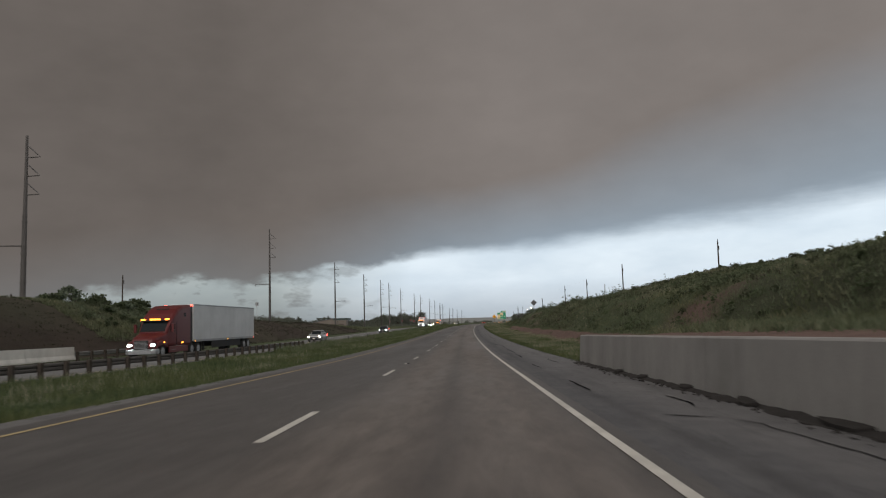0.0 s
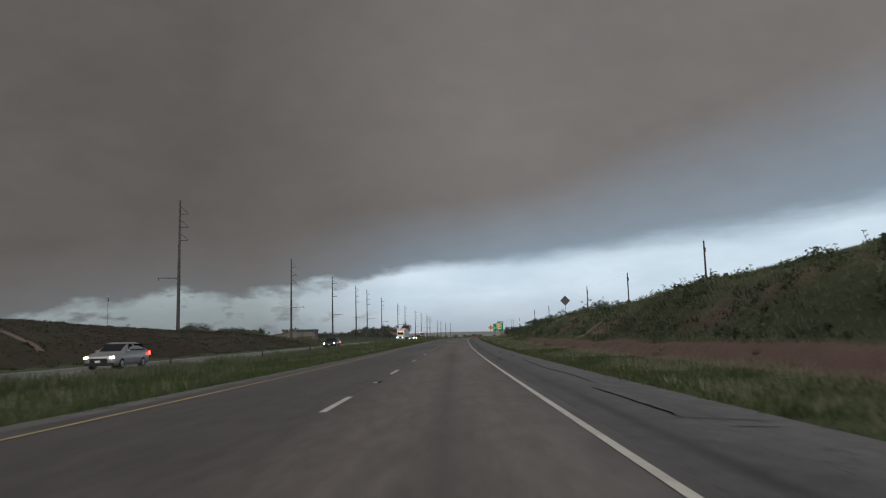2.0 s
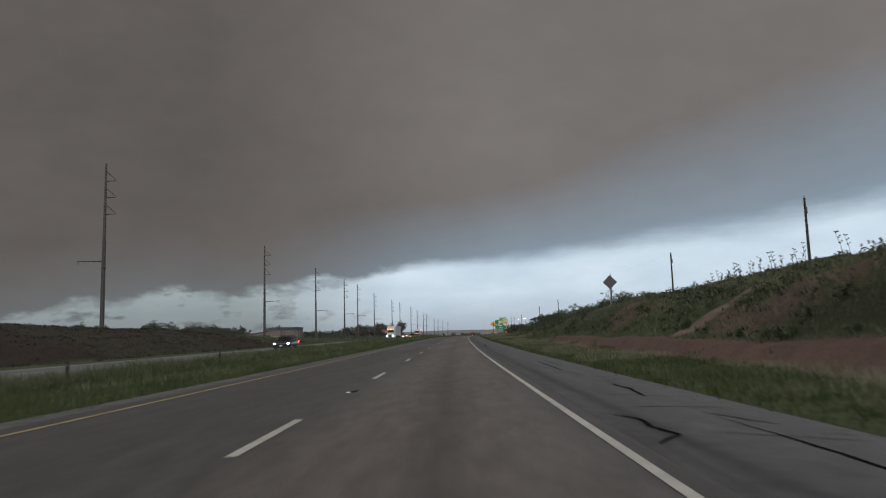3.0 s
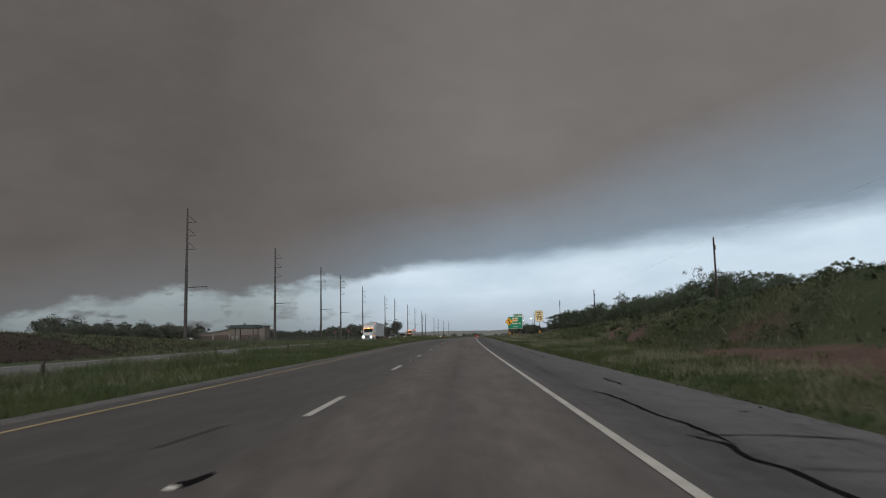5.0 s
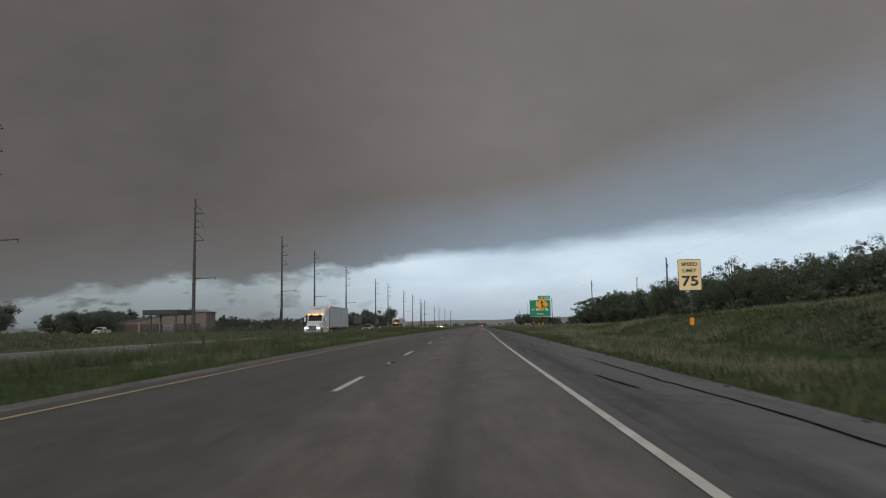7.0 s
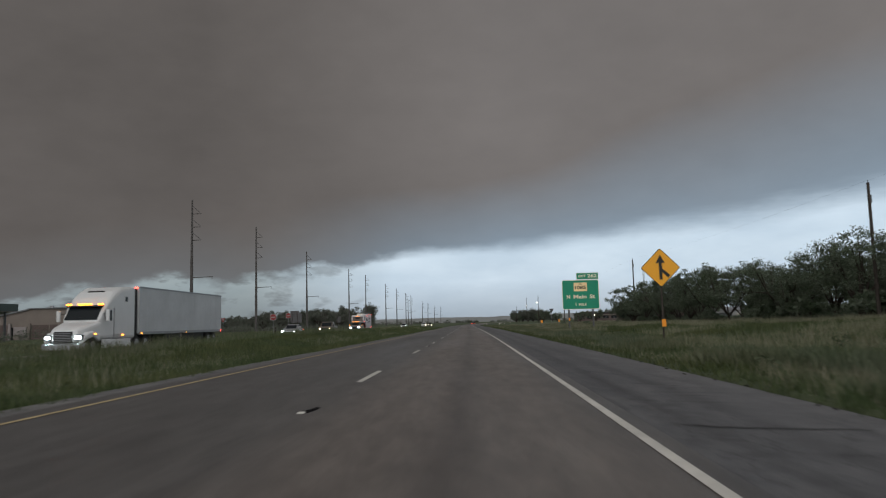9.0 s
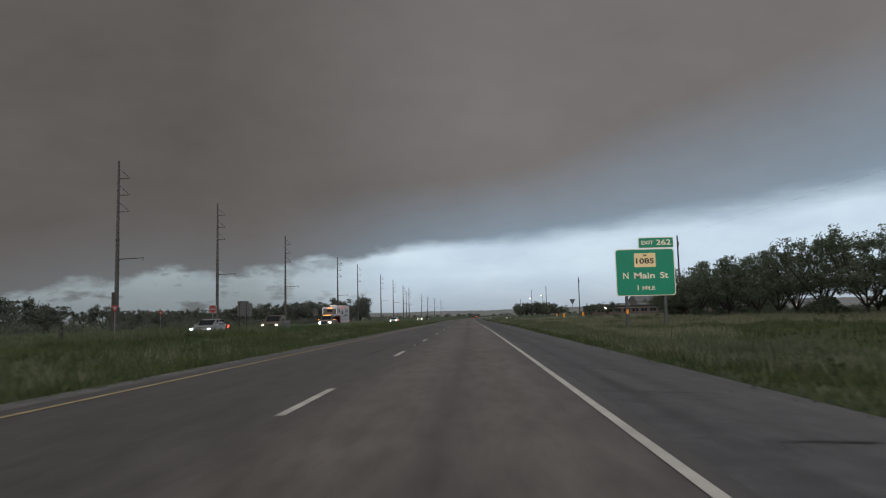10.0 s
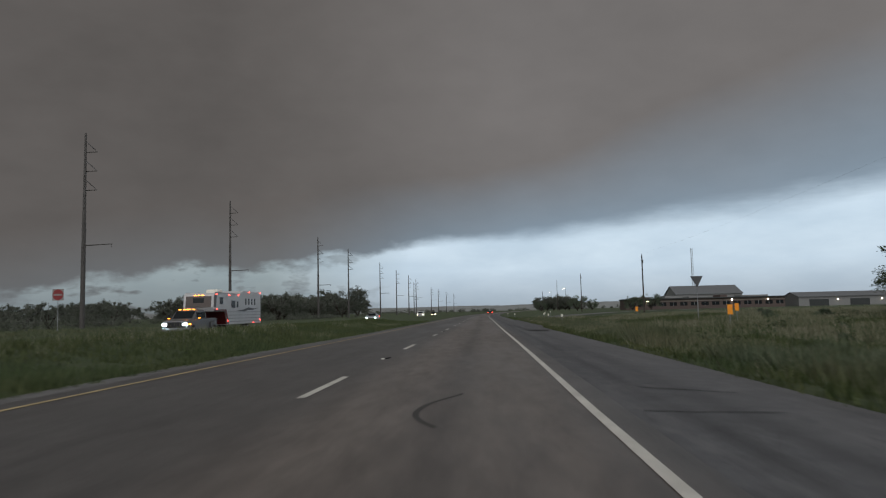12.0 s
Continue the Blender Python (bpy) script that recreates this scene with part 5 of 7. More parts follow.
def loft(sections):
    """A rounded body from cross sections along y: each (y, half width, z low, z high, corner radius)."""
    bm = fresh()
    rings = []
    for y, half, z0, z1, r in sections:
        rings.append([bm.verts.new((x, y, z + (z0 + z1) / 2)) for x, z in rounded(2 * half, z1 - z0, r, 3)])
    for a, b in zip(rings, rings[1:]):
        n = len(a)
        for i in range(n):
            bm.faces.new((a[i], a[(i + 1) % n], b[(i + 1) % n], b[i]))
    bm.faces.new(rings[0])
    bm.faces.new(rings[-1][::-1])
    bmesh.ops.recalc_face_normals(bm, faces=bm.faces)
    return bm


def pickup(at, paint, lamp, label, suv=False, scale=1.0):
    t = thing("suv" if suv else "pickup_truck", at, 0, label, "car", "oncoming vehicles")
    t.scale = (scale,) * 3
    if suv:
        hood = [(0.0, 0.72, 0.66, 0.36, 0.62, 0.72), (0.1, 0.86, 0.80, 0.28, 0.68, 0.82), (0.5, 0.93, 0.86, 0.24, 0.76, 0.93), (1.45, 0.95, 0.88, 0.24, 0.86, 1.03)]
        rear = [(3.9, 0.95, 0.88, 0.24, 0.92, 1.08), (4.65, 0.92, 0.84, 0.3, 0.92, 1.06), (4.8, 0.84, 0.76, 0.4, 0.88, 1.0)]
        part("body", shell(hood + rear), paint, t, smooth=True)
    else:
        part("body", loft([(0.0, 0.84, 0.46, 0.98, 0.12), (0.1, 0.97, 0.4, 1.12, 0.14), (0.6, 1.0, 0.38, 1.18, 0.14), (1.4, 1.0, 0.4, 1.22, 0.12), (3.7, 1.0, 0.42, 1.24, 0.1), (5.55, 1.0, 0.46, 1.26, 0.1), (5.65, 0.95, 0.5, 1.22, 0.1)]), paint, t)
    end = 4.65 if suv else 3.62
    if suv:
        cabin = [(1.25, 0.86, 0.80, 0.95, 0.98, 1.02), (2.05, 0.84, 0.66, 0.95, 1.2, 1.50), (2.5, 0.84, 0.64, 0.95, 1.25, 1.60), (3.3, 0.84, 0.64, 0.95, 1.25, 1.60), (4.0, 0.84, 0.66, 0.95, 1.2, 1.48), (end, 0.82, 0.74, 0.95, 1.05, 1.12)]
        cab = part("cabin", shell(cabin), paint, t)
    else:
        cab = part("cabin", loft([(1.3, 0.9, 1.05, 1.24, 0.08), (1.62, 0.9, 1.05, 1.52, 0.14), (2.0, 0.88, 1.05, 1.83, 0.2), (2.5, 0.88, 1.05, 1.9, 0.2), (3.4, 0.88, 1.05, 1.88, 0.2), (3.65, 0.88, 1.05, 1.66, 0.16)]), paint, t)
    bm = fresh()
    if suv:
        prism(bm, [(1.32, 1.075), (2.02, 1.50), (2.06, 1.47), (1.36, 1.045)], -0.64, 0.64)
    else:
        prism(bm, [(1.28, 1.26), (1.57, 1.52), (1.92, 1.79), (1.98, 1.77), (1.65, 1.48), (1.36, 1.24)], -0.72, 0.72)
    part("windscreen", bm, GLASS, cab, "dark windscreen")
    for s in (-1, 1):
        for y0, y1 in ((1.95, 2.75), (2.83, end - 0.45)):
            bm = fresh()
            vs = [bm.verts.new((s * x, y, z)) for x, y, z in (((0.86, y0 - 0.1 if y0 < 2 else y0, 1.10), (0.86, y1, 1.10), (0.71, y1 - 0.15, 1.49), (0.71, y0 + (0.22 if y0 < 2 else 0.0), 1.49)) if suv else ((0.885, y0 - 0.15 if y0 < 2 else y0, 1.27), (0.885, y1, 1.27), (0.875, y1 - 0.05, 1.68), (0.875, y0 + 0.12, 1.68)))]
            f = bm.faces.new(vs)
            bmesh.ops.solidify(bm, geom=[f], thickness=0.02)
            part("side_window", bm, GLASS, cab, "dark side window")
        bm = fresh()
        dip = -0.16 if suv else 0.0
        box(bm, (s * 0.98 - 0.1, 1.65, 1.12 + dip), (s * 0.98 + 0.1, 1.78, 1.30 + dip), 0.03)
        part("mirror", bm, paint, t)
        bm = fresh()
        dip, back = (-0.13, 0.06) if suv else (0.0, 0.0)
        box(bm, (s * 0.74 - 0.13, -0.045 + back, 0.78 + dip), (s * 0.74 + 0.13, 0.07 + back, 0.92 + dip), 0.04)
        part("headlight", bm, lamp, t, "lit headlight")
        bm = fresh()
        yb = 4.72 if suv else 5.64
        box(bm, (s * 0.88 - 0.07, yb - 0.02, 0.78), (s * 0.88 + 0.07, yb + 0.03, 1.0 if suv else 1.14), 0.015)
        part("tail_lamp", bm, TAIL, t)
        for y in (0.95, 3.75 if suv else 4.45):
            wheel(t, s * (0.84 if suv else 0.86), y, 0.34 if suv else 0.40, 0.24, STEEL)
    bm = fresh()
    low = -0.2 if suv else 0.0
    box(bm, (-0.52, -0.03, 0.62 + low), (0.52, 0.05, 0.96 + 1.4 * low), 0.02)
    for i in range(3 if suv else 4):
        box(bm, (-0.5, -0.045, 0.66 + low + i * 0.075), (0.5, -0.025, 0.69 + low + i * 0.075))
    part("grille", bm, UNDER, t, "dark barred grille")
    part("bumper", box(fresh(), (-0.85, -0.08, 0.28), (0.85, 0.14, 0.42), 0.04) if suv else box(fresh(), (-0.93, -0.1, 0.38), (0.93, 0.12, 0.6), 0.04), STEEL if not suv else UNDER, t)
    part("licence_plate", box(fresh(), (-0.15, -0.115, 0.44), (0.15, -0.1, 0.56), 0.004), SIGN_WHITE, t)
    return t


def semi_trailer(parent, y0, length, top, mat):
    """A box trailer behind the tractor: panels, rails, doors, wheels, landing legs."""
    tr = part("trailer", box(fresh(), (-1.29, y0, 1.12), (1.29, y0 + length, top), 0.03), mat, parent, "white box trailer")
    for s in (-1, 1):
        for i in range(1, int(length / 1.22)):
            part("panel_seam", box(fresh(), (s * 1.29 - 0.008, y0 + i * 1.22 - 0.025, 1.25), (s * 1.29 + 0.008, y0 + i * 1.22 + 0.025, top - 0.12)), mat, tr)
        part("bottom_rail", box(fresh(), (s * 1.30 - 0.015, y0, 1.04), (s * 1.30 + 0.015, y0 + length, 1.22), 0.004), STEEL, tr)
        part("top_rail", box(fresh(), (s * 1.30 - 0.015, y0, top - 0.1), (s * 1.30 + 0.015, y0 + length, top + 0.01), 0.004), STEEL, tr)
        for f in (0.02, 0.5, 0.985):
            part("marker_lamp", box(fresh(), (s * 1.32 - 0.01, y0 + length * f - 0.08, 1.08), (s * 1.32 + 0.01, y0 + length * f + 0.08, 1.17), 0.003), TAIL if f > 0.9 else AMBER, tr)
        part("front_lamp", box(fresh(), (s * 1.1 - 0.08, y0 - 0.03, top - 0.12), (s * 1.1 + 0.08, y0, top - 0.03), 0.004), TAIL, tr)
        part("landing_leg", box(fresh(), (s * 0.9 - 0.07, y0 + 3.0, 0.25), (s * 0.9 + 0.07, y0 + 3.14, 1.12), 0.01), UNDER, tr)
        for y in (y0 + length - 3.1, y0 + length - 1.8):
            wheel(tr, s * 1.0, y, 0.5, 0.5, STEEL)
        part("side_skirt", box(fresh(), (s * 1.2 - 0.015, y0 + 4.2, 0.45), (s * 1.2 + 0.015, y0 + length - 4.2, 1.08), 0.004), UNDER, tr)
    part("bogie", box(fresh(), (-0.5, y0 + length - 3.9, 0.55), (0.5, y0 + length - 0.6, 1.1), 0.03), UNDER, tr)
    part("rear_guard", box(fresh(), (-1.1, y0 + length - 0.12, 0.5), (1.1, y0 + length - 0.02, 0.62), 0.01), UNDER, tr)
    for px in (-0.64, 0.64):
        d = part("rear_door", box(fresh(), (px - 0.61, y0 + length, 1.2), (px + 0.61, y0 + length + 0.03, top - 0.1), 0.01), mat, tr)
        part("lock_rod", tube(fresh(), (px * 0.7, y0 + length + 0.05, 1.25), (px * 0.7, y0 + length + 0.05, top - 0.15), 0.02, None, 6), STEEL, d)
    return tr


def semi_truck(at, paint, label, lamp, trailer_top=4.12):
    """A long-nosed tractor with a tall sleeper and roof fairing, and its box trailer."""
    t = thing("semi_truck", at, 0, label, "truck", "oncoming vehicles")
    part("hood", loft([(-0.02, 0.60, 0.78, 1.18, 0.12), (0.1, 0.80, 0.72, 1.42, 0.22), (0.5, 0.94, 0.7, 1.60, 0.28), (1.2, 1.04, 0.75, 1.77, 0.28), (1.95, 1.12, 0.8, 1.93, 0.22)]), paint, t)
    cab = part("cab", loft([(1.72, 0.98, 0.85, 1.90, 0.16), (2.0, 1.10, 0.85, 2.25, 0.2), (2.48, 1.17, 0.8, 2.85, 0.26), (2.62, 1.19, 0.8, 2.96, 0.26)]), paint, t)
    part("sleeper", loft([(2.6, 1.15, 0.82, 2.94, 0.24), (3.0, 1.2, 0.8, 3.32, 0.3), (3.6, 1.22, 0.8, 3.72, 0.34), (4.4, 1.23, 0.8, 3.98, 0.3), (6.0, 1.23, 0.8, 4.06, 0.2)]), paint, t)
    part("windscreen", prism(fresh(), [(1.74, 1.99), (1.96, 2.27), (2.34, 2.75), (2.42, 2.75), (2.04, 2.27), (1.82, 1.99)], -0.94, 0.94), GLASS, cab, "dark windscreen")
    part("wiper", tube(fresh(), (-0.6, 1.73, 2.0), (0.05, 1.84, 2.16), 0.012, None, 5), UNDER, cab)
    part("visor", box(fresh(), (-1.02, 2.12, 2.74), (1.02, 2.5, 2.83), 0.03), UNDER, cab, "dark sun visor")
    for x, w in ((-0.93, 0.13), (-0.26, 0.12), (0.0, 0.12), (0.26, 0.12), (0.93, 0.13)):
        part("marker_light", box(fresh(), (x - w, 2.16, 2.83), (x + w, 2.34, 2.95), 0.02), AMBER, t, "lit amber roof marker")
    part("roof_vent", box(fresh(), (-0.5, 3.5, 3.60), (0.5, 3.72, 3.74), 0.03), UNDER, t)
    g = part("grille", box(fresh(), (-0.52, -0.10, 0.70), (0.52, 0.06, 1.34), 0.06), UNDER, t, "dark grille")
    for i in range(6):
        part("grille_bar", box(fresh(), (-0.46, -0.12, 0.77 + i * 0.09), (0.46, -0.095, 0.80 + i * 0.09)), STEEL, g)
    part("bumper", loft([(-0.26, 0.86, 0.36, 0.62, 0.08), (-0.12, 1.12, 0.32, 0.70, 0.1), (0.35, 1.2, 0.34, 0.72, 0.1)]), STEEL, t, "grey bumper")
    for s in (-1, 1):
        part("fender", loft([(0.1, 0.16, 0.72, 1.05, 0.08), (0.45, 0.22, 0.88, 1.26, 0.1), (1.0, 0.24, 1.0, 1.34, 0.1), (1.75, 0.22, 0.75, 1.16, 0.1)]), paint, t).location = (s * 0.97, 0, 0)
        housing = part("headlight", box(fresh(), (s * 0.86 - 0.21, -0.03, 0.86), (s * 0.86 + 0.21, 0.24, 1.16), 0.07), GLASS, t, "dark headlight housing")
        part("lens", box(fresh(), (s * 0.86 - 0.15, -0.06, 0.92), (s * 0.86 + 0.15, -0.02, 1.08), 0.015), lamp, housing, "lit headlight lens")
        part("turn_light", box(fresh(), (s * 1.17 - 0.05, 1.0, 1.12), (s * 1.17 + 0.05, 1.25, 1.22), 0.02), AMBER, t)
        part("side_marker", box(fresh(), (s * 1.23 - 0.02, 4.3, 1.02), (s * 1.23 + 0.02, 4.55, 1.12), 0.01), AMBER, t, "lit amber side marker")
        part("mirror", box(fresh(), (s * 1.45 - 0.1, 2.0, 1.9), (s * 1.45 + 0.1, 2.14, 2.55), 0.04), paint, t)
        part("mirror_arm", tube(fresh(), (s * 1.12, 2.2, 2.35), (s * 1.42, 2.08, 2.35), 0.022, None, 6), UNDER, t)
        part("side_window", box(fresh(), (s * 1.17 - 0.03, 2.35, 1.92), (s * 1.17 + 0.035, 3.1, 2.55), 0.02), GLASS, t, "dark door window")
        part("door_seam", box(fresh(), (s * 1.225 - 0.012, 3.3, 0.95), (s * 1.225 + 0.006, 3.33, 2.7)), UNDER, t)
        part("sleeper_window", box(fresh(), (s * 1.225 - 0.02, 4.7, 3.1), (s * 1.225 + 0.016, 5.05, 3.4), 0.03), GLASS, t)
        part("side_extender", box(fresh(), (s * 1.2 - 0.02, 5.95, 1.0), (s * 1.2 + 0.02, 6.4, 3.95), 0.02), UNDER, t, "dark rubber side extender")
        part("side_skirt", box(fresh(), (s * 1.17 - 0.04, 2.0, 0.36), (s * 1.17 + 0.04, 5.6, 0.84), 0.04), paint, t)
        part("step", box(fresh(), (s * 1.2 - 0.05, 2.4, 0.56), (s * 1.2 + 0.03, 3.1, 0.6), 0.01), STEEL, t)
        part("fuel_tank", tube(fresh(), (s * 0.9, 3.4, 0.66), (s * 0.9, 5.2, 0.66), 0.3, None, 18), STEEL, t)
        wheel(t, s * 1.02, 0.98, 0.5, 0.3, STEEL)
        for y in (6.3, 7.6):
            wheel(t, s * 0.98, y, 0.5, 0.55, STEEL)
        part("mudflap", box(fresh(), (s * 0.98 - 0.3, 8.25, 0.2), (s * 0.98 + 0.3, 8.27, 0.95)), RUBBER, t)
    part("chassis", box(fresh(), (-0.45, 0.3, 0.6), (0.45, 8.2, 1.02), 0.03), UNDER, t)
    semi_trailer(t, 6.55, 16.1, trailer_top, TRAILER_WHITE)
    return t


def far_at(u, y):
    return (road_x(y) + u, y, road_z(y) - 0.22)


semi_truck(far_at(-21.3, 44), RED_PAINT, "red sleeper semi truck with a white box trailer, lamps lit", HEAD_COOL)
pickup(far_at(-18.6, 91), SILVER_PAINT, HEAD_WARM, "silver car with warm headlights lit on the opposing carriageway", suv=True)
pickup(far_at(-17.4, 158), BLACK_PAINT, HEAD_COOL, "black car with bright headlights on the opposing carriageway", suv=True)
semi_truck(far_at(-20.4, 294), WHITE_PAINT, "white sleeper semi truck with a long white box trailer, lamps lit", HEAD_COOL)
pickup(far_at(-20.8, 345), SILVER_PAINT, HEAD_COOL, "silver car with bright cool headlights lit", suv=True)
pickup(far_at(-19.6, 362), TAN_PAINT, HEAD_WARM, "dark brown pickup truck with warm headlights lit")
pickup(far_at(-17.4, 470), SILVER_PAINT, HEAD_COOL, "distant silver car with bright headlights lit", suv=True)
pickup(far_at(-17.4, 560), WHITE_PAINT, HEAD_WARM, "distant white pickup with warm headlights lit")
pickup(far_at(-21.2, 640), BLACK_PAINT, HEAD_WARM, "distant dark car with warm headlights lit", suv=True)


def fifth_wheel_rig(at):
    """A crew-cab pickup with a gooseneck trailer: raised nose over the bed, ribbed lower sides, a taller rear."""
    t = thing("fifth_wheel_rig", at, 0, "grey pickup towing a long white and dark red gooseneck trailer", "truck", "oncoming vehicles")
    part("body", loft([(0.0, 0.84, 0.46, 0.98, 0.12), (0.1, 0.97, 0.4, 1.16, 0.14), (0.6, 1.0, 0.38, 1.24, 0.14), (1.5, 1.01, 0.4, 1.30, 0.12), (4.0, 1.01, 0.42, 1.34, 0.1), (6.0, 1.01, 0.5, 1.34, 0.1)]), PICKUP_GREY, t)
    cab = part("cabin", loft([(1.42, 0.9, 1.15, 1.34, 0.08), (1.75, 0.9, 1.15, 1.62, 0.14), (2.15, 0.88, 1.15, 1.95, 0.2), (2.7, 0.88, 1.15, 2.02, 0.2), (3.7, 0.88, 1.15, 2.0, 0.2), (3.95, 0.88, 1.15, 1.8, 0.16)]), PICKUP_GREY, t)
    part("windscreen", prism(fresh(), [(1.40, 1.36), (1.70, 1.62), (2.06, 1.90), (2.12, 1.88), (1.78, 1.58), (1.48, 1.34)], -0.74, 0.74), GLASS, cab, "dark windscreen")
    for x in (-0.55, -0.18, 0.0, 0.18, 0.55):
        part("marker_light", box(fresh(), (x - 0.08, 2.18, 1.99), (x + 0.08, 2.32, 2.07), 0.01), AMBER, t, "lit amber roof marker")
    part("grille", box(fresh(), (-0.56, -0.05, 0.66), (0.56, 0.06, 1.08), 0.04), UNDER, t, "dark grille")
    part("bumper", loft([(-0.16, 0.8, 0.42, 0.58, 0.05), (-0.04, 1.0, 0.38, 0.64, 0.08), (0.2, 1.02, 0.4, 0.64, 0.08)]), STEEL, t)
    for s in (-1, 1):
        part("headlight", box(fresh(), (s * 0.78 - 0.16, -0.04, 0.80), (s * 0.78 + 0.16, 0.08, 1.0), 0.04), HEAD_COOL, t, "lit headlight")
        part("turn_light", box(fresh(), (s * 1.0 - 0.03, 0.25, 0.85), (s * 1.0 + 0.03, 0.5, 0.97), 0.01), AMBER, t)
        part("mirror", box(fresh(), (s * 1.2 - 0.1, 1.75, 1.3), (s * 1.2 + 0.1, 1.87, 1.66), 0.04), UNDER, t)
        part("mirror_lamp", box(fresh(), (s * 1.2 - 0.08, 1.72, 1.32), (s * 1.2 + 0.08, 1.75, 1.38), 0.008), AMBER, t)
        for y0, y1 in ((1.95, 2.75), (2.85, 3.6)):
            part("side_window", box(fresh(), (s * 0.88 - 0.02, y0, 1.38), (s * 0.88 + 0.012, y1, 1.80), 0.05), GLASS, cab, "dark side window")
        part("flare", loft([(4.3, 0.1, 0.6, 1.0, 0.06), (4.9, 0.16, 0.75, 1.12, 0.08), (5.6, 0.1, 0.6, 1.0, 0.06)]), PICKUP_GREY, t, "wide rear fender").location = (s * 1.06, 0, 0)
        for y in (1.0, 4.95):
            wheel(t, s * 0.92, y, 0.42, 0.3, STEEL)
    body = [(4.75, 1.85), (4.55, 2.2), (4.7, 3.22), (5.0, 3.38), (11.0, 3.38), (12.2, 3.72), (17.3, 3.72), (17.5, 3.6), (17.5, 0.72), (8.0, 0.72), (7.35, 1.85)]
    tr = part("trailer", prism(fresh(), body, -1.25, 1.25, "yz", 0.06), RIG_WHITE, t, "white living-quarters trailer body")
    part("nose_panel", prism(fresh(), [(4.52, 2.2), (4.66, 3.1), (4.72, 3.1), (4.58, 2.2)], -1.05, 1.05), NOSE_BROWN, tr, "dark brown nose panel")
    part("nose_window", prism(fresh(), [(4.56, 2.55), (4.62, 2.95), (4.68, 2.95), (4.62, 2.55)], -0.45, 0.45), GLASS, tr, "dark nose window")
    for x in (-0.3, 0.0, 0.3):
        part("marker_lamp", box(fresh(), (x - 0.08, 4.64, 3.14), (x + 0.09, 4.76, 3.22), 0.01), AMBER, tr, "lit amber nose marker")
    part("kick_panel", prism(fresh(), [(7.28, 1.83), (7.96, 0.76), (8.02, 0.78), (7.34, 1.85)], -1.18, 1.18), RED_PAINT, tr, "dark red kick panel")
    part("hitch", box(fresh(), (-0.12, 5.0, 1.1), (0.12, 5.25, 1.9), 0.02), UNDER, tr)
    for s in (-1, 1):
        for i in range(8):
            part("rib", box(fresh(), (s * 1.254 - 0.014, 8.1, 0.80 + i * 0.14), (s * 1.254 + 0.014, 17.4, 0.85 + i * 0.14)), STEEL if i % 2 else RIG_WHITE, tr)
        part("skirt", prism(fresh(), [(4.72, 1.88), (7.3, 1.88), (8.0, 0.74), (8.35, 0.74), (7.6, 2.02), (4.66, 2.02)], *sorted((s * 1.25, s * 1.266))), RED_PAINT, tr, "dark red lower panel")
        part("nose_side", prism(fresh(), [(4.57, 2.2), (5.15, 2.2), (5.3, 3.3), (4.74, 3.2)], *sorted((s * 1.25, s * 1.262))), NOSE_BROWN, tr, "dark brown nose side")
        part("stripe", prism(fresh(), [(10.2, 1.92), (12.0, 2.0), (13.6, 2.22), (15.2, 2.12), (16.8, 2.2), (14.8, 1.98), (13.4, 1.98), (12.4, 1.84)], *sorted((s * 1.268, s * 1.276))), BACK_METAL, tr, "dark grey swoosh stripe")
        for y0, y1, z0, z1 in ((6.0, 6.8, 2.45, 3.0), (8.9, 9.9, 2.15, 2.75), (10.3, 10.75, 2.2, 2.7), (12.7, 13.0, 2.45, 3.0), (13.6, 13.9, 2.45, 3.0), (14.5, 14.8, 2.45, 3.0), (15.4, 15.7, 2.45, 3.0)):
            w = part("window", box(fresh(), (s * 1.25 - 0.02, y0, z0), (s * 1.25 + 0.022, y1, z1), 0.02), GLASS, tr, "dark window")
            part("window_frame", box(fresh(), (s * 1.25 - 0.02, y0 - 0.05, z1), (s * 1.25 + 0.03, y1 + 0.05, z1 + 0.05)), STEEL, w)
        for y, z in ((5.2, 3.26), (8.3, 3.27), (10.8, 3.27), (13.8, 3.62), (17.2, 3.6), (17.2, 1.05), (15.0, 0.82), (5.3, 2.06), (7.9, 1.05)):
            part("side_lamp", box(fresh(), (s * 1.275 - 0.02, y - 0.1, z - 0.035), (s * 1.275 + 0.012, y + 0.1, z + 0.035), 0.01), TAIL, tr, "lit red side lamp")
        part("top_rail", box(fresh(), (s * 1.24 - 0.02, 5.0, 3.36), (s * 1.24 + 0.02, 11.0, 3.42), 0.01), STEEL, tr)
        for y in (12.6, 13.6):
            wheel(tr, s * 1.08, y, 0.38, 0.25, STEEL)
        part("tail_lamp", box(fresh(), (s * 1.1 - 0.1, 17.48, 1.0), (s * 1.1 + 0.1, 17.53, 1.3), 0.01), TAIL, tr)
    part("roof_unit", loft([(7.4, 0.42, 3.36, 3.6, 0.08), (7.6, 0.5, 3.36, 3.74, 0.1), (8.7, 0.5, 3.36, 3.74, 0.1), (8.9, 0.42, 3.36, 3.66, 0.08)]), SIGN_WHITE, tr, "white roof air unit")
    return t


fifth_wheel_rig(far_at(-20.6, 397))
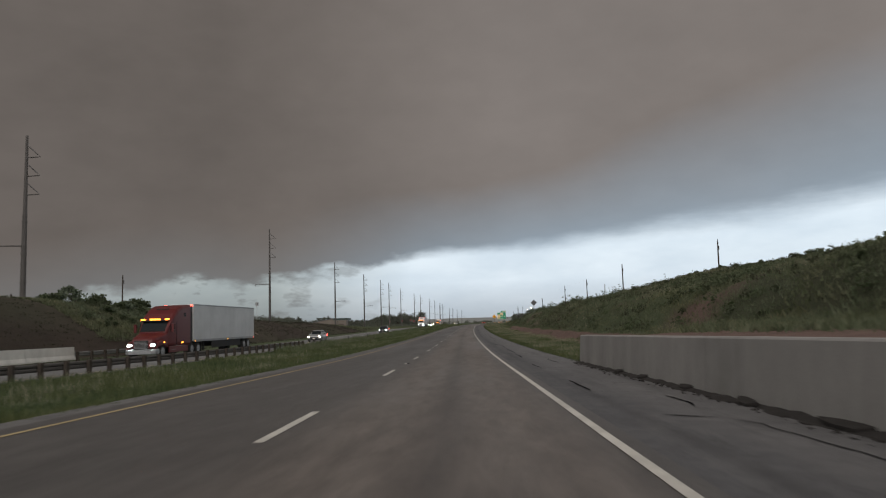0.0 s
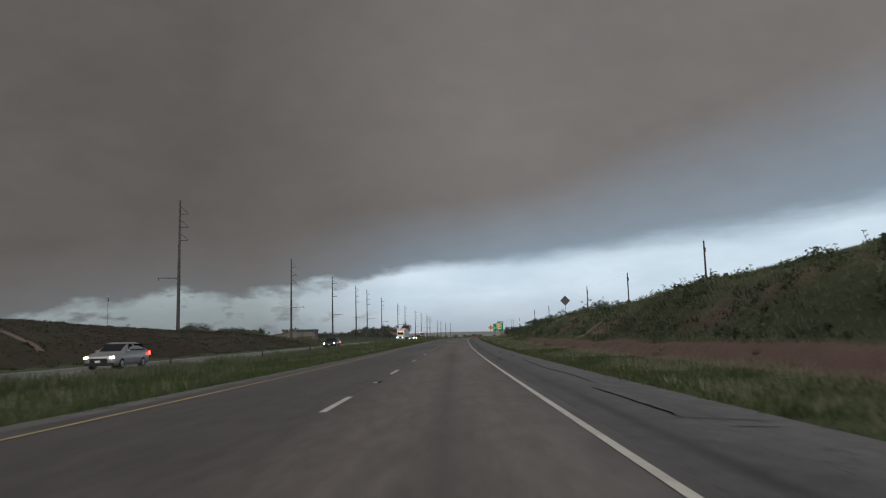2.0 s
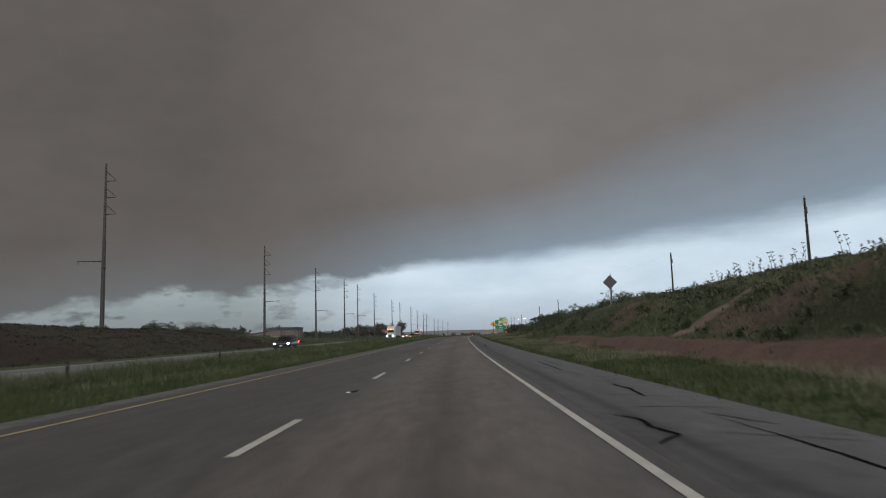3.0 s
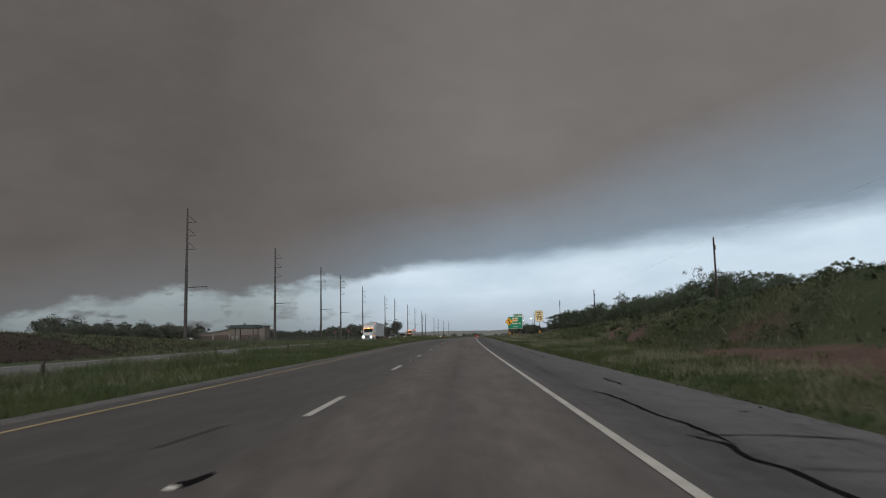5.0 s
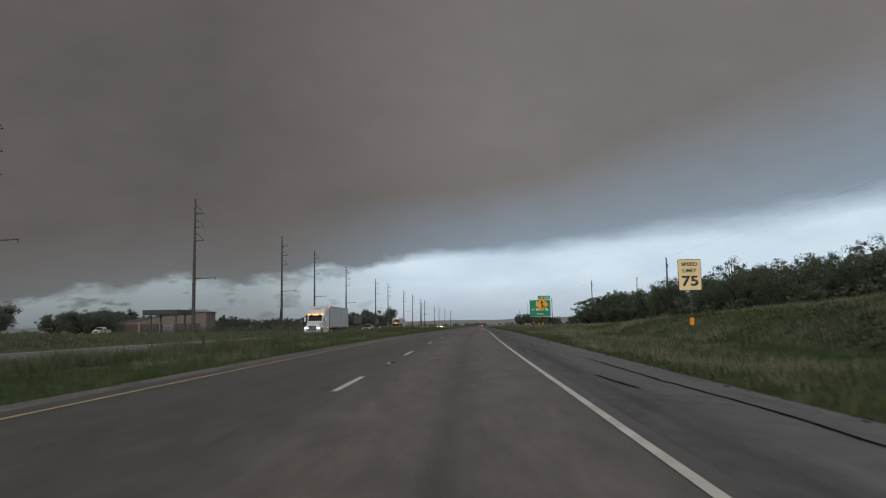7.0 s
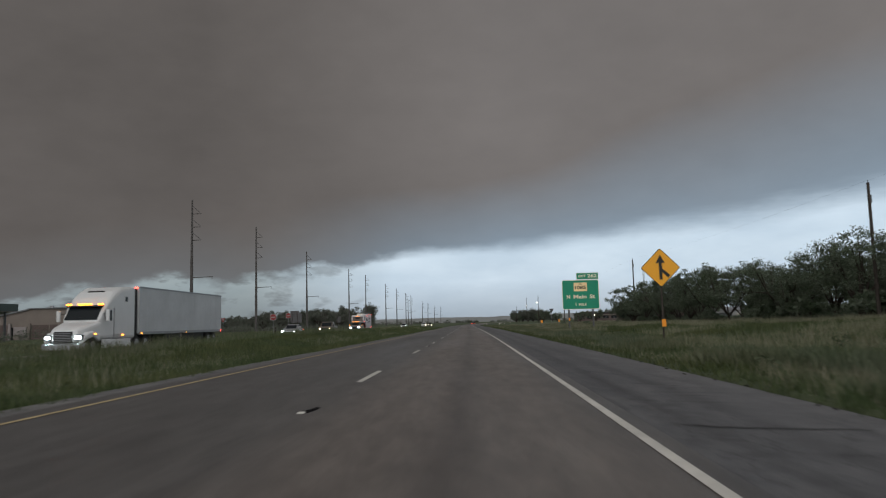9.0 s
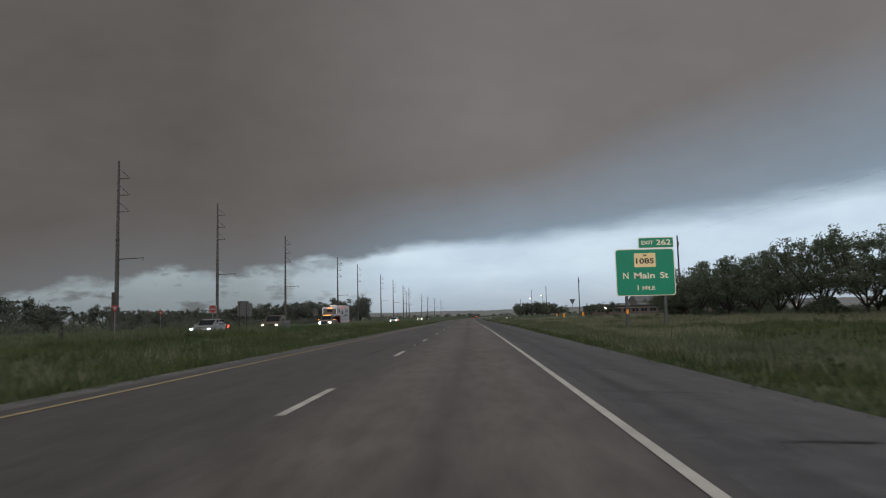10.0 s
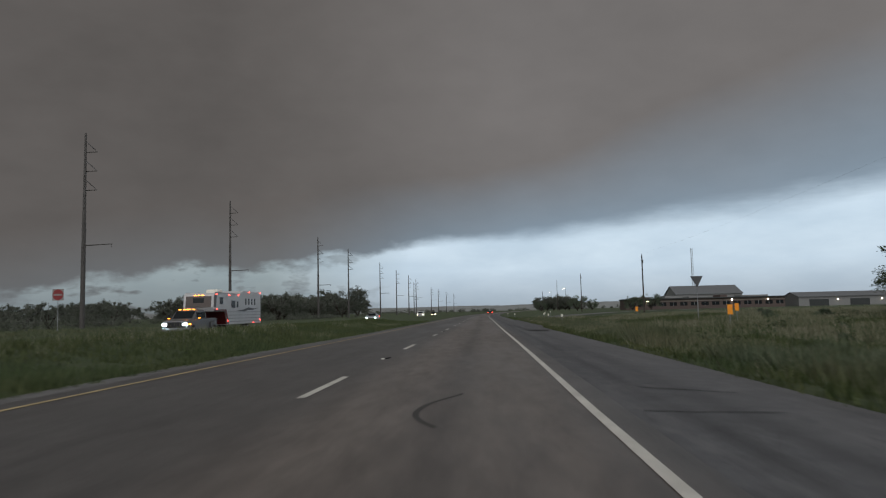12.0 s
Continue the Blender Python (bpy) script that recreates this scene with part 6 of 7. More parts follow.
# a car far ahead in the same direction, tail lamps lit
g = (road_x(640) + 1.9, 640, road_z(640))
t = thing("leading_car", (g[0], g[1] - 4.9, g[2]), 0, "dark car far ahead with red tail lamps lit", "car")
part("body", shell([(0, 0.88, 0.8, 0.4, 0.85, 1.05), (0.15, 0.93, 0.86, 0.35, 0.9, 1.1), (4.5, 0.92, 0.85, 0.35, 0.85, 0.98), (4.7, 0.85, 0.78, 0.4, 0.8, 0.92)]), BLACK_PAINT, t)
part("cabin", shell([(0.5, 0.82, 0.75, 1.0, 1.05, 1.1), (1.1, 0.8, 0.64, 1.0, 1.2, 1.48), (2.6, 0.8, 0.64, 1.0, 1.2, 1.5), (3.3, 0.8, 0.75, 0.95, 1.0, 1.05)]), GLASS, t)
for s in (-1, 1):
    part("tail_lamp", box(fresh(), (s * 0.68 - 0.2, -0.04, 0.7), (s * 0.68 + 0.2, 0.02, 0.9), 0.02), TAIL, t, "lit red tail lamp")
    for y in (0.9, 3.7):
        wheel(t, s * 0.8, y, 0.33, 0.22, STEEL)

# ---- trees and plants ----


def leaf_cloud(name, centres, per, size, material, seed):
    """Many small bent leaf quads spread round the ends of limbs; each is an island of its own."""
    rr = np.random.RandomState(seed)
    n = len(centres) * per
    c = np.repeat(np.array([p for p, r in centres]), per, axis=0)
    rad = np.repeat(np.array([r for p, r in centres]), per)
    d = rr.normal(size=(n, 3))
    d /= np.linalg.norm(d, axis=1)[:, None]
    d[:, 2] *= 0.72
    at = c + d * (rad * rr.uniform(0.0, 1.1, n) ** 0.55)[:, None]
    a = rr.normal(size=(n, 3))
    a /= np.linalg.norm(a, axis=1)[:, None]
    b = np.cross(a, rr.normal(size=(n, 3)))
    b /= np.linalg.norm(b, axis=1)[:, None]
    s = size * rr.uniform(0.6, 1.4, n)[:, None]
    v = np.stack([at - a * s - b * s * 0.5, at + a * s - b * s * 0.35, at + a * s * 0.9 + b * s * 0.5, at - a * s * 0.8 + b * s * 0.55], axis=1).reshape(-1, 3)
    me = bpy.data.meshes.new(name)
    me.from_pydata(v.tolist(), [], [(4 * i, 4 * i + 1, 4 * i + 2, 4 * i + 3) for i in range(n)])
    me.materials.append(material)
    return me


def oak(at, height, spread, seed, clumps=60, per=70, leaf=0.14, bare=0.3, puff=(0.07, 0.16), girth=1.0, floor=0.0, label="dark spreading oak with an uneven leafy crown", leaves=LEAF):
    rr = random.Random(seed)
    t = thing("oak_tree", at, rr.uniform(0, 360), label, "tree", "roadside oaks")
    bm = fresh()
    trunk_h = height * bare
    base_r = (0.03 * height + 0.06) * girth
    tip = Vector((rr.uniform(-0.3, 0.3), rr.uniform(-0.3, 0.3), trunk_h))
    tube(bm, (0, 0, -0.4), tip * 0.5, base_r * 1.25, base_r, 10)
    tube(bm, tip * 0.48, tip, base_r, base_r * 0.85, 10)
    part("trunk", bm, BARK, t)
    ends = []
    limbs = fresh()
    for i in range(7):
        ang = i * 2 * math.pi / 7 + rr.uniform(-0.4, 0.4)
        reach = spread * rr.uniform(0.45, 0.8)
        mid = tip + Vector((math.cos(ang) * reach * 0.5, math.sin(ang) * reach * 0.5, (height - trunk_h) * rr.uniform(0.25, 0.45)))
        tube(limbs, tip * rr.uniform(0.75, 1.0), mid, base_r * 0.55, base_r * 0.3, 7)
        for j in range(4):
            a2 = ang + rr.uniform(-0.9, 0.9)
            end = mid + Vector((math.cos(a2) * reach * rr.uniform(0.15, 0.6), math.sin(a2) * reach * rr.uniform(0.15, 0.6), (height - mid.z) * rr.uniform(0.05, 0.85)))
            tube(limbs, mid, end, base_r * 0.28, base_r * 0.06, 5)
            ends.append(end)
    part("limb_frame", limbs, BARK, t)
    centres = []
    for i in range(clumps):
        e = rr.choice(ends)
        p = e + Vector((rr.gauss(0, 0.105) * spread, rr.gauss(0, 0.105) * spread, rr.gauss(0, 0.055) * height))
        p.z = min(max(p.z - rr.random() ** 2 * 0.3 * height, trunk_h * 0.9, floor * height * rr.uniform(0.8, 1.2)), height * 0.97)
        centres.append((tuple(p), rr.uniform(*puff) * spread))
    ob = new("crown", leaf_cloud("crown", centres, per, leaf * 0.86, leaves, seed))
    ob.parent = t
    return t


oak_kinds = [oak((0, 0, 0), 7.6, 5.2, 11, 160, 80, 0.074, 0.14), oak((0, 0, 0), 6.6, 4.8, 23, 150, 80, 0.074, 0.08), oak((0, 0, 0), 8.0, 6.0, 37, 170, 52, 0.092, 0.10, (0.05, 0.12), 0.5, 0.34),
             oak((0, 0, 0), 5.2, 4.2, 51, 120, 80, 0.076, 0.05), oak((0, 0, 0), 7.0, 5.4, 61, 95, 48, 0.165, 0.06, (0.09, 0.17), leaves=HAZED_LEAF),
             oak((0, 0, 0), 6.6, 6.6, 71, 180, 48, 0.14, 0.05, (0.08, 0.17), label="dense rounded oak beyond the far carriageway", leaves=HAZED_LEAF)]
tree_spots = []
rt = random.Random(3)
# oaks on the right behind the bank, then in the field by the exit sign
for i in range(24):
    y = 222 + i * 4.8 + rt.uniform(-2, 2)
    small = steps([(232, 0.68), (237, 0.88), (243, 0.90), (247, 0.74), (261, 0.76), (275, 0.97), (300, 1.02), (320, 0.99)], y)
    tree_spots.append((rt.uniform(34, 39), y, rt.choice((0, 1, 3)), small * rt.uniform(0.85, 1.02)))
    tree_spots.append((rt.uniform(42, 50), y + rt.uniform(-3, 3), 2, small * rt.uniform(0.95, 1.15)))
tree_spots += [(36.3, 240.4, 0, 0.96), (35.2, 236.6, 1, 0.92)]
for i in range(12):
    y = 336 + i * 4.6 + rt.uniform(-2, 2)
    tree_spots.append((rt.uniform(32, 37), y, 2 if y < 380 else 1, rt.uniform(0.8, 0.95) * (1.04 if y < 349 else 1.0)))
    if i % 4 == 3:
        tree_spots.append((rt.uniform(42, 54), y + rt.uniform(-3, 3), 2, rt.uniform(0.85, 1.0)))
for i in range(6):
    tree_spots.append((rt.uniform(32, 44), 383 + i * 1.6, 3, rt.uniform(0.6, 0.85)))
for x, y, k, s in ((33, 388, 2, 0.95), (36.5, 392, 1, 0.95), (34, 395, 1, 0.75), (40, 390, 2, 1.0)):
    tree_spots.append((x, y, k, s))
for x, y, s in ((50, 898, 1.45), (54, 905, 1.75), (58, 900, 1.8), (63, 904, 1.75), (67, 899, 1.6), (71, 906, 1.4), (46, 880, 0.9), (80, 905, 1.1), (60, 620, 1.1), (72, 640, 1.0), (50, 700, 1.2), (90, 720, 1.1), (66, 760, 1.0), (42, 820, 1.3)):
    tree_spots.append((x, y, 5 if y > 870 else rt.choice((1, 3)), s))
# left side, beyond the far verge
for x, y, s in ((-79.5, 288, 0.74), (-102, 382, 1.0), (-105, 386, 0.95), (-99, 381, 0.9), (-93.5, 386, 0.7), (-127, 445, 1.3), (-133, 452, 1.4), (-139, 447, 1.2), (-122, 456, 1.1), (-88, 292, 0.8), (-93, 300, 1.1), (-83, 304, 0.9), (-77, 310, 0.7), (-90, 330, 1.0), (-115, 300, 1.1), (-57.7, 653.5, 2.0), (-85.5, 726, 2.1), (-81, 729, 1.7), (-91, 722, 1.8)):
    tree_spots.append((x, y, 5, s))
for i in range(46):
    y = 400 + i * 7.5 + rt.uniform(-3, 3)
    tree_spots.append((rt.uniform(-78, -60), y, 4, rt.uniform(0.8, 1.15) * (0.62 + 0.75 * ease(450, 590, y))))
for i in range(40):
    tree_spots.append((rt.uniform(-150, -80), rt.uniform(400, 760), 4, rt.uniform(0.8, 1.25)))
used = set()
for x, y, k, s in tree_spots:
    m = Matrix.LocRotScale(on_ground(x + swing(y), y, -0.05), Euler((0, 0, rt.uniform(0, 6.28))), None)
    if k not in used:
        used.add(k)
        oak_kinds[k].matrix_basis = m @ Matrix.Diagonal((s, s, s, 1))
        continue
    ob = copy_thing(oak_kinds[k], m)
    ob.scale = (s * rt.uniform(0.9, 1.15), s * rt.uniform(0.9, 1.15), s)

# brush along the far verge, too dense to pick apart
brush = []
for i in range(230):
    y = rt.uniform(330, 660)
    g = on_ground(rt.uniform(-72, -44) + swing(y), y)
    r = rt.uniform(0.8, 2.0)
    brush.append(((g.x, g.y, g.z + r * 0.6), r))
ob = new("verge_brush", leaf_cloud("verge_brush", brush, 170, 0.10, HAZED_LEAF, 31))
tagged(ob, "dense dark brush along the far verge", "brush", kind="stuff")

# far woods on the skyline
far = []
for i in range(420):
    a = rt.uniform(-62, 62)
    r = rt.uniform(900, 1700)
    x, y = r * math.sin(radians(a)), 300 + r * math.cos(radians(a))
    far.append(((x, y, road_z(640) + rt.uniform(0, 2.5)), rt.uniform(4, 9)))
ob = new("far_woods", leaf_cloud("far_woods", [((p[0], p[1], p[2]), r * 0.8) for p, r in far], 110, 0.7, HAZED_LEAF, 77))
tagged(ob, "distant low woods along the skyline", "woods", kind="stuff")


def shrub(at, r, seed, material=None):
    rr = random.Random(seed)
    t = thing("shrub", at, 0, "low dark green shrub on the bank", "shrub", "shrubs on the banks")
    bm = fresh()
    centres = []
    for i in range(9):
        a = rr.uniform(0, 6.28)
        e = Vector((math.cos(a) * r * rr.uniform(0.2, 0.7), math.sin(a) * r * rr.uniform(0.2, 0.7), r * rr.uniform(0.4, 1.1)))
        tube(bm, (0, 0, -0.1), e, 0.03, 0.01, 5)
        centres.append((tuple(e), r * rr.uniform(0.25, 0.5)))
    part("stem_frame", bm, BARK, t)
    ob = new("crown", leaf_cloud("crown", centres, 55, 0.07 + r * 0.03, material or SHRUB, seed))
    ob.parent = t
    return t


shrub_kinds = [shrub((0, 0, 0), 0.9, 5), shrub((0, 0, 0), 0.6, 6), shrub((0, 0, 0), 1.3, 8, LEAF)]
shrub_spots = []
for i in range(70):
    y = rt.uniform(15, 215)
    u = rt.choice((rt.gauss(35.5, 1.0), rt.uniform(15, 34), rt.uniform(15, 34)))
    shrub_spots.append((u, y, rt.choice((0, 1, 1)), rt.uniform(0.35, 0.7) if y < 150 else rt.uniform(0.5, 1.0)))
for i in range(40):
    shrub_spots.append((rt.uniform(-43, -32), rt.uniform(60, 84), rt.choice((0, 1, 2)), rt.uniform(0.7, 1.3)))
for i in range(20):
    shrub_spots.append((rt.uniform(12.5, 14.0), rt.uniform(20, 165), 1, rt.uniform(0.3, 0.6)))
for i in range(45):
    shrub_spots.append((rt.gauss(36.0, 1.6), rt.uniform(198, 235), rt.choice((0, 2, 2)), rt.uniform(0.6, 1.15)))
for i in range(50):
    shrub_spots.append((rt.uniform(32, 40), rt.uniform(222, 345), 2, rt.uniform(1.1, 2.2)))
for i in range(26):
    shrub_spots.append((rt.uniform(31, 44), rt.uniform(330, 390), 2, rt.uniform(0.6, 1.2)))
for u, y, r in ((19.5, 388, 0.9), (24, 391, 1.0), (26, 386, 0.7), (31, 396, 0.9), (16, 372, 0.5), (13, 366, 0.45), (36, 404, 1.1), (28, 412, 0.8), (22, 376, 0.55), (40, 398, 0.9)):
    shrub_spots.append((u, y, 2, r * 0.5))
for i in range(9):
    shrub_spots.append((rt.uniform(20, 33), rt.uniform(178, 225), 1, rt.uniform(0.35, 0.6)))
for i in range(14):
    shrub_spots.append((rt.uniform(35, 37), rt.uniform(58, 90), 0, rt.uniform(0.35, 0.65)))
used = set()
for u, y, k, s in shrub_spots:
    m = Matrix.LocRotScale(spot(u, y, -0.03), Euler((0, 0, rt.uniform(0, 6.28))), None)
    if k not in used:
        used.add(k)
        shrub_kinds[k].matrix_basis = m @ Matrix.Diagonal((s, s, s, 1))
        continue
    copy_thing(shrub_kinds[k], m).scale = (s, s, s * rt.uniform(0.7, 1.1))


# low brush over the right bank, its crest and the verges, too dense to pick apart
def brush_field(name, count, u_range, y_range, size, material, seed, label, keep=None, per=38, leaf=0.075):
    rr = random.Random(seed)
    clumps = []
    while len(clumps) < count:
        u, y = rr.uniform(*u_range), rr.uniform(*y_range)
        if noise.noise(Vector((u * 0.22, y * 0.16, seed))) < rr.uniform(-0.25, 0.35) or (keep and not keep(u, y)):
            continue
        r = rr.uniform(*size)
        clumps.append((tuple(spot(u, y, r * 0.42)), r))
    return tagged(new(name, leaf_cloud(name, clumps, per, leaf, material, seed)), label, "brush", kind="stuff")


def off_chute(u, y, clear=1.15):
    """Whether a place lies on the slope above the ledge and clear of the washed-out chute."""
    along_chute = min(max((u - 13.2) / 3.0, 0), 1)
    return u > 12.5 and math.hypot(u - 13.2 - 3.0 * along_chute, y - 113.4 + 2.4 * along_chute) > clear


brush_field("bank_brush", 1500, (12.8, 36.5), (-4, 228), (0.22, 0.62), SHRUB, 41, "low dark green brush on the right bank", off_chute)
brush_field("crest_brush", 420, (33.5, 37.5), (18, 200), (0.2, 0.5), BRUSH_DARK, 42, "dark ragged brush along the crest of the bank", off_chute, 34, 0.07)
brush_field("bank_brush", 500, (13, 34), (20, 215), (0.2, 0.5), BRUSH_DARK, 43, "dark low brush in hollows of the bank", off_chute, 34, 0.07)
brush_field("verge_brush", 320, (7.4, 40), (236, 440), (0.16, 0.46), SHRUB, 44, "green weeds and low brush in the verge", None, 34, 0.055)
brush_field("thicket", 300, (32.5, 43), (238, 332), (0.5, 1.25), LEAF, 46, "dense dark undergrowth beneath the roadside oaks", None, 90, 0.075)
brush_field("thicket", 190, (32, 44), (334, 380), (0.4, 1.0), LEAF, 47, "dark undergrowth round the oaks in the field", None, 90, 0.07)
brush_field("median_brush", 300, (-14, -5.6), (-4, 430), (0.10, 0.26), SHRUB, 45, "small leafy weeds in the median", None, 26, 0.04)


def weed(at, h, seed):
    """A tall thin stalk with a few seed heads."""
    rr = random.Random(seed)
    t = thing("tall_weed", at, 0, "tall thin dry weed stalk with seed heads on the bank", "weed", "weed stalks on the bank")
    bm = fresh()
    tip = Vector((rr.uniform(-0.25, 0.05) * h, 0, h))
    mid = Vector((tip.x * 0.3, 0, h * 0.5))
    tube(bm, (0, 0, -0.1), mid, 0.022, 0.018, 5)
    tube(bm, mid, tip, 0.018, 0.01, 5)
    heads = []
    for i in range(6):
        f = rr.uniform(0.55, 1.0)
        p = mid.lerp(tip, (f - 0.5) * 2)
        q = p + Vector((rr.uniform(-0.22, 0.22), rr.uniform(-0.1, 0.1), rr.uniform(0.02, 0.2)))
        tube(bm, p, q, 0.008, 0.006, 4)
        heads.append((tuple(q), 0.08))
    heads.append((tuple(tip), 0.07))
    part("stalk", bm, BARK, t)
    ob = new("seed_head", leaf_cloud("seed_head", heads, 12, 0.04, SHRUB, seed))
    ob.parent = t
    tagged(ob, kind="stuff")
    return t


weed_kinds = [weed((0, 0, 0), 2.0, 1), weed((0, 0, 0), 1.5, 2), weed((0, 0, 0), 1.8, 4)]
for i in range(46):
    y = rt.gauss(rt.choice((120, 150, 153, 162)), 5) if i % 3 else rt.uniform(100, 172)
    k = i % 3
    m = Matrix.LocRotScale(spot(rt.gauss(33.6, 0.7), y, 0), Euler((0, 0, rt.uniform(-0.7, 0.7))), None)
    s = rt.uniform(0.5, 1.15)
    if i < 3:
        weed_kinds[k].matrix_basis = m @ Matrix.Diagonal((s, s, s, 1))
    else:
        copy_thing(weed_kinds[k], m).scale = (s, s, s)


def grass_field(name, count, u_range, y_range, height, material, seed, label, keep=None, blades=5, width=0.016, spread=0.09):
    """Tufts of bent blades, three corners each, as one object of stuff."""
    rr = np.random.RandomState(seed)
    us = rr.uniform(*u_range, count)
    ys = rr.uniform(*y_range, count)
    base = []
    for u, y in zip(us, ys):
        d = noise.noise(Vector((u * 0.5, y * 0.25, seed)))
        if d < -0.6 or bare_scarp(u, y) > 0.75 or (keep and not keep(u, y)):
            continue
        p = spot(u, y)
        base.append((p.x, p.y, p.z - 0.02, 1.0 + 0.7 * d))
    base = np.array(base)
    n = len(base) * blades
    b = np.repeat(base, blades, axis=0)
    ang = rr.uniform(0, 2 * np.pi, n)
    off = rr.normal(0, spread, (n, 2))
    h = height * b[:, 3] * rr.uniform(0.55, 1.25, n)
    lean = rr.normal(0, 0.32, (n, 2)) * h[:, None] + np.array([-0.10, 0.05]) * h[:, None]
    root = np.stack([b[:, 0] + off[:, 0], b[:, 1] + off[:, 1], b[:, 2]], axis=1)
    w = width * rr.uniform(0.7, 1.5, n)
    side = np.stack([np.cos(ang) * w, np.sin(ang) * w, np.zeros(n)], axis=1)
    tip = root + np.stack([lean[:, 0], lean[:, 1], h], axis=1)
    v = np.stack([root - side, root + side, tip], axis=1).reshape(-1, 3)
    me = bpy.data.meshes.new(name)
    me.vertices.add(3 * n)
    me.vertices.foreach_set("co", v.ravel().astype(np.float32))
    me.loops.add(3 * n)
    me.loops.foreach_set("vertex_index", np.arange(3 * n, dtype=np.int32))
    me.polygons.add(n)
    me.polygons.foreach_set("loop_start", np.arange(0, 3 * n, 3, dtype=np.int32))
    me.update(calc_edges=True)
    me.materials.append(material)
    return tagged(new(name, me), label, "grass", kind="stuff")


def patchy(scale, cut, seed):
    return lambda u, y: noise.noise(Vector((u * scale, y * scale * 0.5, seed))) > cut


def bank_only(u, y):
    return off_chute(u, y, 0.75) or (u <= 12.5 and y > 168)


grass_field("median_grass", 50000, (-14.2, -4.75), (-4, 440), 0.24, BLADE, 1, "uneven green grass of the median", blades=6, width=0.018, spread=0.12)
grass_field("median_grass", 8000, (-5.3, -4.45), (-4, 400), 0.12, BLADE, 14, "low ragged grass along the gravel edge", blades=6, width=0.018, spread=0.08)
grass_field("median_grass", 11000, (-14.2, -5.6), (-4, 430), 0.38, STRAW, 2, "pale seeding grass heads in the median", keep=patchy(0.22, 0.06, 4), blades=5, width=0.009, spread=0.13)
grass_field("far_edge_grass", 9000, (-14.5, -12.0), (55, 340), 0.52, DRY, 15, "taller grass along the opposing carriageway", blades=6, width=0.018, spread=0.12)
grass_field("verge_grass", 13000, (6.5, 7.8), (18, 470), 0.17, BLADE, 13, "low ragged grass along the shoulder", blades=6, width=0.018, spread=0.1)
grass_field("verge_grass", 32000, (7.6, 12.0), (18, 440), 0.17, BLADE, 3, "rough green verge grass beside the shoulder", keep=lambda u, y: y > 160 or u < 10.3 + 0.8 * noise.noise(Vector((3, y * 0.11, 8))) or noise.noise(Vector((u, y * 0.4, 3))) > 0.28, blades=6, width=0.018, spread=0.12)
grass_field("verge_grass", 26000, (6.9, 11.6), (18, 440), 0.26, STRAW, 16, "straw-coloured seeding grass on the verge", keep=lambda u, y: noise.noise(Vector((u * 0.3, y * 0.15, 9))) > (-0.12 if y < 255 else -0.15), blades=5, width=0.008, spread=0.12)
grass_field("verge_grass", 12000, (7.3, 10.5), (262, 440), 0.32, BANK_BLADE, 27, "rank green weeds along the shoulder", keep=patchy(0.35, -0.1, 13), blades=7, width=0.03, spread=0.16)
grass_field("verge_grass", 26000, (11.5, 32), (172, 440), 0.24, BLADE, 17, "green grass in the field behind the verge", blades=6, width=0.024, spread=0.16)
grass_field("verge_grass", 46000, (9.0, 32), (172, 440), 0.40, STRAW, 4, "tall pale seeding grass on the verge", keep=lambda u, y: noise.noise(Vector((u * 0.16, y * 0.08, 2))) > (0.0 if y > 240 else 0.2), blades=5, width=0.013, spread=0.15)
grass_field("verge_grass", 7000, (26, 33), (196, 300), 0.42, STRAW, 29, "pale dry grass along the top of the bank", blades=5, width=0.012, spread=0.15)
grass_field("bank_grass", 10000, (9.2, 36), (-4, 20), 0.24, BANK_BLADE, 25, "coarse grass on the bank behind the wall", blades=6, width=0.026, spread=0.2)
grass_field("bank_grass", 66000, (12.4, 36), (18, 225), 0.20, BANK_BLADE, 5, "coarse grass on the red earth bank", keep=lambda u, y: bank_only(u, y) and noise.noise(Vector((u * 0.25, y * 0.15, 8))) > -0.5, blades=6, width=0.019, spread=0.2)
grass_field("bank_grass", 16000, (13, 36), (18, 225), 0.36, STRAW, 18, "pale dry grass heads on the bank", keep=lambda u, y: off_chute(u, y) and noise.noise(Vector((u * 0.14, y * 0.07, 6))) > 0.08, blades=5, width=0.010, spread=0.16)
grass_field("bank_grass", 9000, (12.8, 36), (18, 225), 0.26, SCRUB_BLADE, 19, "brown dead scrub on the bank", keep=lambda u, y: off_chute(u, y) and noise.noise(Vector((u * 0.18, y * 0.09, 11))) > 0.02, blades=6, width=0.03, spread=0.22)
grass_field("far_verge_grass", 9000, (-52, -27.5), (30, 240), 0.17, SCRUB_BLADE, 6, "dead brown scrub on the far bank", blades=6, width=0.04, spread=0.25)
grass_field("far_verge_grass", 7000, (-44, -31), (58, 86), 0.35, BANK_BLADE, 20, "coarse green grass on the far bank", blades=6, width=0.035, spread=0.25)
grass_field("far_verge_grass", 9000, (-50, -27.0), (200, 430), 0.32, BANK_BLADE, 21, "coarse grass beyond the opposing carriageway", blades=6, width=0.04, spread=0.25)
grass_field("field_grass", 16000, (30, 60), (230, 440), 0.5, STRAW, 7, "pale field grass beyond the verge", blades=5, width=0.02, spread=0.3)

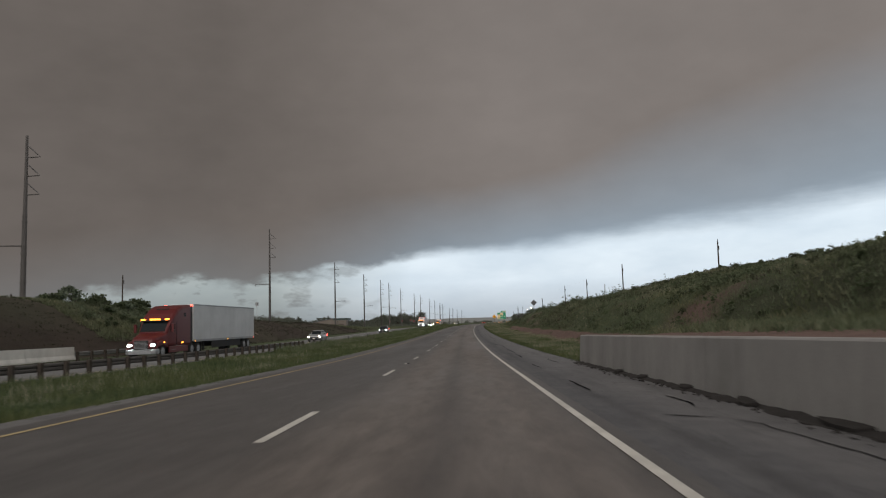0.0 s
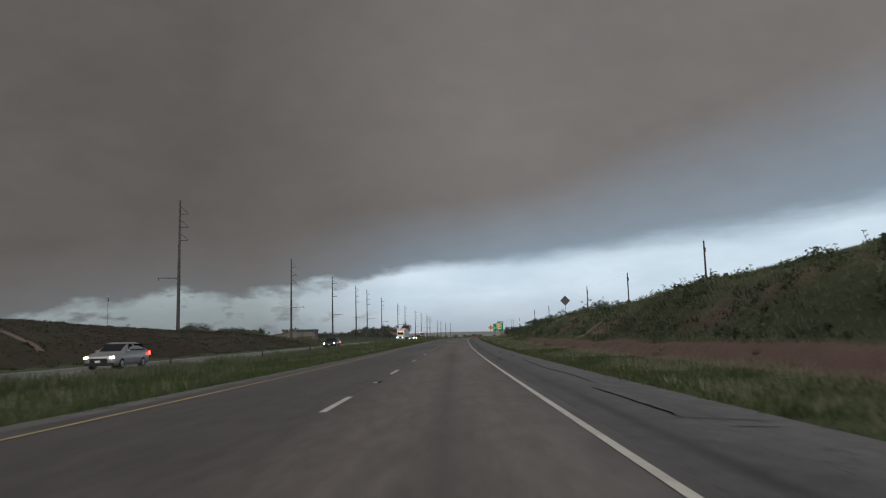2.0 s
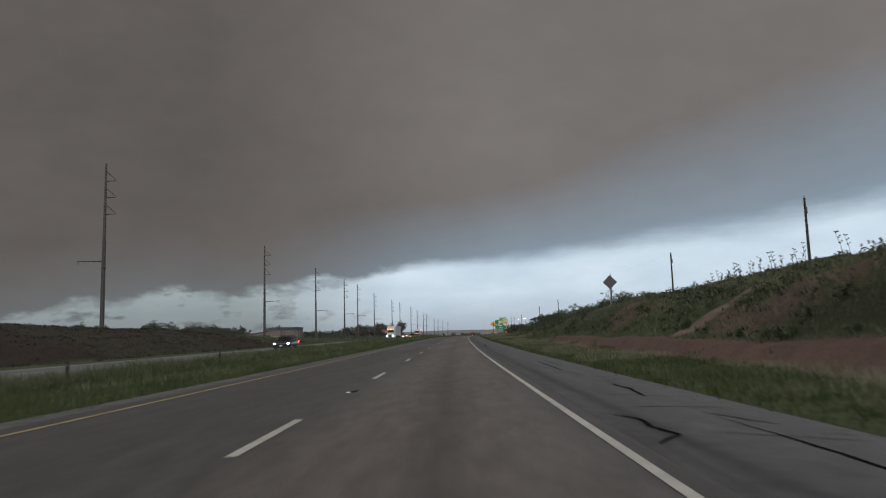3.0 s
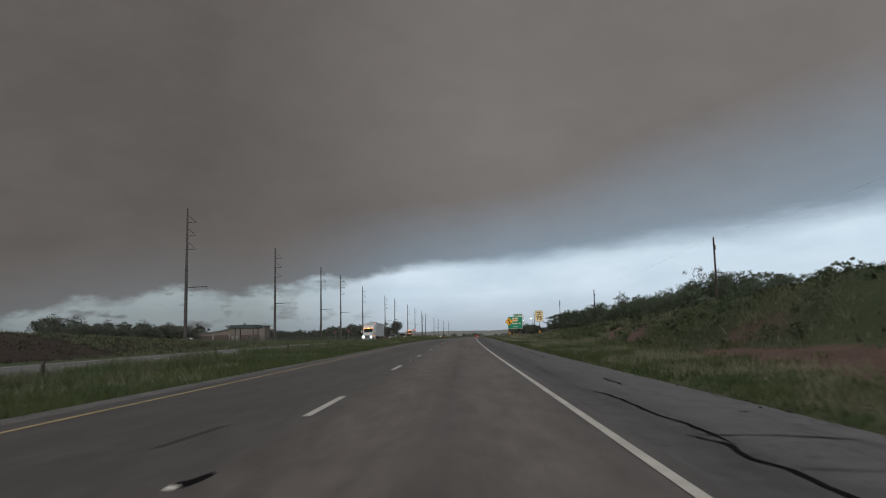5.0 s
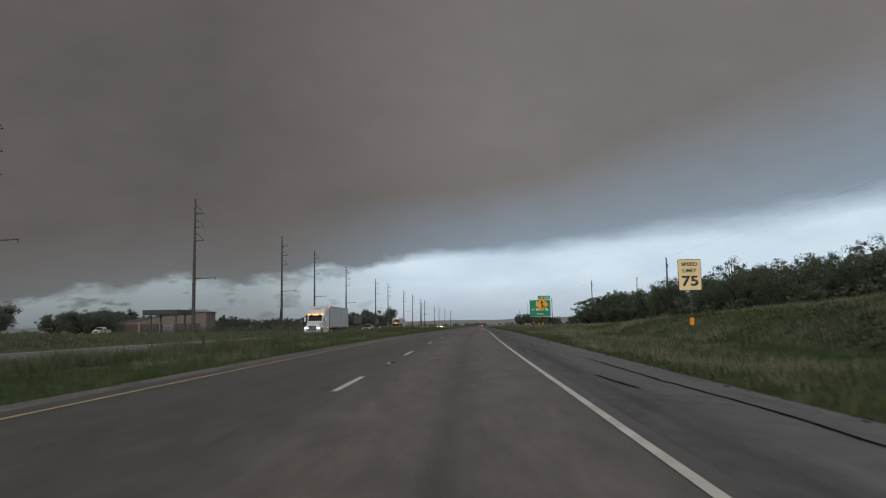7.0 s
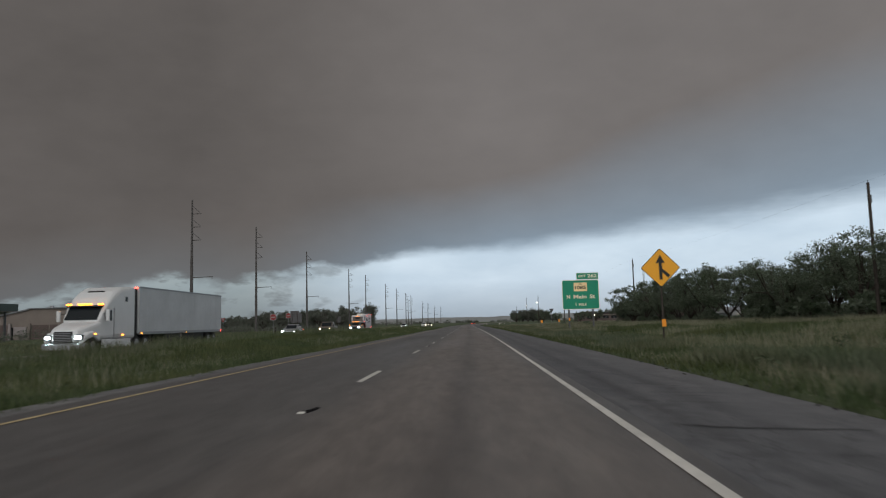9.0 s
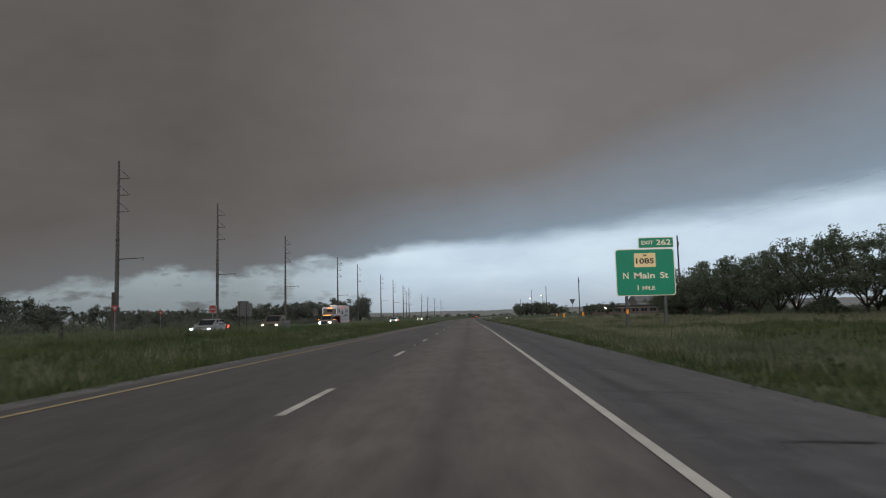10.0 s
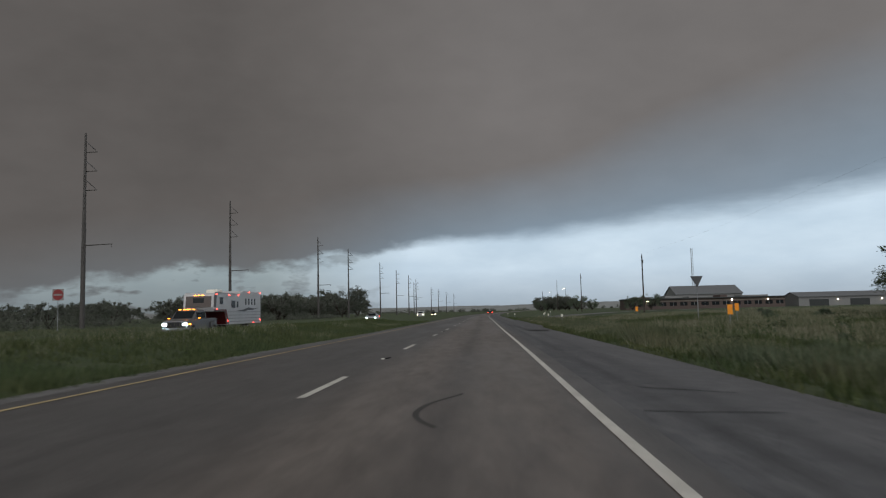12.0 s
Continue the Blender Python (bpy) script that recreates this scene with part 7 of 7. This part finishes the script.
# ---- buildings ----
BRICK_RED = plain("dull_red_cladding", (0.105, 0.076, 0.068), 0.8, dirt=0.3)
ROOF_GREY = plain("grey_metal_roofing", (0.17, 0.18, 0.19), 0.55, 0.2)
CLAD_GREY = plain("grey_metal_cladding", (0.22, 0.22, 0.22), 0.6)
CLAD_TAN = plain("tan_metal_cladding", (0.22, 0.19, 0.16), 0.7)
STORE_TAN = plain("tan_store_cladding", (0.185, 0.155, 0.135), 0.75, dirt=0.2, scale=0.6)
CANOPY_GREEN = plain("dark_green_fascia", (0.045, 0.065, 0.060), 0.6, dirt=0.15)
DARK_CLAD = plain("dark_fascia", (0.03, 0.035, 0.035), 0.6)


def shed(at, turn, w, d, eave, ridge, wall_mat, label, doors=3, lamps=2):
    t = thing("metal_shed", at, turn, label, "building", "sheds across the field")
    part("wall", box(fresh(), (-w / 2, 0, -0.5), (w / 2, d, eave)), wall_mat, t)
    bm = fresh()
    prism(bm, [(-0.6, eave - 0.15), (d / 2, ridge), (d + 0.6, eave - 0.15), (d + 0.6, eave + 0.05), (d / 2, ridge + 0.2), (-0.6, eave + 0.05)], -w / 2 - 0.5, w / 2 + 0.5)
    part("roof", bm, ROOF_GREY, t, "grey metal roof")
    for s in (-1, 1):
        part("gable", prism(fresh(), [(0.05, eave - 0.1), (d - 0.05, eave - 0.1), (d / 2, ridge - 0.05)], *sorted((s * w / 2, s * (w / 2 - 0.2)))), wall_mat, t)
    for i in range(doors):
        x = -w / 2 + w * (i + 0.5) / doors
        part("door", box(fresh(), (x - w * 0.12 / doors * 2, -0.06, 0), (x + w * 0.12 / doors * 2, 0.02, eave * 0.72), 0.02), DARK_CLAD, t)
    for i in range(lamps):
        x = -w / 2 + w * (i + 0.9) / (lamps + 0.8)
        part("lamp", box(fresh(), (x - 0.17, -0.35, eave * 0.62), (x + 0.17, -0.05, eave * 0.62 + 0.25), 0.05), YARD_LAMP, t, "lit yard lamp")
    return t


shed((139 + swing(780), 780, 0), 0, 39, 26, 8.0, 13.2, CLAD_GREY, "large grey metal barn with a pitched roof", 4, 0)
shed((160 + swing(650), 650, -0.3), 0, 50, 15, 4.2, 6.0, CLAD_GREY, "low grey gabled shed across the field", 3, 2)


def school_wing(at, w, d):
    t = thing("low_brick_building", at, 0, "long low brick building with dark window bands and lamps", "building")
    part("wall", box(fresh(), (0, 0, -0.8), (w, d, 3.9)), BRICK_RED, t)
    part("roof", box(fresh(), (-0.4, -0.9, 3.9), (w + 0.4, d + 0.4, 4.35), 0.05), DARK_CLAD, t, "dark flat roof edge")
    part("band", box(fresh(), (0, -0.06, 2.9), (w, 0.02, 3.3)), CLAD_TAN, t, "pale stone band")
    for x0, x1, z in ((4, 11, 5.0), (17, 22, 5.4), (27, 33, 4.9), (40, 43, 5.3), (49, 60, 5.0)):
        part("roof_block", box(fresh(), (x0, 2.0, 4.2), (x1, d - 1, z), 0.05), CLAD_GREY if x0 % 2 else BRICK_RED, t)
    n = int(w / 4.2)
    for i in range(n):
        x = (i + 0.5) * w / n
        pane = part("window", box(fresh(), (x - 1.5, -0.08, 1.1), (x + 1.5, 0.02, 2.6), 0.02), GLASS, t, "dark window")
        part("mullion", box(fresh(), (x - 0.05, -0.1, 1.1), (x + 0.05, -0.07, 2.6)), STEEL, pane)
    for x in (9.0, 44.0, 59.0):
        part("lamp", box(fresh(), (x - 0.28, -0.45, 2.9), (x + 0.28, -0.1, 3.3), 0.08), YARD_LAMP, t, "lit wall lamp")
    return t


school_wing((63.4 + swing(650), 650, 0.2), 66, 12)

# roadside store with a forecourt canopy, beyond the far carriageway
gz_store = on_ground(-72, 380).z
store = thing("roadside_store", (-69.3 + swing(385), 385, gz_store), 0, "low tan roadside store with dark red wall panels", "building")
part("wall", prism(fresh(), [(-30, -0.6), (-30, 2.2), (-15.5, 4.1), (-9, 5.3), (-8.6, 5.5), (0, 5.5), (0, -0.6)], 0, 7, "xz"), STORE_TAN, store)
part("roof", prism(fresh(), [(-30.5, 2.15), (-15.5, 4.12), (-9, 5.32), (-8.6, 5.52), (0.3, 5.52), (0.3, 5.7), (-8.8, 5.7), (-9.3, 5.5), (-15.7, 4.3), (-30.5, 2.35)], -0.3, 7.3, "xz"), ROOF_GREY, store, "sloping grey roof edge")
for x0, x1, z1 in ((-23, -18.2, 2.6), (-17.6, -12.6, 2.7), (-8.2, -5.2, 2.6), (-4.9, -1.6, 2.6)):
    part("wall_panel", box(fresh(), (x0, -0.12, -0.4), (x1, 0.05, z1), 0.02), BRICK_RED, store, "dark red panel")
for x in (-17.9, -12.2, -8.6):
    part("pillar", box(fresh(), (x - 0.22, -0.5, -0.4), (x + 0.22, -0.1, 2.9), 0.02), DULL_WHITE if x > -18 and x < -12 else STORE_TAN, store)
part("window", box(fresh(), (-11.6, -0.1, 0.9), (-9.2, 0.04, 2.3), 0.02), DULL_WHITE, store, "white window panel")
part("door", box(fresh(), (-12.0, -0.08, -0.2), (-11.7, 0.04, 2.2), 0.01), GLASS, store, "dark door")
part("vent", box(fresh(), (-7.4, 4, 5.6), (-6.8, 4.6, 6.2), 0.05), STEEL, store)
canopy = thing("forecourt_canopy", (-65.4 + swing(347), 347, on_ground(-65.4, 347).z), 0, "flat dark green forecourt canopy on steel posts", "canopy")
part("canopy_roof", box(fresh(), (-3.45, 0, 4.2), (4.15, 8, 5.2), 0.05), CANOPY_GREEN, canopy, "dark green fascia")
part("soffit", box(fresh(), (-3.25, 0.2, 4.12), (3.95, 7.8, 4.2)), DULL_WHITE, canopy, "pale soffit")
for x in (-2.2, 3.2):
    for y in (1.5, 6.5):
        part("post", box(fresh(), (x - 0.13, y - 0.13, -0.3), (x + 0.13, y + 0.13, 4.15), 0.01), BACK_METAL, canopy)
pickup((-90 + swing(368), 368, on_ground(-90, 368).z), WHITE_PAINT, GLASS, "white pickup parked beside the store")

# lattice mast on the skyline
mast = thing("radio_mast", (152 + swing(856), 856, -0.3), 0, "thin lattice radio mast on the skyline", "mast")
for a in (0, 120, 240):
    x, y = 1.0 * math.cos(radians(a)), 1.0 * math.sin(radians(a))
    part("leg", tube(fresh(), (x, y, 0), (x * 0.7, y * 0.7, 42), 0.12, 0.10, 5), STEEL, mast)
bm = fresh()
for i in range(21):
    z = i * 2.0
    k0, k1 = 1 - 0.3 * z / 42, 1 - 0.3 * (z + 2) / 42
    for a in (0, 120, 240):
        p = (math.cos(radians(a)) * k0, math.sin(radians(a)) * k0, z)
        q = (math.cos(radians(a + 120)) * k1, math.sin(radians(a + 120)) * k1, z + 2)
        tube(bm, p, q, 0.05, None, 4)
part("lattice", bm, STEEL, mast)


# tall lit masts behind the far trees
def light_mast(x, y, top, lamp_z):
    t = thing("light_mast", (x + swing(y), y, on_ground(x, y).z), 0, "tall thin mast with a bright white lamp", "lamp", "lit masts behind the trees")
    part("shaft", tube(fresh(), (0, 0, -0.5), (0, 0, top), 0.16, 0.09, 8), BACK_METAL, t)
    part("arm", tube(fresh(), (0, 0, lamp_z + 0.25), (-1.3, 0, lamp_z + 0.3), 0.06, 0.05, 6), BACK_METAL, t)
    part("lamp", box(fresh(), (-1.7, -0.35, lamp_z), (-0.9, 0.35, lamp_z + 0.3), 0.06), YARD_LAMP, t, "lit white lamp head")


light_mast(68.5, 908, 17.6, 16.9)
light_mast(72.5, 1063, 18.6, 17.9)
wood_pole(on_ground(39.3 + swing(692), 692), 14.9, cross=False)
